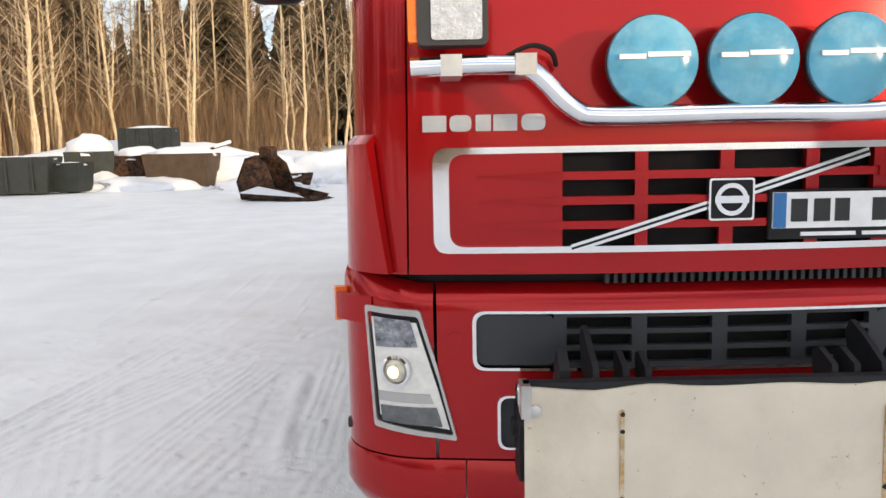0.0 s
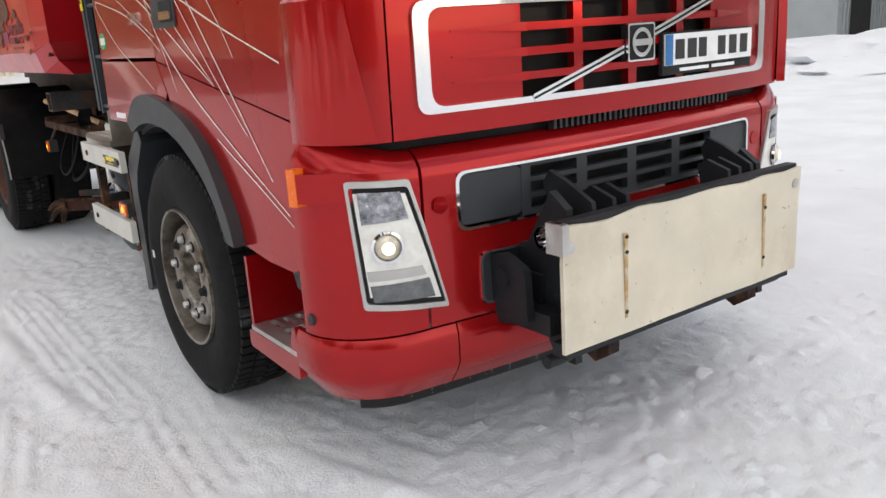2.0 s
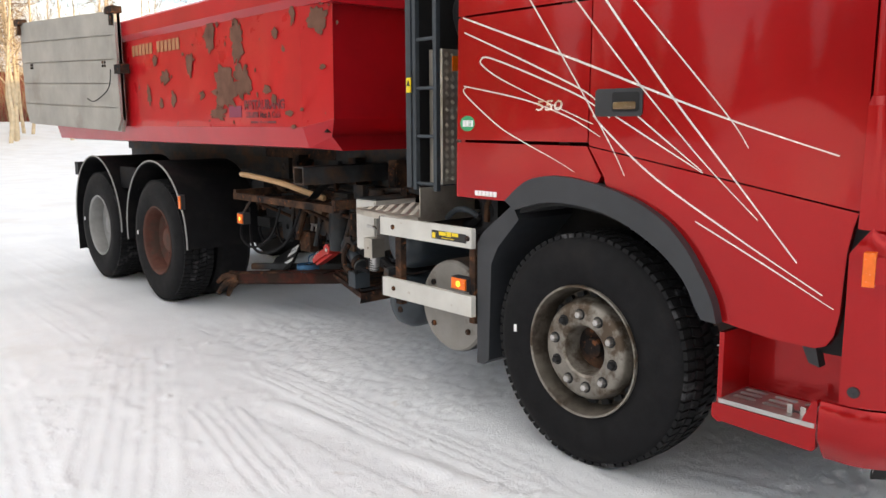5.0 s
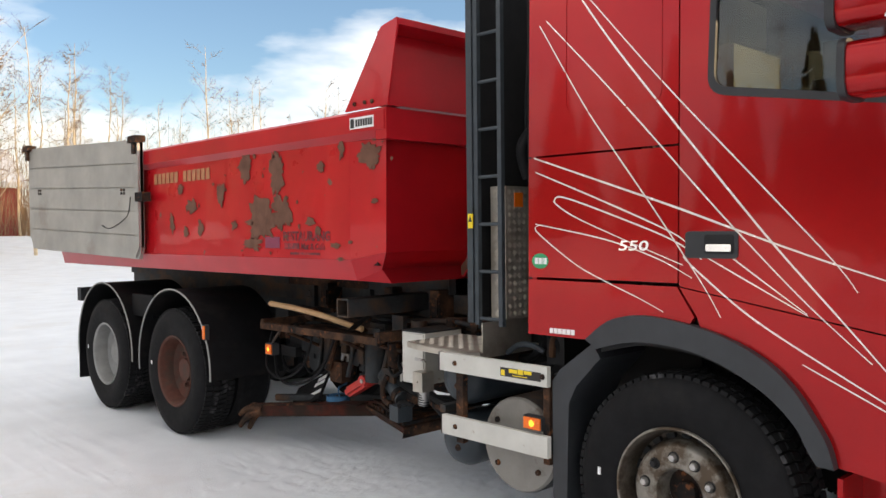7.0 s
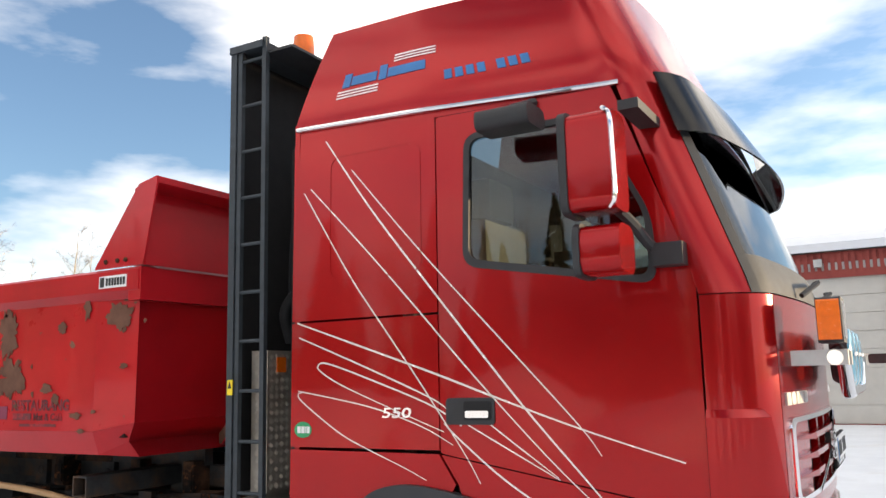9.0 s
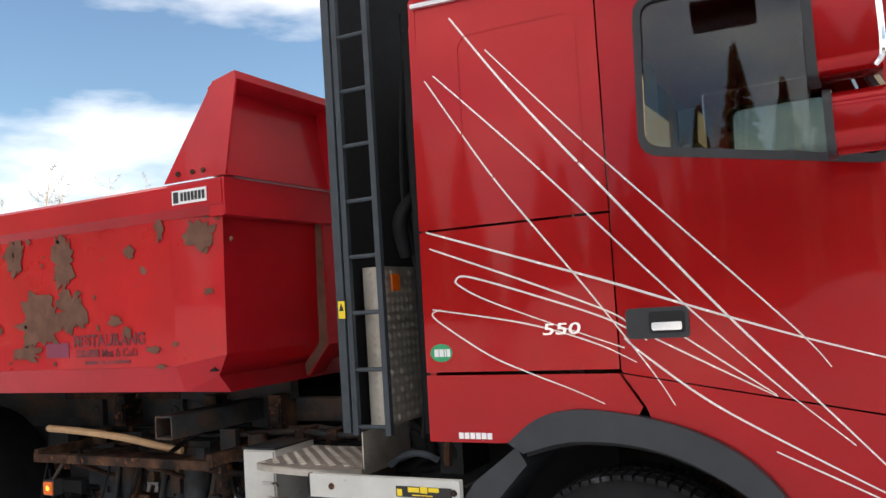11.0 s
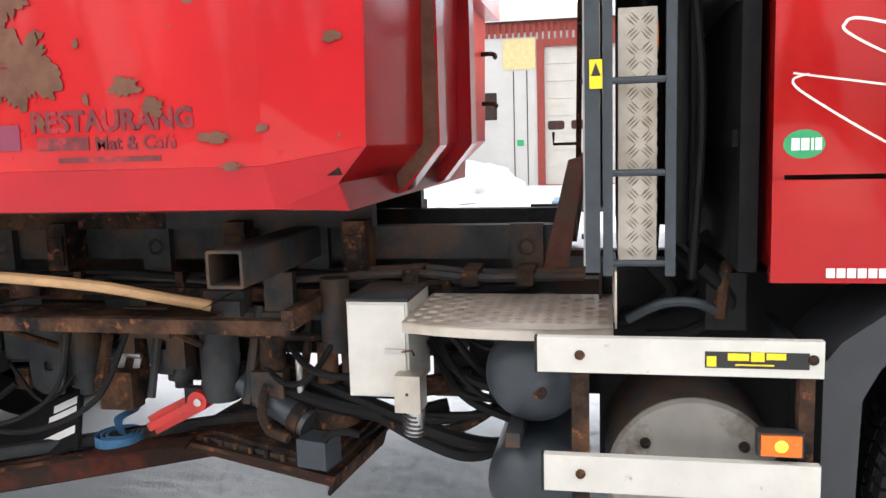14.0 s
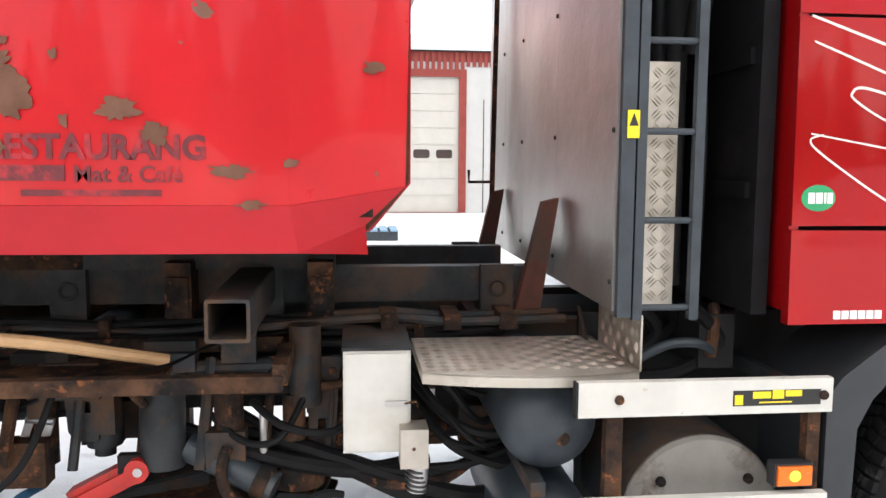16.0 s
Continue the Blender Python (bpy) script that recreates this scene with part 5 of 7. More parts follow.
# bare brown patches where the paint has peeled: along the body, height, half length, half height
rnd = random.Random(8)
for k, (y, z, ry, rz) in enumerate(((4.78, 1.80, 0.20, 0.13), (4.50, 1.86, 0.11, 0.13), (4.56, 2.13, 0.10, 0.14), (4.98, 2.20, 0.08, 0.10), (3.545, 2.19, 0.10, 0.07), (3.80, 2.24, 0.03, 0.06), (4.03, 2.14, 0.04, 0.03),
                       (5.83, 1.93, 0.08, 0.06), (6.19, 1.80, 0.04, 0.07), (5.93, 1.72, 0.04, 0.04), (5.68, 1.75, 0.05, 0.05), (4.88, 1.63, 0.12, 0.05), (5.15, 1.77, 0.04, 0.03), (4.15, 1.785, 0.045, 0.028),
                       (4.06, 1.72, 0.035, 0.025), (3.87, 1.625, 0.05, 0.018), (3.72, 1.645, 0.02, 0.012), (3.50, 1.90, 0.025, 0.018), (3.82, 1.536, 0.035, 0.012), (5.35, 2.02, 0.06, 0.08), (6.02, 2.08, 0.05, 0.04))):
    flecks = [(y, z, ry, rz, k)] + [(y + rnd.uniform(-2.0, 2.0) * ry, z + rnd.uniform(-1.8, 1.8) * rz, rnd.uniform(0.006, 0.020), rnd.uniform(0.006, 0.018), k + 31 * (j + 1)) for j in range(4 if ry > 0.055 else 0)]
    for cy, cz, ay, az, q in flecks:
        loop, m = [], 120 if ay > 0.03 else 24
        for i in range(m):
            a = 2 * math.pi * i / m
            c, d = math.cos(a), math.sin(a)
            n = 1 + 0.60 * noise.noise((c * 1.3 + q, d * 1.3, q * 2.0)) + 0.42 * noise.noise((c * 3.4 + q, d * 3.4, q * 3.0)) + 0.26 * noise.noise((c * 10 + q, d * 10, q * 3.0))
            loop.append((cy + ay * n * c, cz + az * n * d))
        part("peeled_patch", slab(B(), loop, [], lambda y, z, d: Vector((-1.2425 - 0.0002 * (q % 31) + d + (0.100 * (3.722 - y) if y < 3.722 else 0.0), y, z)), 0.002), PEELED, tipper)
# maker's plate and lettering
pl = part("makers_plate", box(B(), -1.281, -1.275, 3.43, 3.66, 2.345, 2.415), WHITE_INK, tipper, "white maker's plate with black bars", bevel=0.001)
for i in range(7):
    y = 3.60 - 0.024 * i
    part("letter_bar", box(B(), -1.2825, -1.280, y - 0.018, y, 2.358, 2.402), BLACK_INK, pl)
part("letter_bar", box(B(), -1.2825, -1.280, 3.615, 3.65, 2.352, 2.408), BLACK_INK, pl)
SIDE2 = lambda y, z: Matrix.Translation((-1.2405, y, z)) @ Matrix(((0, 0, -1, 0), (-1, 0, 0, 0), (0, 1, 0, 0), (0, 0, 0, 1)))
lettering("lettering", "RESTAURANG", 0.088, SIDE2(4.49, 1.655), DARKRED_INK, tipper, 0.001, 0.003, 1.0)
lettering("lettering", "Mat & Café", 0.060, SIDE2(4.27, 1.595), DARKRED_INK, tipper, 0.001, 0.001, 1.0)
part("letter_bar", box(B(), -1.2415, -1.239, 4.29, 4.47, 1.597, 1.637), DARKRED_INK, tipper)
part("letter_bar", box(B(), -1.2415, -1.239, 4.05, 4.40, 1.558, 1.574), DARKRED_INK, tipper)
part("faded_label", box(B(), -1.2415, -1.239, 4.53, 4.72, 1.60, 1.68), material("faded_purple", (0.22, 0.03, 0.07), 0.6), tipper)
GOLD = material("faded_gold_lettering", (0.40, 0.16, 0.07), 0.6, 0, 0.2, 20)
for i in range(13):
    y = 6.52 - 0.078 * i
    if i != 6:
        part("letter_bar", box(B(), -1.2415, -1.239, y - 0.06, y, 2.14, 2.23), GOLD, tipper)
# tailgate swung along the side
tail = [(6.64, -1.325, 1.482, 2.546), (9.05, -1.50, 1.565, 2.635)]


def gate(u, v, d):
    a, b = tail
    x, y = a[1] + (b[1] - a[1]) * u, a[0] + (b[0] - a[0]) * u
    lo, hi = a[2] + (b[2] - a[2]) * u, a[3] + (b[3] - a[3]) * u
    return Vector((x + d, y, lo + (hi - lo) * v))


gt = part("tailgate", slab(B(), [(0.02, 0.0), (0.93, 0.0), (1.0, 0.12), (1.0, 1.0), (0.0, 1.0), (0.0, 0.10)], [], lambda u, v, d: gate(u, v, d + 0.012), 0.03), GATE, tipper, "weathered grey aluminium tailgate swung open")
for i in range(5):
    v0, v1 = i * 0.2 + 0.006, i * 0.2 + 0.194
    part("plank", slab(B(), [(0.03, v0), (0.95 if i == 0 else 0.985, v0), (0.985, v1), (0.03, v1)], [], lambda u, v, d: gate(u, v, d - 0.004), 0.02), GATE, gt, bevel=0.004)
part("gate_edge", slab(B(), [(0.0, 0.1), (0.028, 0.02), (0.028, 1.0), (0.0, 1.0)], [], lambda u, v, d: gate(u, v, d - 0.012), 0.05), GATE, gt)
for u in (0.02, 0.985):
    p = gate(u, 1.0, 0)
    part("gate_hinge", box(B(), p.x - 0.04, p.x + 0.05, p.y - 0.09, p.y + 0.09, p.z - 0.03, p.z + 0.03), RUST, gt, bevel=0.006)
    part("gate_hinge", box(B(), p.x - 0.03, p.x + 0.02, p.y - 0.03, p.y + 0.03, p.z - 0.13, p.z), RUST, gt, bevel=0.006)
for u in (0.11, 0.86):
    for k in range(4):
        p = gate(u + 0.02 * (k % 2), 0.55 + 0.03 * (k // 2) , 0)
        part("bolt", lathe(B(), [(0.014, 0), (0.012, -0.012), (0.001, -0.012)], (p.x, p.y, p.z), 8), RUST, gt)
p = gate(0.0, 0.52, 0)
part("gate_latch", box(B(), p.x - 0.03, p.x + 0.05, p.y - 0.12, p.y + 0.03, p.z - 0.04, p.z + 0.04), RUST, gt, bevel=0.008)
bm = tube(B(), smooth_path([gate(0.05, 0.52, -0.02), gate(0.07, 0.36, -0.03), gate(0.20, 0.25, -0.03), gate(0.28, 0.27, -0.02)], 5), 0.005, 5)
part("gate_wire", bm, HOSE, gt)

# ---- gear between cab and body ----
hb = thing("headboard", (0, 2.8, 1.2), "aluminium sheet headboard behind the cab with a steel ladder", "headboard")
for x0, x1 in ((-1.110, -0.41), (-0.407, 0.20), (0.203, 0.66), (0.663, 1.110)):
    part("sheet", box(B(), x0, x1, 2.775, 2.79, 1.215, 3.62), SHEET, hb, "bare aluminium sheet", bevel=0.002)
    for z in (1.3, 1.75, 2.2, 2.65, 3.1, 3.5):
        part("rivet", lathe(B(), [(0.009, 0), (0.007, 0.006), (0.001, 0.007)], (x0 + 0.02, 2.79, z), 8, "y"), FRAME, hb)
part("sheet_back", box(B(), -1.115, 1.115, 2.755, 2.773, 1.22, 3.62), BLACK, hb)
for x in (-1.13, 1.13):
    part("headboard_post", box(B(), x - 0.012, x + 0.012, 2.742, 2.784, 1.20, 3.64), BLUEGREY, hb, bevel=0.005)
for y, top in ((2.720, 3.65), (2.546, 3.68)):
    part("ladder_rail", box(B(), -1.136, -1.108, y - 0.014, y + 0.014, 1.19, top), BLUEGREY, hb, "blue-grey ladder rail", bevel=0.006)
for i in range(10):
    z = 1.226 + 0.260 * i
    part("ladder_rung", cyl(B(), (-1.122, 2.546, z), (-1.122, 2.720, z), 0.010, 8), BLUEGREY, hb)
part("headboard_top", box(B(), -1.15, 1.15, 2.55, 2.79, 3.62, 3.66), BLUEGREY, hb, bevel=0.01)
part("warning_sign", box(B(), -1.150, -1.144, 2.735, 2.770, 1.725, 1.805), YELLOW, hb, "yellow warning label")
part("sign_triangle", slab(B(), [(2.739, 1.760), (2.766, 1.760), (2.7525, 1.797)], [], lambda y, z, d: Vector((-1.1515 + d, y, z)), 0.002), BLACK_INK, hb)
beacon = part("beacon", lathe(B(), [(0.06, 0), (0.06, 0.05), (0.055, 0.11), (0.02, 0.125)], (-0.95, 2.42, 3.60), 20, "z"), AMBER, hb, "orange warning beacon")
part("beacon_shelf", box(B(), -1.12, -0.7, 2.36, 2.56, 3.585, 3.60), PLASTIC, hb)
for x in (-0.50, 0.60):
    part("brace", slab(B(), [(2.87, 1.07), (2.965, 1.07), (2.860, 1.51), (2.800, 1.525)], [], lambda y, z, d: Vector((x + d, y, z)), 0.05), RUSTRIM, hb, "rusty brown brace", bevel=0.004)
part("hang_rod", tube(B(), [(0.62, 2.86, 1.42), (0.64, 2.83, 3.2)], 0.014, 6), RUST, hb)
part("rod_hook", tube(B(), [(0.60, 2.98, 1.62), (0.60, 2.98, 1.56), (0.62, 2.85, 1.56)], 0.008, 6), RUST, hb)

cb = thing("chequer_box", (-0.8, 2.63, 1.22), "chequer-plate aluminium box behind the ladder", "metal box")


def chequer(bm, u0, u1, v0, v1, place, pitch=0.042):
    """Raised bars in alternating pairs on a tread plate."""
    i, u = 0, u0 + pitch * 0.5
    while u < u1 - 0.012:
        j, v = 0, v0 + pitch * 0.5
        while v < v1 - 0.012:
            a = radians(45 if (i + j) % 2 else -45)
            for k in (-1, 0, 1):
                du, dv = math.cos(a) * 0.019, math.sin(a) * 0.019
                ou, ov = -math.sin(a) * 0.0095 * k, math.cos(a) * 0.0095 * k
                nu, nv = -math.sin(a) * 0.0032, math.cos(a) * 0.0032
                q = [(u + ou - du, v + ov - dv, 0.0), (u + ou + nu, v + ov + nv, 0.0), (u + ou + du, v + ov + dv, 0.0), (u + ou - nu, v + ov - nv, 0.0), (u + ou, v + ov, 0.0042)]
                p = [bm.verts.new(place(*c)) for c in q]
                for m in range(4):
                    bm.faces.new((p[m], p[(m + 1) % 4], p[4]))
            v += pitch
            j += 1
        u += pitch
        i += 1
    return bm


part("box_body", box(B(), -1.05, -0.50, 2.58, 2.69, 1.22, 1.955), CHEQUER, cb, bevel=0.004)
tagged(part("tread_pattern", chequer(B(), 2.585, 2.685, 1.23, 1.95, lambda u, v, h: Vector((-1.0505 - h, u, v))), CHEQUER, cb), kind="stuff")
tagged(part("tread_pattern", chequer(B(), -1.04, -0.52, 1.23, 1.95, lambda u, v, h: Vector((u, 2.5795 - h, v))), CHEQUER, cb), kind="stuff")
part("reflector", box(B(), -0.98, -0.91, 2.572, 2.579, 1.84, 1.92), AMBER, cb, "orange reflector")

sp = thing("step_platform", (-0.9, 3.0, 1.0), "chequer-plate step platform with a curved front edge", "step")
edge = [(2.705, -1.13), (2.85, -1.165), (3.03, -1.165), (3.20, -1.14), (3.353, -1.095)]
outl = [tuple(p)[:2] for p in smooth_path([(a, b, 0) for a, b in edge], 5)] + [(3.353, -0.62), (2.705, -0.62)]
part("plate", slab(B(), outl, [], lambda y, x, d: Vector((x, y, 1.036 - d)), 0.006), CHEQUER, sp)
part("plate_lip", slab(B(), outl, [[(a, b + 0.008) for a, b in outl[:21]] + [(3.345, -0.63), (2.713, -0.63)]], lambda y, x, d: Vector((x, y, 1.0355 - d)), 0.035), CHEQUER, sp)
tagged(part("tread_pattern", chequer(B(), 2.715, 3.34, -1.10, -0.63, lambda u, v, h: Vector((v, u, 1.0365 + h))), CHEQUER, sp), kind="stuff")
part("upstand", box(B(), -1.12, -0.70, 2.695, 2.701, 1.03, 1.20), CHEQUER, sp)
tagged(part("tread_pattern", chequer(B(), -1.11, -0.71, 1.035, 1.195, lambda u, v, h: Vector((u, 2.7015 + h, v))), CHEQUER, sp), kind="stuff")
part("gusset", slab(B(), [(-0.72, 1.04), (-0.60, 1.04), (-0.60, 1.14)], [], lambda x, z, d: Vector((x, 2.74 + d, z)), 0.01), FRAME, sp)

wb = thing("tool_box", (-0.78, 3.48, 0.73), "white metal toolbox with a latch beside the step", "toolbox")
part("box_body", box(B(), -0.925, -0.60, 3.376, 3.588, 0.735, 1.063), WHITE, wb, bevel=0.004)
part("box_lid", box(B(), -0.93, -0.595, 3.372, 3.592, 1.064, 1.074), FRAME, wb, bevel=0.003)
part("box_door", box(B(), -0.934, -0.926, 3.385, 3.582, 0.745, 1.055), WHITE, wb, bevel=0.003)
lt = part("latch", box(B(), -0.944, -0.935, 3.385, 3.455, 0.888, 0.905), STEEL, wb, "small dull steel latch", bevel=0.002)
part("latch_loop", tube(B(), [(-0.94, 3.40, 0.896), (-0.95, 3.36, 0.905), (-0.94, 3.355, 0.885)], 0.004, 6), RUST, lt)
jb = thing("junction_box", (-0.96, 3.37, 0.66), "small chequered aluminium socket box", "socket box")
part("box_body", box(B(), -1.0, -0.90, 3.325, 3.412, 0.705, 0.83), CHEQUER, jb, bevel=0.006)
part("socket", cyl(B(), (-0.96, 3.36, 0.62), (-0.96, 3.35, 0.71), 0.032, 16), STEEL, jb)
for i in range(5):
    part("socket_ring", cyl(B(), (-0.96, 3.361, 0.625 + 0.015 * i), (-0.96, 3.36, 0.632 + 0.015 * i), 0.036, 14), PLASTIC, jb)
part("screw", lathe(B(), [(0.006, 0), (0.001, -0.003)], (-1.0, 3.37, 0.768), 8), RUST, jb)

# side guard with two white bars
sgd = thing("side_guard", (-1.2, 2.5, 0.5), "white side guard bars with rusty bolts", "side guard")
for z0, z1, y1 in ((0.928, 1.030, 2.92), (0.572, 0.680, 2.905)):
    b = part("guard_bar", box(B(), -1.235, -1.205, 2.152, y1, z0, z1), WHITE, sgd, bevel=0.004)
    part("bar_end", box(B(), -1.236, -1.204, y1 + 0.0005, y1 + 0.008, z0 - 0.001, z1 + 0.001), BLACK, b)
    for y in (2.80, 2.18):
        if not (y == 2.18 and z0 < 0.6):
            part("bolt", lathe(B(), [(0.015, 0), (0.013, -0.007), (0.001, -0.009)], (-1.235, y, (z0 + z1) / 2), 12), RUST, b, "rusty bolt head")
stk = part("sticker", box(B(), -1.2365, -1.2345, 2.19, 2.46, 0.952, 0.998), BLACK_INK, sgd, "black and yellow sticker, letters as bars")
for y0, y1, z0, z1 in ((2.25, 2.30, 0.978, 0.996), (2.305, 2.34, 0.972, 0.998), (2.345, 2.40, 0.974, 0.994), (2.43, 2.455, 0.956, 0.985), (2.28, 2.38, 0.960, 0.964)):
    part("letter_bar", box(B(), -1.2375, -1.236, y0, y1, z0, z1), YELLOW, stk)
part("guard_post", box(B(), -1.20, -1.16, 2.775, 2.825, 0.53, 1.0), RUST, sgd, bevel=0.004)
part("guard_post", box(B(), -1.20, -1.16, 2.165, 2.205, 0.53, 1.0), RUST, sgd, bevel=0.004)
part("guard_arm", box(B(), -1.16, -0.44, 2.78, 2.82, 0.93, 0.98), FRAME, sgd)
part("guard_arm", box(B(), -1.16, -0.44, 2.17, 2.20, 0.93, 0.98), FRAME, sgd)
part("guard_arm", box(B(), -1.13, -0.44, 2.985, 3.03, 0.655, 0.70), FRAME, sgd)
al = part("marker_lamp", box(B(), -1.225, -1.18, 2.195, 2.315, 0.698, 0.768), PLASTIC, sgd, "orange side marker lamp", bevel=0.006)
part("marker_lens", box(B(), -1.234, -1.224, 2.202, 2.308, 0.704, 0.762), AMBER, al, bevel=0.006)
part("bulb_glow", lathe(B(), [(0.018, 0), (0.012, -0.004), (0.001, -0.006)], (-1.2345, 2.255, 0.733), 10), AMBER_ON, al)

# drum and air tanks
dr = thing("exhaust_drum", (-0.8, 2.47, 0.3), "large grey silencer drum under the side guard", "silencer")
part("drum_shell", lathe(B(), [(0.255, 0.06), (0.26, 0.07), (0.26, 0.60)], (-1.12, 2.47, 0.555), 48), FRAME, dr)
part("drum_face", lathe(B(), [(0.001, 0.028), (0.20, 0.030), (0.245, 0.036), (0.255, 0.05), (0.255, 0.065)], (-1.12, 2.47, 0.555), 48), DISC, dr, "grey steel drum face")
for a in (40, 140, 220, 320):
    part("drum_bolt", lathe(B(), [(0.018, 0.01), (0.015, -0.012), (0.001, -0.014)], (-1.09, 2.47 + 0.185 * math.cos(radians(a)), 0.555 + 0.185 * math.sin(radians(a))), 10), RUST, dr)
for z in (0.85, 0.49):
    tk = thing("air_tank", (-0.8, 2.95, z - 0.16), "dark grey pressure tank with a domed end", "air tank", "air tanks")
    part("tank_shell", lathe(B(), [(0.001, 0.0), (0.02, 0.0), (0.08, 0.018), (0.13, 0.05), (0.155, 0.10), (0.158, 0.13), (0.158, 0.70), (0.12, 0.75), (0.001, 0.77)], (-1.10, 2.95, z), 40), TANK, tk)
    part("tank_plug", lathe(B(), [(0.022, 0.012), (0.022, -0.006), (0.010, -0.010), (0.001, -0.004)], (-1.09, 2.925, z - 0.03), 12), RUST, tk, "rusty drain plug")
    part("tank_label", box(B(), -1.055, -1.03, 2.945, 2.972, z + 0.045, z + 0.085), WHITE_INK, tk)

# square tube, rack and tool handle
tb = thing("square_tube", (-0.8, 3.9, 1.1), "hollow square steel tube jutting out over the rack", "steel tube")
bm = B()
slab(bm, rounded(rect(3.838, 3.962, 1.150, 1.272), 0.010), [rounded(rect(3.848, 3.952, 1.160, 1.262), 0.008)], lambda y, z, d: Vector((-1.175 + d, y, z)), 0.75)
part("tube_body", bm, FRAME, tb)
rk = thing("side_rack", (-0.8, 4.3, 1.0), "rusty angle-iron rack on the chassis side", "rack")
part("rack_front", box(B(), -0.990, -0.945, 3.77, 5.22, 0.955, 1.005), RUST, rk, "rusty front rail", bevel=0.004)
part("rack_end", box(B(), -0.985, -0.50, 3.755, 3.80, 0.975, 1.04), RUST, rk, bevel=0.004)
part("rack_end", box(B(), -0.985, -0.50, 5.18, 5.22, 0.975, 1.03), RUST, rk, bevel=0.004)
part("rack_back", box(B(), -0.58, -0.54, 3.77, 5.22, 0.99, 1.04), RUST, rk)
part("rack_tray", box(B(), -0.94, -0.58, 4.15, 5.0, 0.96, 0.975), RUST, rk)
for y in (4.22, 4.9):
    part("rack_stay", tube(B(), [(-0.95, y, 0.95), (-0.50, y + 0.05, 0.75)], 0.014, 6), RUST, rk)
am = part("marker_lamp", box(B(), -1.03, -0.97, 4.985, 5.075, 0.77, 0.86), PLASTIC, rk, "orange side marker lamp", bevel=0.006)
part("marker_lens", box(B(), -1.04, -1.028, 4.992, 5.068, 0.778, 0.852), AMBER, am)
part("bulb_glow", lathe(B(), [(0.016, 0), (0.001, -0.006)], (-1.0405, 5.03, 0.815), 10), AMBER_ON, am)
part("lamp_stay", tube(B(), [(-1.0, 5.03, 0.86), (-0.96, 4.98, 0.96)], 0.010, 6), FRAME, rk)
hd = thing("wooden_tool", (-0.9, 4.5, 1.05), "pale wooden tool shaft lying on the rack", "wooden tool")
part("shaft", tube(B(), smooth_path([(-0.98, 5.08, 1.160), (-0.96, 4.80, 1.142), (-0.93, 4.50, 1.108), (-0.88, 4.30, 1.062), (-0.82, 4.14, 1.020)], 6), 0.021, 10), WOOD, hd)
part("shaft_tip", cyl(B(), (-0.982, 5.10, 1.161), (-0.98, 5.08, 1.160), 0.014, 8), FRAME, hd)
bt = thing("black_belt", (-0.9, 4.1, 1.0), "black rubber strip draped over the rack", "rubber strip")
bm = B()
prev = None
for p in smooth_path([(-0.99, 3.86, 1.145), (-0.98, 3.98, 1.10), (-0.95, 4.12, 1.03), (-0.93, 4.22, 1.008)], 5):
    row = [bm.verts.new(p + Vector((dx, 0, 0))) for dx in (-0.02, 0.06)]
    if prev:
        bm.faces.new((prev[0], row[0], row[1], prev[1]))
    prev = row
bmesh.ops.solidify(bm, geom=bm.faces[:], thickness=0.006)
part("strip", bm, HOSE, bt)

# ---- hoses and gear under the body ----
rnd = random.Random(11)
for k in range(6):
    z, x = 0.98 - 0.022 * k, -0.75 - 0.02 * (k % 4)
    pts = [(x + 0.15, 3.36, z + 0.02), (x, 3.25, z - 0.05 - 0.02 * k), (x - 0.02, 3.12, z - 0.12 - 0.02 * k), (x + 0.05, 2.98, z - 0.10 - 0.03 * k), (x + 0.25, 2.85, z - 0.05)]
    part("air_hose", tube(B(), smooth_path([(a + rnd.uniform(-0.03, 0.03), b, c + rnd.uniform(-0.045, 0.045)) for a, b, c in pts], 5), 0.010 + 0.004 * (k % 3), 7), HOSE, truck)
for k, (sag, mid, r) in enumerate(((0.47, 3.20, 0.026), (0.50, 3.10, 0.030), (0.56, 3.28, 0.020), (0.62, 3.16, 0.016), (0.66, 3.05, 0.014))):
    pts = [(-0.60, 3.95, 0.70 + 0.02 * k), (-0.70, 3.62, 0.62 + 0.02 * (k % 2)), (-0.76, mid + 0.18, 0.5 * sag + 0.29), (-0.75 + 0.03 * (k % 2), mid, sag), (-0.70, mid - 0.14, sag + 0.06), (-0.62, 2.93, 0.74 + 0.02 * k), (-0.5, 2.9, 0.86)]
    part("air_hose", tube(B(), smooth_path(pts, 6), r, 9), HOSE if k != 2 else RUST, truck)
for k, (y0, z0, x0) in enumerate(((2.62, 1.20, -0.80), (2.52, 1.22, -0.72), (2.44, 1.18, -0.90), (2.40, 1.25, -0.62))):
    pts = [(x0, y0, z0), (x0 + 0.02, y0 - 0.10, z0 - 0.12), (x0 + 0.05, y0 + 0.02, z0 - 0.22), (x0 + 0.1, y0 + 0.15, z0 - 0.25)]
    part("coolant_hose", tube(B(), smooth_path(pts, 6), 0.024, 9), HOSE, truck)
part("curved_pipe", tube(B(), smooth_path([(-0.95, 2.66, 1.02), (-0.97, 2.56, 1.075), (-0.97, 2.46, 1.08), (-0.95, 2.40, 1.05)], 6), 0.016, 8), BLUEGREY, truck, "grey curved coolant pipe")
part("pipe_elbow", tube(B(), smooth_path([(-0.90, 2.38, 1.02), (-0.90, 2.37, 1.12), (-0.85, 2.35, 1.18)], 5), 0.02, 8), RUST, truck)
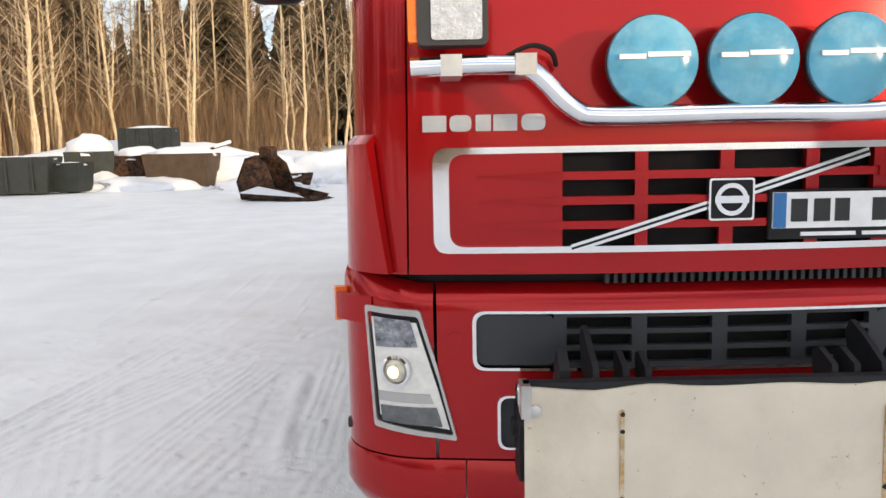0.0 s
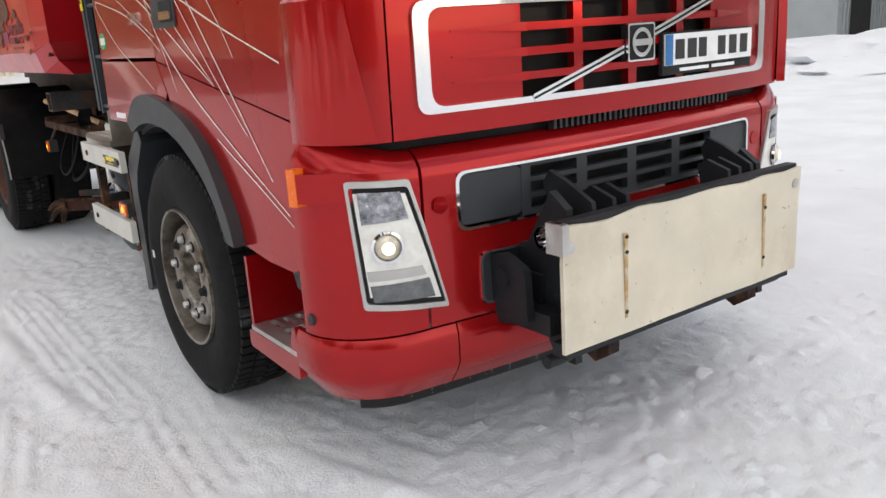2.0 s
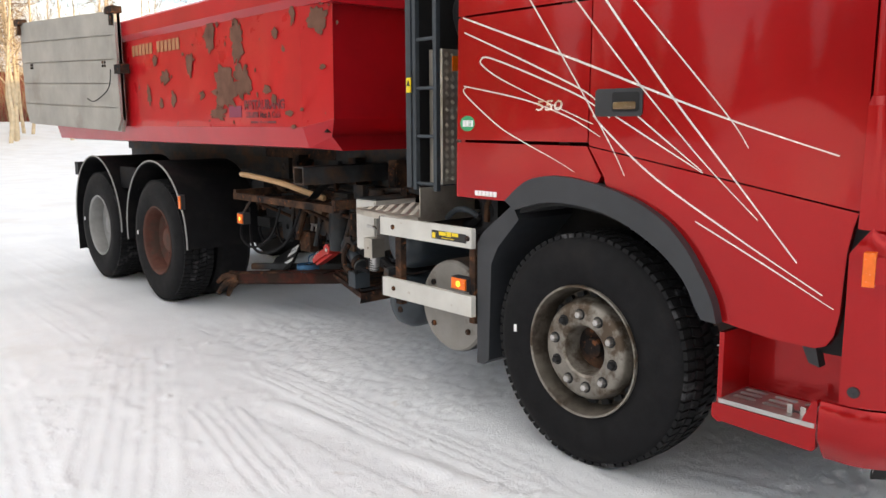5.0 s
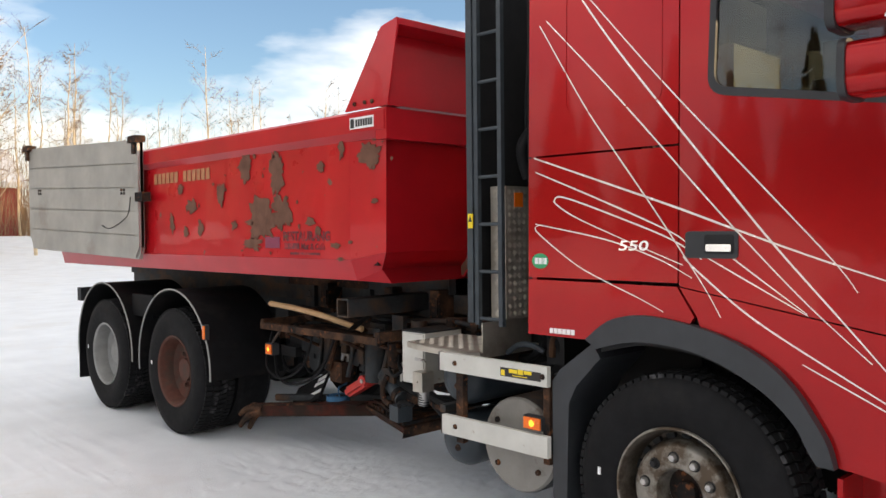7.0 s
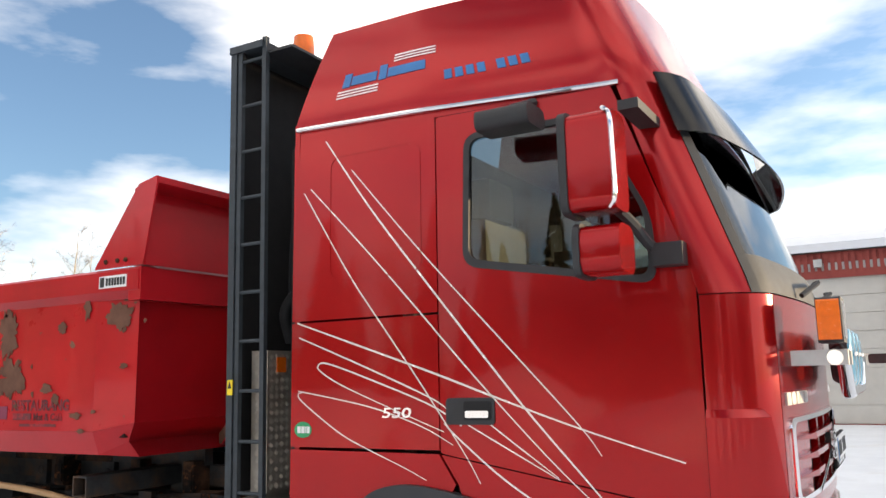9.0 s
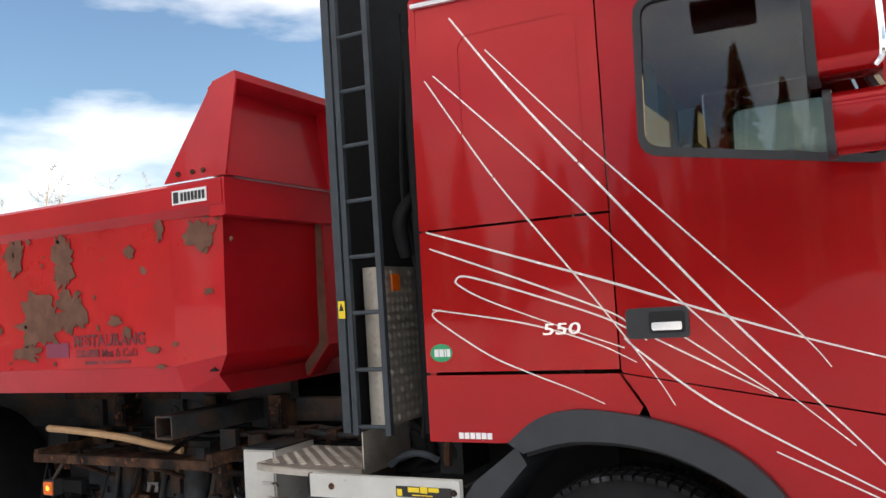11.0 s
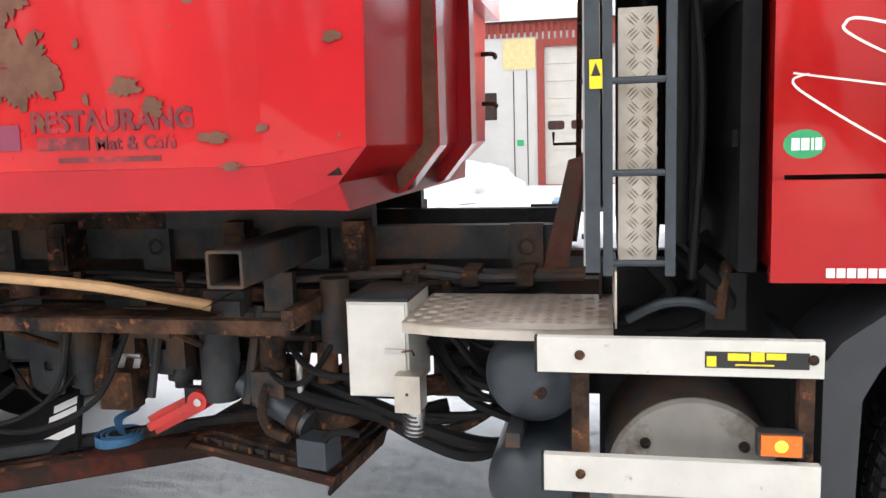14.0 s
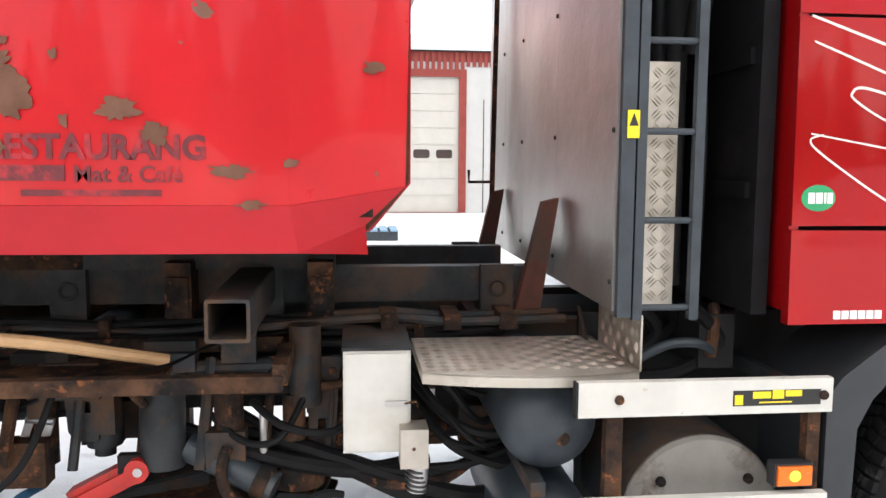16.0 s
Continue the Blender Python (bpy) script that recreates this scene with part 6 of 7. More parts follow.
part("intake_pipe", tube(B(), [(-0.82, 2.50, 1.25), (-0.82, 2.50, 3.2)], 0.035, 14), BLACK, truck, "black air intake stack")
for k, (x, y) in enumerate(((-0.95, 2.47), (-0.70, 2.60), (-0.30, 2.55), (-0.1, 2.40), (0.25, 2.52))):
    pts = [(x, y, 1.15), (x + 0.03, y - 0.03, 1.7), (x - 0.02, y + 0.02, 2.3), (x, y - 0.02, 3.0)]
    part("cable_run", tube(B(), smooth_path(pts, 5), 0.014 + 0.004 * (k % 3), 7), HOSE, truck)
part("intake_pipe", tube(B(), [(-0.45, 2.42, 1.2), (-0.45, 2.42, 3.4)], 0.028, 12), PLASTIC, truck)
part("exhaust_bend", tube(B(), smooth_path([(-0.95, 2.50, 2.0), (-1.0, 2.50, 2.15), (-0.95, 2.47, 2.25), (-0.82, 2.50, 2.28)], 5), 0.035, 12), HOSE, truck)
part("rear_cab_mount", box(B(), -0.9, 0.9, 2.30, 2.42, 0.98, 1.16), BLACK, truck, bevel=0.02)
# Added black ribbed sheet that paints the red back wall's shade.
part("rear_cab_shade", box(B(), -1.12, 1.12, 2.31, 2.36, 1.2, 3.0), MUDGUARD, truck, "black sheet over the red cab back wall, painted as its shade", bevel=0.015)
for z in (1.55, 1.95, 2.35, 2.75):
    part("shade_rib", box(B(), -1.08, 1.08, 2.36, 2.375, z, z + 0.05), MUDGUARD, truck, bevel=0.005)
for x in (-0.62, -0.50):
    part("hydraulic_line", tube(B(), smooth_path([(x, 2.8, 1.10), (x - 0.01, 3.2, 1.095), (x, 3.45, 1.11), (x + 0.02, 3.9, 1.08)], 5), 0.016, 8), FRAME, truck)
for y in (2.98, 3.18, 3.40):
    part("line_clamp", box(B(), -0.655, -0.47, y, y + 0.06, 1.07, 1.125), RUST, truck, bevel=0.008)
for y, r, z0, z1, mat in ((3.72, 0.055, 0.82, 1.10, FRAME), (4.20, 0.075, 0.62, 0.98, FRAME), (3.98, 0.05, 0.74, 0.92, RUST), (3.76, 0.04, 0.70, 0.86, RUST)):
    part("valve_cylinder", cyl(B(), (-0.66, y, z0), (-0.66, y, z1), r, 18), mat, truck)
part("piston_rod", cyl(B(), (-0.70, 3.86, 0.66), (-0.70, 3.86, 0.80), 0.014, 12), STEEL, truck, "bright piston rod")
for i in range(34):
    y, z, x = rnd.uniform(3.45, 5.7), rnd.uniform(0.62, 1.08), rnd.uniform(-0.70, -0.42)
    a, b, c = rnd.uniform(0.03, 0.10), rnd.uniform(0.03, 0.11), rnd.uniform(0.03, 0.08)
    part("chassis_bracket", box(B(), x - a / 2, x + a / 2, y - b, y + b, z - c, z + c), rnd.choice((FRAME, RUST, FRAME, BLACK)), truck, bevel=0.008)
for i in range(6):
    y, z, x = rnd.uniform(3.5, 5.2), rnd.uniform(0.62, 0.98), rnd.uniform(-0.72, -0.5)
    pts = [(x, y, z), (x - 0.04, y + 0.12, z - rnd.uniform(0.02, 0.12)), (x, y + 0.28, z - rnd.uniform(-0.05, 0.1)), (x + 0.1, y + 0.4, z + 0.05)]
    part("brake_hose", tube(B(), smooth_path(pts, 4), rnd.uniform(0.007, 0.016), 6), HOSE, truck)
part("fuel_tank", box(B(), 0.5, 1.15, 2.4, 4.2, 0.50, 1.05), STEEL, truck, bevel=0.06)
# Added black sheets: they darken the gaps and block the bright snow beyond.
part("belly_blocker", box(B(), -0.62, -0.60, 1.65, 2.75, 0.34, 1.12), BLACK, truck)
part("belly_blocker", box(B(), -0.46, -0.44, 2.75, 3.25, 0.62, 1.0), BLACK, truck)
for i in range(16):
    y, z, x = rnd.uniform(3.0, 5.4), rnd.uniform(0.60, 1.0), rnd.uniform(-0.50, -0.25)
    part("chassis_bracket", box(B(), x - 0.04, x + 0.04, y - rnd.uniform(0.05, 0.16), y + 0.08, z - 0.05, z + rnd.uniform(0.04, 0.12)), rnd.choice((FRAME, RUST)), truck, bevel=0.012)
for k in range(7):
    y = 3.62 + 0.21 * k
    part("hanger_rod", tube(B(), [(-0.62, y, 0.98), (-0.66 - 0.03 * (k % 3), y + 0.03, 0.62 + 0.03 * (k % 2))], 0.012 + 0.005 * (k % 3), 7), RUST if k % 2 else FRAME, truck)
# Added black box, painted as the shade under the chassis.
part("dark_belly", box(B(), -0.34, 0.34, 3.3, 5.2, 0.72, 0.84), BLACK, truck)
part("leaf_spring", box(B(), -0.55, -0.45, 5.6, 8.0, 0.60, 0.72), FRAME, truck, bevel=0.02)
part("leaf_spring", box(B(), 0.45, 0.55, 5.6, 8.0, 0.60, 0.72), FRAME, truck, bevel=0.02)
part("tail_beam", box(B(), -1.15, 1.15, 8.55, 8.65, 1.0, 1.14), FRAME, truck)

# underbody grader blade, jack, strap, sack
def settle(ob, pivot, to, size=1.0, turn=0.0):
    """Set a thing down: its pivot comes to a place, a little larger and turned in plan."""
    ob.matrix_world = Matrix.Translation(to) @ Matrix.Rotation(radians(turn), 4, "Z") @ Matrix.Scale(size, 4) @ Matrix.Translation(-Vector(pivot)) @ ob.matrix_basis


bl = thing("grader_blade", (-0.7, 4.3, 0.35), "rusty underbody grader blade and arm of layered steel", "grader blade")
BLADE_RED = material("red_brown_steel", (0.085, 0.022, 0.015), 0.8, 0.1, 0.4, 9.0, 0.3, 60, color2=(0.030, 0.019, 0.015), cut=(0.38, 0.52), spec=0.15)
rnd2 = random.Random(4)
for k, (grow, z, mat) in enumerate(((0.0, 0.392, RUST), (-0.03, 0.412, FRAME), (-0.055, 0.430, RUST))):
    loop = [(-0.83 - grow, 3.70 - grow), (-0.57 - grow, 4.46 + grow), (-0.20, 4.40 + grow), (-0.12, 4.0), (-0.34, 3.62 - grow)]
    loop = [(x + rnd2.uniform(-0.008, 0.008), y + rnd2.uniform(-0.008, 0.008)) for x, y in dense(loop, 0.09)]
    part("blade_plate", slab(B(), loop, [], lambda x, y, d: Vector((x, y, z + 0.05 * (x + 0.83) - d)), 0.016), mat, bl, "rusty steel plate")
edge = [(-0.835, 3.70), (-0.572, 4.46), (-0.552, 4.455), (-0.815, 3.695)]
part("blade_edge", slab(B(), dense(edge, 0.1), [], lambda x, y, d: Vector((x + 0.25 * d, y, 0.396 + 0.05 * (x + 0.83) - d)), 0.045), BLADE_RED, bl, "red-brown blade edge")
part("blade_edge", slab(B(), dense([(-0.83, 3.695), (-0.815, 3.71), (-0.35, 3.635), (-0.36, 3.62)], 0.1), [], lambda x, y, d: Vector((x + 0.05 * d, y + 0.3 * d, 0.392 + 0.05 * (x + 0.83) - d)), 0.075), RUST, bl)
for k in range(9):
    u = (k + 0.5) / 9
    part("blade_bolt", cyl(B(), (-0.80 + 0.255 * u, 3.74 + 0.70 * u, 0.40), (-0.80 + 0.255 * u, 3.74 + 0.70 * u, 0.43), 0.012, 6), RUST, bl)


def beam(a, b, w, h, mat, label=""):
    a, b = Vector(a), Vector(b)
    m = Matrix.Translation((a + b) / 2) @ (b - a).to_track_quat("Y", "Z").to_matrix().to_4x4()
    n = (b - a).length / 2
    return part("blade_arm", box(B(), -w / 2, w / 2, -n, n, -h / 2, h / 2, m), mat, bl, label, bevel=0.006)


beam((-0.94, 5.40, 0.275), (-0.52, 4.20, 0.40), 0.012, 0.11, BLADE_RED, "red-brown steel arm")
beam((-0.92, 5.40, 0.315), (-0.48, 4.20, 0.445), 0.09, 0.014, RUST)
beam((-0.90, 5.38, 0.235), (-0.46, 4.20, 0.37), 0.08, 0.014, RUST)
beam((-0.80, 5.30, 0.37), (-0.40, 4.10, 0.47), 0.05, 0.05, FRAME)
beam((-0.72, 4.75, 0.40), (-0.66, 4.35, 0.43), 0.14, 0.010, BLADE_RED)
for k in range(5):
    a = 1.25 * k
    part("worn_tooth", tube(B(), smooth_path([(-0.92, 5.34, 0.28), (-0.95 + 0.05 * math.cos(a), 5.42, 0.26 + 0.05 * math.sin(a)), (-0.97 + 0.08 * math.cos(a), 5.48, 0.19 + 0.08 * math.sin(a))], 4), 0.038, 8, 0.018), RUST, bl, "chewed rusty arm end")
rm = thing("hydraulic_ram", (-0.82, 3.76, 0.42), "grey hydraulic ram with rusty pipes on the grader blade", "hydraulic ram")
part("ram", cyl(B(), (-0.88, 4.06, 0.70), (-0.90, 3.78, 0.585), 0.048, 18), TANK, rm, "grey hydraulic ram")
part("ram_rod", cyl(B(), (-0.88, 4.12, 0.725), (-0.88, 4.05, 0.695), 0.022, 12), CHROME, rm)
part("ram_collar", cyl(B(), (-0.895, 3.84, 0.61), (-0.897, 3.80, 0.594), 0.056, 16), RUST, rm)
part("pipe_union", tube(B(), smooth_path([(-0.93, 3.92, 0.72), (-0.96, 3.93, 0.65), (-0.97, 3.90, 0.58), (-0.97, 3.82, 0.555)], 5), 0.017, 8), RUST, rm)
part("valve_block", box(B(), -1.0, -0.90, 3.66, 3.77, 0.475, 0.57), TANK, rm, bevel=0.008)
part("valve_dome", lathe(B(), [(0.001, 0.07), (0.05, 0.06), (0.08, 0.03), (0.09, -0.03)], (-0.80, 3.74, 0.60), 20, "z"), RUST, rm)
part("control_hose", tube(B(), smooth_path([(-0.98, 3.68, 0.56), (-1.0, 3.64, 0.60), (-0.98, 3.60, 0.61), (-0.95, 3.56, 0.595)], 5), 0.013, 7), HOSE, rm)
settle(rm, (-0.95, 3.715, 0.475), (-0.80, 3.76, 0.43), 1.10, -12)
jk = thing("hydraulic_jack", (-0.92, 4.27, 0.56), "bright red hydraulic jack on the grader arm", "jack")
part("jack_body", box(B(), -0.05, 0.05, -0.13, 0.13, -0.035, 0.035, Matrix.Translation((-0.92, 4.26, 0.645)) @ Matrix.Rotation(radians(-27), 4, "X")), JACK, jk, bevel=0.02)
part("jack_eye", cyl(B(), (-0.985, 4.16, 0.70), (-0.86, 4.16, 0.70), 0.036, 16), JACK, jk, bevel=0.004)
part("jack_bolt", cyl(B(), (-0.992, 4.155, 0.70), (-0.985, 4.155, 0.70), 0.014, 10), STEEL, jk)
settle(jk, (-0.90, 4.16, 0.70), (-0.635, 4.275, 0.622), 1.12)
st = thing("lashing_strap", (-0.95, 4.50, 0.50), "rolled blue lashing strap with a steel ratchet", "strap")
bm = B()
lathe(bm, [(0.085, 0.0), (0.085, 0.05), (0.079, 0.05), (0.079, 0.006), (0.066, 0.006), (0.066, 0.05), (0.060, 0.05), (0.060, 0.006), (0.048, 0.006), (0.048, 0.05), (0.042, 0.05), (0.042, 0.01), (0.0, 0.01)], (-0.95, 4.50, 0.52), 32, "z")
part("strap_roll", bm, STRAP, st)
bm, prev = B(), None
for p in smooth_path([(-0.96, 4.48, 0.565), (-0.95, 4.50, 0.62), (-0.93, 4.44, 0.66), (-0.92, 4.47, 0.72), (-0.88, 4.47, 0.95)], 6):
    row = [bm.verts.new(p + Vector((-0.01, -0.024, 0))), bm.verts.new(p + Vector((0.01, 0.024, 0)))]
    if prev:
        bm.faces.new((prev[0], row[0], row[1], prev[1]))
    prev = row
bmesh.ops.solidify(bm, geom=bm.faces[:], thickness=0.004)
part("strap_tail", bm, STRAP, st)
for dy in (-0.03, 0.03):
    part("ratchet_plate", box(B(), -0.004, 0.004, -0.012, 0.012, -0.10, 0.10, Matrix.Translation((-0.93, 4.47 + dy, 0.76)) @ Matrix.Rotation(radians(18), 4, "X")), STEEL, st)
part("ratchet_bar", cyl(B(), (-0.93, 4.40, 0.85), (-0.93, 4.48, 0.86), 0.012, 8), STEEL, st)
settle(st, (-0.95, 4.50, 0.52), (-0.63, 4.685, 0.39), 1.13)
sk = thing("black_mud_flap", (-0.95, 4.8, 0.45), "black rubber flap with white print as bars", "rubber flap")
m = Matrix.Translation((-0.98, 4.82, 0.53)) @ Matrix.Rotation(radians(-24), 4, "X") @ Matrix.Rotation(radians(-50), 4, "Y")
part("flap", box(B(), -0.12, 0.12, -0.22, 0.22, -0.008, 0.008, m), HOSE, sk, bevel=0.004)
for a, b, c in ((-0.06, 0.04, 0.15), (0.02, -0.02, 0.13), (0.06, -0.05, 0.11)):
    part("letter_bar", box(B(), a, a + 0.03, -0.20, -0.20 + c, 0.0085, 0.011, m), WHITE_INK, sk)
settle(sk, (-0.98, 4.82, 0.53), (-0.64, 5.07, 0.41), 1.12)
for p, r, mat in (([(-0.60, 3.45, 0.955), (-0.62, 3.9, 0.95), (-0.60, 4.5, 0.94)], 0.026, FRAME), ([(-0.66, 3.5, 0.90), (-0.66, 3.8, 0.87), (-0.68, 4.15, 0.89)], 0.016, RUST),
                  ([(-0.70, 3.72, 0.86), (-0.78, 3.80, 0.74), (-0.74, 3.92, 0.72), (-0.66, 4.05, 0.80)], 0.012, HOSE), ([(-0.68, 3.50, 0.84), (-0.78, 3.62, 0.76), (-0.78, 3.78, 0.78), (-0.68, 3.90, 0.84)], 0.014, HOSE),
                  ([(-0.66, 3.3, 0.62), (-0.72, 3.5, 0.60), (-0.70, 3.8, 0.64), (-0.60, 4.2, 0.74)], 0.030, HOSE), ([(-0.5, 3.2, 0.70), (-0.6, 3.5, 0.66), (-0.55, 3.9, 0.68)], 0.04, RUST)):
    part("chassis_pipe", tube(B(), smooth_path(p, 6), r, 9), mat, truck)
for y, r, z0, z1, mat in ((3.58, 0.05, 0.72, 0.90, RUST), (4.42, 0.06, 0.66, 0.95, FRAME), (4.62, 0.045, 0.60, 0.96, RUST), (4.85, 0.07, 0.62, 0.96, FRAME)):
    part("valve_cylinder", lathe(B(), [(r * 0.6, z0 - 0.03), (r * 0.6, z0), (r, z0 + 0.005), (r, z1 - 0.04), (r * 1.15, z1 - 0.035), (r * 1.15, z1)], (-0.56, y, 0), 18, "z"), mat, truck)
bk = thing("hose_coil", (-1.0, 5.3, 0.4), "dark oily hose coil hanging under the rack", "hose coil")
part("coil", tube(B(), smooth_path([(-0.85, 4.7, 0.95), (-0.92, 4.75, 0.70), (-0.95, 5.0, 0.58), (-0.92, 5.25, 0.66), (-0.80, 5.35, 0.9)], 7), 0.009, 7), HOSE, bk)
part("coil", tube(B(), smooth_path([(-0.80, 4.5, 0.92), (-0.86, 4.62, 0.66), (-0.90, 4.9, 0.54), (-0.85, 5.2, 0.58), (-0.75, 5.4, 0.85)], 7), 0.012, 7), HOSE, bk)

# ---- buildings ----
hall = thing("workshop_hall", (34, -16, 0), "white workshop hall with red trim and snowy roof", "building")
HX, H0, H1 = 24.3, -42.0, 8.4
part("wall", slab(B(), rect(H0, H1, -0.3, 5.1), [rect(-0.05, 4.75, 0.02, 4.62), rect(6.3, 7.3, 2.2, 3.2)], lambda y, z, d: Vector((HX + d, y, z)), 0.25), HALLWHITE, hall)
part("wall", box(B(), HX + 0.25, HX + 20, H1 - 0.25, H1, -0.3, 5.1), HALLWHITE, hall)
part("wall", box(B(), HX + 0.25, HX + 20, H0, H0 + 0.25, -0.3, 5.1), HALLWHITE, hall)
bm = B()
y = H0
while y < H1:
    box(bm, HX - 0.06, HX, y, y + 0.12, 4.65 if -0.3 < y < 5.0 else 4.95, 5.45)
    y += 0.2
part("fascia", bm, BARNRED, hall, "red ribbed fascia")
part("fascia_back", box(B(), HX - 0.02, HX + 0.3, H0, H1, 5.102, 5.45), BARNRED, hall)
part("gutter", tube(B(), [(HX - 0.14, H0, 5.48), (HX - 0.14, H1, 5.48)], 0.06, 8), FRAME, hall)
rf = [(HX - 0.25, 5.46), (HX + 10, 7.2), (HX + 20.3, 5.46), (HX + 20.3, 5.75), (HX + 10, 7.55), (HX - 0.3, 5.72)]
part("roof", slab(B(), rf, [], lambda x, z, d: Vector((x, H0 - 0.2 + d, z)), H1 - H0 + 0.4), SNOWCAP, hall, "snow-covered roof")
fr = part("door_frame", slab(B(), rect(-0.28, 4.98, 0.0, 4.85), [rect(-0.03, 4.73, -0.0 + 0.02, 4.60)], lambda y, z, d: Vector((HX - 0.05 + d, y, z)), 0.06), BARNRED, hall, "red door frame")
ld = part("lift_door", box(B(), HX + 0.13, HX + 0.15, -0.05, 4.75, 0.0, 4.62), DOORWHITE, hall, "white sectional lift door")
for i in range(8):
    part("door_panel", box(B(), HX + 0.09, HX + 0.13, -0.03, 4.73, 0.03 + 0.573 * i, 0.59 + 0.573 * i), DOORWHITE, ld, bevel=0.012)
for i in range(6):
    y = 0.18 + 0.78 * i
    bm = slab(B(), rounded(rect(y, y + 0.56, 1.86, 2.16), 0.1), [], lambda a, z, d: Vector((HX + 0.08 + d, a, z)), 0.02)
    part("door_window", bm, DARKWIN, ld, "small oval door window")
part("wicket_handle", box(B(), HX + 0.05, HX + 0.09, 3.0, 3.04, 1.0, 1.2), PLASTIC, ld)
w = part("window", box(B(), HX + 0.1, HX + 0.14, 6.3, 7.3, 2.2, 3.2), DARKWIN, hall, "small dark window")
part("window_frame", slab(B(), rect(6.25, 7.35, 2.15, 3.25), [rect(6.34, 7.26, 2.24, 3.16)], lambda y, z, d: Vector((HX - 0.03 + d, y, z)), 0.06), HALLWHITE, w)
part("yellow_panel", box(B(), HX - 0.03, HX - 0.004, 5.02, 6.1, 3.9, 4.9), material("pale_yellow_sheet", (0.62, 0.50, 0.25), 0.6), hall)
for y in (5.3, 5.75, -0.9, -1.8):
    part("wall_joint", box(B(), HX - 0.012, HX - 0.002, y, y + 0.03, 0.0, 3.85), FRAME, hall)
part("exit_sign", box(B(), HX - 0.02, HX - 0.004, 5.45, 5.68, 1.35, 1.55), GREEN_INK, hall)
part("wall_lamp", box(B(), HX - 0.3, HX - 0.06, 1.75, 2.0, 4.95, 5.2), STEEL, hall, bevel=0.03)

shed = thing("grey_shed", (44, 22, 0), "grey corrugated steel shed", "building")
bm = B()
x = 25.5
while x < 60:
    box(bm, x, x + 0.12, 12.94, 13.0, 0.0, 6.4)
    x += 0.2
part("wall_ribs", bm, HALLGREY, shed)
part("wall", box(B(), 25.5, 60, 13.0, 13.3, -0.2, 6.4), HALLGREY, shed)
part("wall", box(B(), 25.2, 25.5, 13.0, 34, -0.2, 6.4), HALLGREY, shed)
part("roof", box(B(), 25, 60.4, 12.8, 34, 6.4, 6.7), SNOWCAP, shed, "snowy flat roof")
part("dark_opening", box(B(), 25.9, 27.2, 12.90, 12.935, 0.0, 4.2), BLACK, shed)
part("drum", cyl(B(), (33.5, 12.3, 0), (33.5, 12.3, 3.4), 0.42, 20), HALLGREY, shed, "upright grey steel pipe")

barn = thing("red_barn", (4, 66, 0), "red timber barn behind birch trees with snowy roof", "barn")
part("wall", box(B(), -6, 14, 62, 70, 0.5, 5.0), BARNRED, barn)
part("roof", slab(B(), [(61.5, 5.0), (66, 7.6), (70.5, 5.0), (70.5, 5.4), (66, 8.1), (61.4, 5.4)], [], lambda y, z, d: Vector((-6.5 + d, y, z)), 21), SNOWCAP, barn, "snow-covered roof")
wdl = thing("low_store", (-2.5, 57, 0), "low shed with a thick snow roof", "shed")
part("wall", box(B(), -6, 0.5, 56, 58.5, 0.5, 3.0), BARNRED, wdl)
part("roof", box(B(), -6.4, 0.9, 55.6, 59, 3.0, 3.6), SNOWCAP, wdl, "thick snow on the roof", bevel=0.3)


# ---- yard junk ----
def heap(name, x, y, r, h, seed, label, mat=SNOWCAP, sx=1.0):
    bm = B()
    bmesh.ops.create_icosphere(bm, subdivisions=4, radius=1.0)
    for v in bm.verts:
        n = 1 + 0.28 * noise.noise(v.co * 1.7 + Vector((seed, 0, 0))) + 0.10 * noise.noise(v.co * 5 + Vector((seed, 3, 0)))
        v.co = Vector((x + v.co.x * r * n * sx, y + v.co.y * r * n, max(-0.15, v.co.z * h * n)))
    ob = part(name, bm, mat, None, angle=60)
    return tagged(ob, label, "snow", kind="structure")


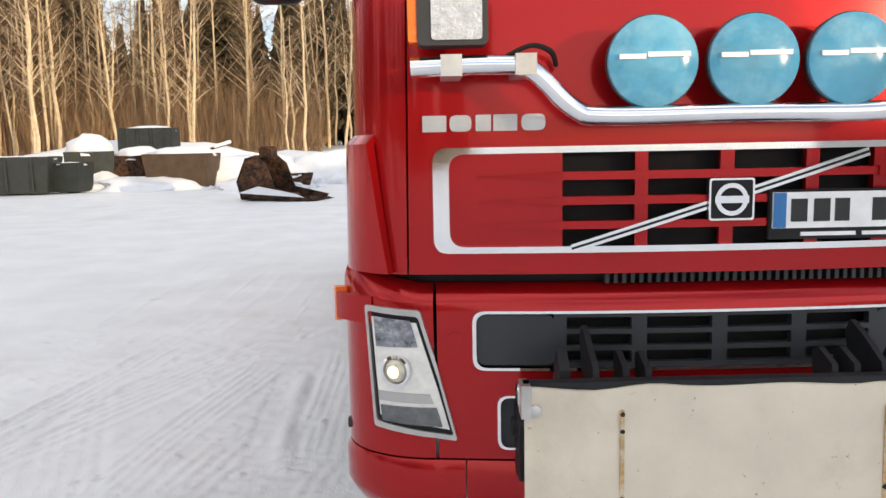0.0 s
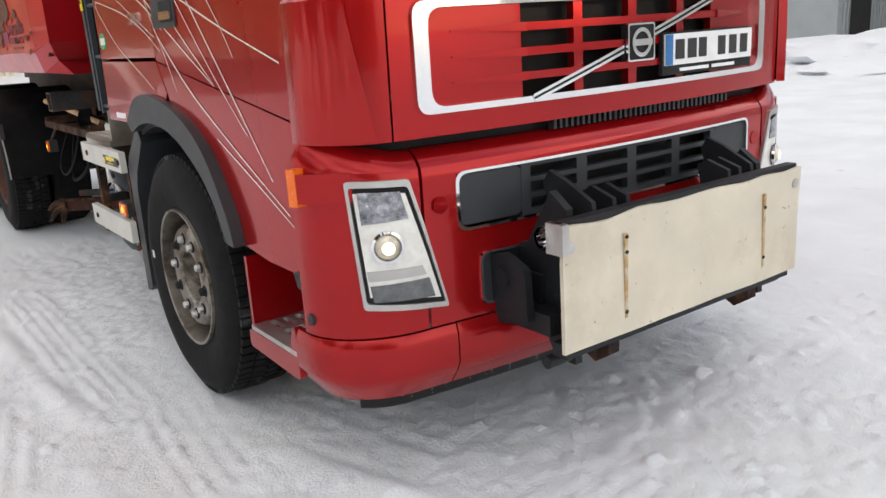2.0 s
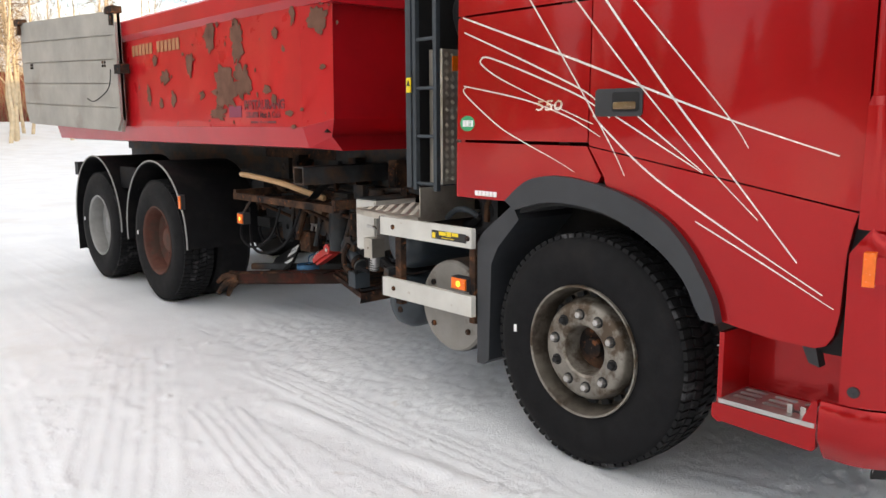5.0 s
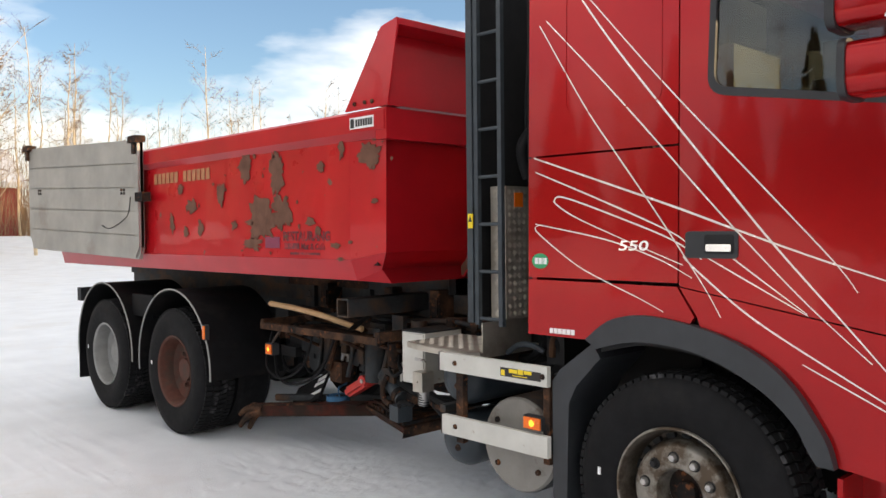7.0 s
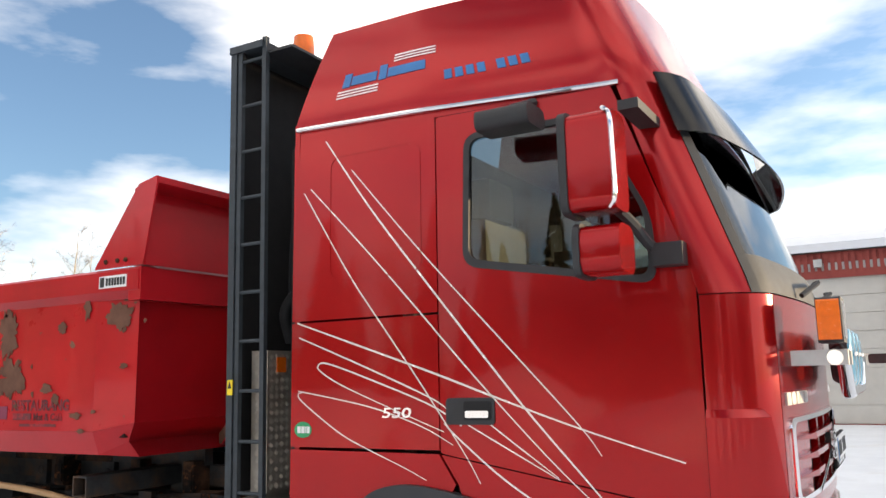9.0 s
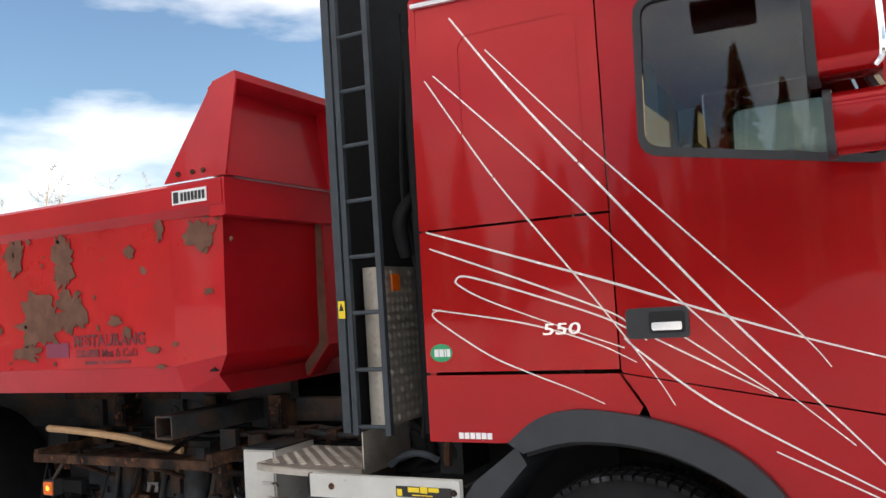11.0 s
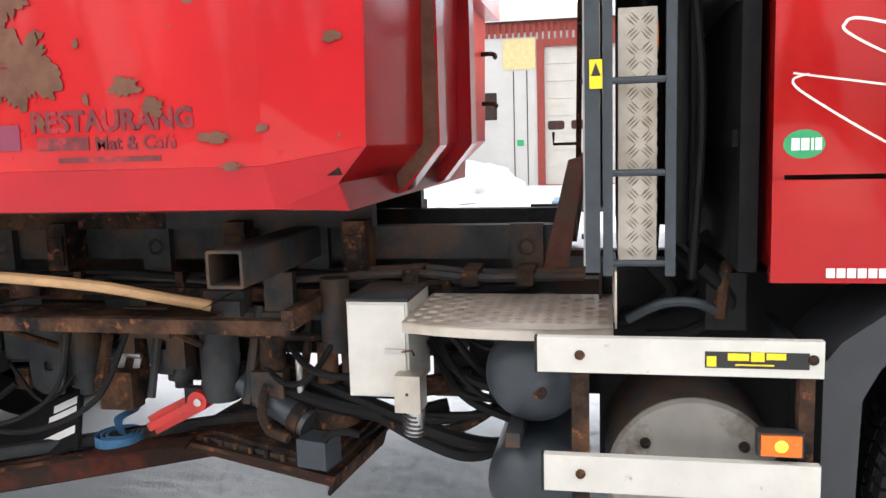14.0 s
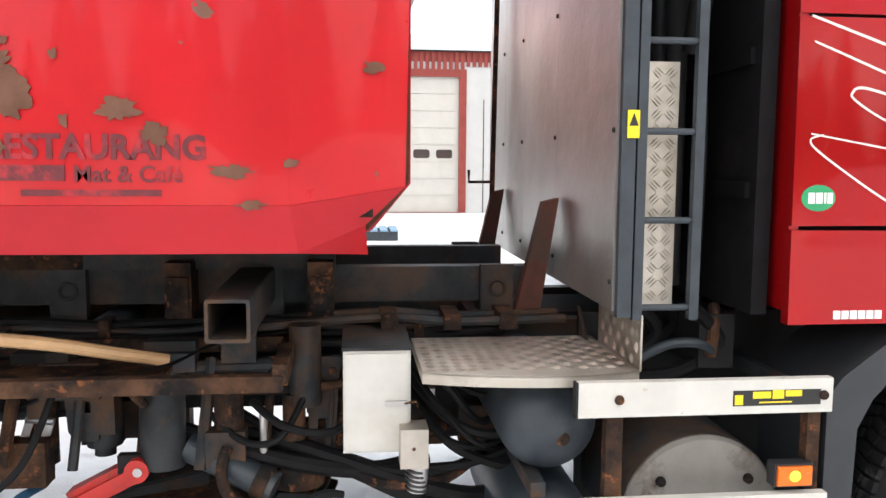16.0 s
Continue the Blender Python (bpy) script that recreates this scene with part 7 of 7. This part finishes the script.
for i, (x, y, r, h, sx) in enumerate(((-14.5, 32.5, 2.2, 0.6, 1.4), (-9.5, 33.0, 2.5, 1.2, 1.5), (-7.2, 29.4, 1.6, 0.45, 1.4), (-3.2, 34.5, 1.8, 0.6, 1.3), (-20, 33, 3.0, 1.0, 1.6), (-7.0, 37, 3.2, 1.3, 1.6),
                                       (21.5, 6.8, 1.6, 0.9, 1.2), (20.8, 9.0, 2.4, 0.7, 1.0), (22.5, 12.0, 2.4, 0.6, 1.2), (17.5, 7.6, 1.6, 0.3, 1.5), (28, 11.4, 2.4, 0.5, 1.8), (34, 11.6, 2.6, 0.55, 2.0),
                                       (-14.2, 30.2, 1.0, 0.35, 1.5), (-12.0, 30.0, 1.5, 0.55, 1.6), (-15.2, 31.5, 1.5, 1.0, 1.2), (-5.6, 33.5, 1.6, 1.35, 1.3), (-3.6, 32.0, 1.3, 0.9, 1.3), (-7.4, 31.0, 1.4, 0.6, 1.3), (-16.0, 40.0, 3.0, 1.9, 2.6),
                                       (-24, -14, 3.0, 2.3, 1.3), (-26, -8, 3.2, 1.6, 1.4), (-25, -2, 3.0, 2.6, 1.2), (-27, 4, 3.4, 1.9, 1.3), (-26, 9.5, 3.0, 2.8, 1.2), (-28, 15, 3.2, 1.8, 1.4), (-27, 20, 3.0, 2.4, 1.3), (-30, 26, 3.4, 2.2, 1.4), (-22, -20, 3.2, 2.0, 1.3),
                                       (18.5, 52, 4.0, 1.3, 2.2), (24, 50, 4.0, 1.5, 2.4), (38, 48, 4.0, 1.4, 2.4))):
    heap("snow_heap", x, y, r, h, i * 3.1, "heap of ploughed snow at the yard's edge", sx=sx)


def bin_box(x, y, w, d, h, mat, label, cat, flare=0.0, snow=0.25, turn=0.0, ribs=0):
    t = thing(cat.replace(" ", "_"), (x, y, 0), label, cat)
    bm = B()
    q = [(-w / 2, -d / 2), (w / 2, -d / 2), (w / 2, d / 2), (-w / 2, d / 2)]
    lo = [bm.verts.new((a * (1 - flare), b * (1 - flare), 0.0)) for a, b in q]
    hi = [bm.verts.new((a, b, h)) for a, b in q]
    inn = [bm.verts.new((a * 0.94, b * 0.94, h)) for a, b in q]
    deep = [bm.verts.new((a * 0.94, b * 0.94, h * 0.6)) for a, b in q]
    bm.faces.new(lo[::-1]), bm.faces.new(deep)
    for i in range(4):
        j = (i + 1) % 4
        bm.faces.new((lo[i], lo[j], hi[j], hi[i])), bm.faces.new((hi[i], hi[j], inn[j], inn[i])), bm.faces.new((inn[i], inn[j], deep[j], deep[i]))
    m = Matrix.Translation((x, y, 0.05)) @ Matrix.Rotation(radians(turn), 4, "Z")
    bmesh.ops.transform(bm, matrix=m, verts=bm.verts)
    part("shell", bm, mat, t, bevel=0.03)
    for i in range(ribs):
        a = -w / 2 * (1 - flare) + w * (1 - flare) * (i + 0.5) / ribs
        part("rib", box(B(), a - 0.05, a + 0.05, -d / 2 - 0.06, -d / 2 * (1 - flare) + 0.03, 0.08, h - 0.03, m), mat, t, bevel=0.015)
    if snow:
        bm = B()
        bmesh.ops.create_icosphere(bm, subdivisions=3, radius=1.0)
        for v in bm.verts:
            n = 1 + 0.2 * noise.noise(v.co * 2 + Vector((x, y, 0)))
            v.co = Vector((v.co.x * w * 0.5 * n, v.co.y * d * 0.5 * n, h - 0.08 + max(-0.1, v.co.z * snow * n)))
        bmesh.ops.transform(bm, matrix=m, verts=bm.verts)
        part("snow_cap", bm, SNOWCAP, t, "white snow on top", angle=60)
    return t


bin_box(-16.60, 28.3, 3.0, 1.8, 1.35, BINMAT, "dark steel bin with snow on its lid", "waste bin", 0.1, 0.12, 8, 3)
bin_box(-14.80, 28.9, 1.3, 1.3, 1.1, BINMAT, "small dark steel bin in snow", "waste bin", 0.1, 0.1, -5)
bin_box(-14.95, 31.2, 1.9, 1.6, 1.5, BINMAT, "tilted dark bin heaped with snow", "waste bin", 0.1, 0.8, 20)
bin_box(-13.05, 31.6, 2.0, 1.4, 1.3, RUST, "rusty open bin heaped with snow", "scrap bin", 0.05, 0.45, 5)
bin_box(-10.95, 30.4, 2.7, 1.6, 1.35, SKIPMAT, "brown steel skip with ribbed sides and snow", "skip", 0.14, 0.35, -4, 0)
bin_box(-13.95, 35.5, 2.4, 1.6, 2.5, BINMAT, "tall dark container behind the skips", "container", 0.0, 0.2, 3, 4)
bin_box(-6.3, 28.6, 1.5, 0.9, 0.55, RUST, "rusty scrap trough half under snow", "scrap trough", 0.2, 0.2, 30)
# excavator bucket lying in front of the junk
bu = thing("excavator_bucket", (-5.0, 22.0, 0), "rusty excavator bucket partly covered with snow", "excavator bucket")
prof = [(-0.75, 0.05), (0.85, 0.0), (0.95, 0.12), (0.10, 0.30), (-0.10, 0.85), (-0.35, 1.05), (-0.62, 0.98), (-0.85, 0.45)]
m = Matrix.Translation((-5.45, 22.0, 0)) @ Matrix.Rotation(radians(-15), 4, "Z") @ Matrix.Scale(1.3, 4)
for d0 in (-0.55, 0.52):
    part("bucket_side", slab(B(), prof, [], lambda x, z, d: m @ Vector((x, d0 + d, z)), 0.035), RUST, bu, bevel=0.01)
part("bucket_back", slab(B(), [(-0.75, 0.05), (-0.85, 0.45), (-0.62, 0.98), (-0.35, 1.05), (-0.38, 0.98), (-0.58, 0.92), (-0.78, 0.45), (-0.68, 0.12)], [], lambda x, z, d: m @ Vector((x, -0.55 + d, z)), 1.1), RUST, bu)
part("bucket_floor", slab(B(), [(-0.75, 0.05), (0.90, 0.0), (0.90, 0.05), (-0.70, 0.12)], [], lambda x, z, d: m @ Vector((x, -0.55 + d, z)), 1.1), RUST, bu)
for k in range(4):
    part("tooth", slab(B(), [(0.85, 0.0), (1.12, 0.02), (0.85, 0.09)], [], lambda x, z, d: m @ Vector((x, -0.50 + 0.29 * k + d, z)), 0.10), RUST, bu, bevel=0.01)
part("bucket_ear", box(B(), -0.45, -0.15, -0.2, 0.2, 0.95, 1.25, m), RUST, bu, bevel=0.05)
part("snow_patch", slab(B(), [(-0.8, 0.2), (0.8, 0.10), (0.6, 0.18), (-0.3, 0.35)], [], lambda x, z, d: m @ Vector((x, -0.60 + d, z)), 0.2), SNOWCAP, bu, "crusted snow", bevel=0.03)
om = thing("orange_machine", (-3.4, 34.5, 0), "orange machine body half buried in snow", "machine")
part("hood", box(B(), -4.3, -3.1, 34, 36, 0.5, 1.5), ORANGE, om, bevel=0.15)
part("arm", tube(B(), smooth_path([(-2.9, 33.8, 1.6), (-2.5, 33.6, 1.3), (-2.6, 33.4, 0.5)], 5), 0.12, 8), ORANGE, om)
part("black_coupler", box(B(), -2.9, -2.3, 33.2, 33.7, 0.3, 1.0), BLACK, om, bevel=0.08)
part("snow_cap", box(B(), -4.35, -3.05, 33.95, 35.9, 1.48, 1.95), SNOWCAP, om, "snow on the hood", bevel=0.12)
po = thing("fallen_pole", (-9.4, 31.5, 1.5), "snowy pole sticking out of the junk", "pole")
part("pole", tube(B(), [(-10.9, 31.0, 1.3), (-9.2, 31.6, 1.80)], 0.05, 8), RUST, po)
part("snow_cap", tube(B(), [(-9.9, 31.35, 1.64), (-9.25, 31.58, 1.84)], 0.08, 8), SNOWCAP, po)
# row of black tyres under snow
rnd = random.Random(5)
for i in range(9):
    x, y = -3.4 + 0.95 * i, 51.5 + 0.4 * i + rnd.uniform(-0.3, 0.3)
    t = thing("old_tyre", (x, y, 0), "old black tyre topped with snow", "tyre", "row of old tyres")
    part("tyre", lathe(B(), [(0.30, 0.02), (0.45, 0.0), (0.52, 0.08), (0.52, 0.9), (0.45, 1.0), (0.30, 0.98), (0.30, 0.02)], (x, y, 0.5 + ground_z(x, y)), 20, "z"), RUBBER, t)
    part("snow_cap", lathe(B(), [(0.50, 0.0), (0.40, 0.18), (0.2, 0.28), (0.001, 0.3)], (x, y, 1.48 + ground_z(x, y)), 16, "z"), SNOWCAP, t)
# blue pallet seen past the chassis
cr = thing("blue_pallet", (14.5, 3.2, 0), "pale blue pallet lying in snow", "pallet")
for i in range(6):
    part("board", box(B(), 14.0, 15.2, 2.6 + 0.22 * i, 2.76 + 0.22 * i, 0.20, 0.24), material("pale_blue_wood_" + str(i), (0.20, 0.32, 0.44), 0.7), cr)
for x in (14.05, 15.1):
    part("runner", box(B(), x, x + 0.1, 2.6, 3.86, 0.0, 0.20), BLUEGREY, cr)


# ---- woods ----
def birch(seed, h, lean):
    rnd = random.Random(seed)
    t, c = B(), B()
    bend = [Vector((0, 0, 0))]
    for i in range(1, 9):
        bend.append(Vector((lean * i / 8 * h * 0.12 + rnd.uniform(-0.10, 0.10), rnd.uniform(-0.12, 0.12), h * i / 8)))
    tube(t, bend, 0.045 + h * 0.0048, 7, 0.012)
    for i in range(30):
        f = rnd.uniform(0.22, 0.97)
        k = f * 8
        p = bend[int(k)].lerp(bend[min(8, int(k) + 1)], k % 1)
        a = rnd.uniform(0, 2 * math.pi)
        ln = h * rnd.uniform(0.10, 0.24) * (1.15 - f * 0.7)
        d = Vector((math.cos(a), math.sin(a), rnd.uniform(0.5, 1.3))).normalized()
        q = [p, p + d * ln * 0.5 + Vector((0, 0, 0.06 * ln)), p + d * ln + Vector((0, 0, rnd.uniform(-0.1, 0.25) * ln))]
        tube(t, q, 0.028 * (1.2 - f), 4, 0.006)
        for j in range(13):
            g = rnd.uniform(0.25, 1.0)
            s = q[0].lerp(q[2], g)
            e = s + Vector((rnd.uniform(-1, 1), rnd.uniform(-1, 1), rnd.uniform(-0.4, 0.9))) * ln * 0.40
            mid = s.lerp(e, 0.5) + Vector((0, 0, 0.05))
            w = Vector((rnd.uniform(-1, 1), rnd.uniform(-1, 1), 0.2)).normalized() * 0.010
            v = [c.verts.new(x) for x in (s - w, s + w, mid + w * 0.7, e, mid - w * 0.7)]
            c.faces.new(v)
            for _ in range(2):
                e2 = mid + Vector((rnd.uniform(-1, 1), rnd.uniform(-1, 1), rnd.uniform(-0.5, 0.6))) * ln * 0.28
                v = [c.verts.new(x) for x in (mid - w * 0.6, mid + w * 0.6, e2)]
                c.faces.new(v)
    return t, c


def spruce(seed, h):
    rnd = random.Random(seed)
    t, c = B(), B()
    tube(t, [(0, 0, 0), (0, 0, h)], 0.16, 6, 0.02)
    n = int(h * 55)
    for i in range(n):
        f = rnd.uniform(0.12, 1.0)
        z, r = h * f, (1.02 - f) * h * 0.20 + 0.15
        a = rnd.uniform(0, 2 * math.pi)
        d = Vector((math.cos(a), math.sin(a), -0.35))
        s, e = Vector((0, 0, z)) + d * 0.1 * r, Vector((0, 0, z)) + d * r * rnd.uniform(0.6, 1.15)
        side_v = Vector((-d.y, d.x, 0)) * r * rnd.uniform(0.07, 0.15)
        mid = s.lerp(e, 0.6)
        drop = Vector((0, 0, -rnd.uniform(0.05, 0.3)))
        v = [c.verts.new(p) for p in (s, mid + side_v + drop, e + drop * 0.5, mid - side_v + drop)]
        c.faces.new(v)
        v = [c.verts.new(p) for p in (s, mid + side_v * 0.4, e + drop * 1.6, mid + drop * 2.2)]
        c.faces.new(v)
    return t, c


birches, spruces = [], []
for i, (h, lean) in enumerate(((13, 0.2), (15, -0.3), (11, 0.5), (16, 0.1), (12, -0.6), (9, 0.3), (14, 0.0))):
    b = thing("birch_tree", (-30 + i, 47, ground_z(-30 + i, 47) - 0.1), "bare golden birch tree at the wood's edge", "tree", "birches round the yard")
    t, c = birch(20 + i, h, lean)
    for name, bm, mat in (("trunk", t, BARK), ("crown", c, TWIG)):
        bmesh.ops.translate(bm, verts=bm.verts, vec=b.matrix_basis.translation)
        part(name, bm, mat, b)
    birches.append(b)
for i, h in enumerate((12, 15, 9, 17)):
    b = thing("spruce_tree", (-36 + 2 * i, 60, ground_z(-36 + 2 * i, 60) - 0.1), "dark green spruce tree behind the birches", "tree", "spruces in the wood")
    t, c = spruce(50 + i, h)
    for name, bm, mat in (("trunk", t, TWIG), ("crown", c, NEEDLE)):
        bmesh.ops.translate(bm, verts=bm.verts, vec=b.matrix_basis.translation)
        part(name, bm, mat, b)
    spruces.append(b)


def plant(kind, x, y, rnd):
    s = rnd.uniform(0.8, 1.15)
    o = copy_thing(kind, Matrix.Translation((x, y, ground_z(x, y) - 0.1)) @ Matrix.Rotation(rnd.uniform(0, 6.28), 4, "Z") @ Matrix.Scale(s, 4))


rnd = random.Random(77)
for i in range(190):
    plant(rnd.choice(birches), rnd.uniform(-46, 10), 43 + 22 * rnd.random() ** 1.3, rnd)
for i in range(85):
    plant(rnd.choice(birches), rnd.uniform(10, 110), rnd.uniform(56, 80), rnd)
for i in range(45):
    plant(rnd.choice(birches), -36 - 20 * rnd.random(), rnd.uniform(-45, 44), rnd)
for i in range(150):
    plant(rnd.choice(spruces), rnd.uniform(-62, 8), rnd.uniform(56, 76), rnd)
for i in range(60):
    plant(rnd.choice(spruces), rnd.uniform(-72, -46), rnd.uniform(-50, 58), rnd)

# Unseen trees, added to the south as something dark for the chrome to mirror.
for i in range(40):
    plant(rnd.choice(birches), rnd.uniform(-66, -10), rnd.uniform(-60, -36), rnd)
for i in range(60):
    plant(rnd.choice(spruces), rnd.uniform(-76, -10), rnd.uniform(-75, -50), rnd)


# brushwood between the trunks: far too many stems to count
def brush(name, spots, n, seed, label, tall=7.5):
    rnd = random.Random(seed)
    verts, faces = [], []
    for i in range(n):
        x0, x1, y0, y1 = rnd.choice(spots)
        x, y = rnd.uniform(x0, x1), rnd.uniform(y0, y1)
        z, h = ground_z(x, y) - 0.1, rnd.uniform(1.5, tall)
        p = Vector((x, y, z))
        for k in range(3):
            top = p + Vector((rnd.uniform(-1.3, 1.3), rnd.uniform(-1.3, 1.3), h * rnd.uniform(0.5, 1.0)))
            a = rnd.uniform(0, 6.28)
            w = Vector((math.cos(a), math.sin(a), 0)) * rnd.uniform(0.007, 0.022)
            b = len(verts)
            mid = p.lerp(top, 0.55) + Vector((rnd.uniform(-0.2, 0.2), rnd.uniform(-0.2, 0.2), 0))
            verts += [p - w, p + w, mid + w * 0.7, mid - w * 0.7, top]
            faces += [(b, b + 1, b + 2, b + 3), (b + 3, b + 2, b + 4)]
            for j in range(6):
                s = p.lerp(top, rnd.uniform(0.3, 0.95))
                e = s + Vector((rnd.uniform(-0.8, 0.8), rnd.uniform(-0.8, 0.8), rnd.uniform(0.0, 0.9)))
                b = len(verts)
                verts += [s - w * 0.5, s + w * 0.5, e]
                faces += [(b, b + 1, b + 2)]
    me = bpy.data.meshes.new(name)
    me.from_pydata(verts, [], faces)
    me.materials.append(BRUSH)
    return tagged(new(name, me), label, "brushwood", kind="stuff")


BRUSH = material("brown_brushwood", (0.30, 0.19, 0.105), 0.9, 0.0, 0.45, 0.5)
# The last spot is unseen brushwood to the south, added for reflections.
brush("brushwood", [(-50, -8, 45, 66), (-50, -8, 50, 70), (-50, -8, 48, 60), (-60, -37, -45, 50), (-66, -10, -64, -40)], 11000, 3, "dense brown leafless brushwood under the trees")
brush("brushwood", [(8, 110, 56, 80)], 6000, 6, "tall brown leafless brushwood beyond the yard", 11.0)
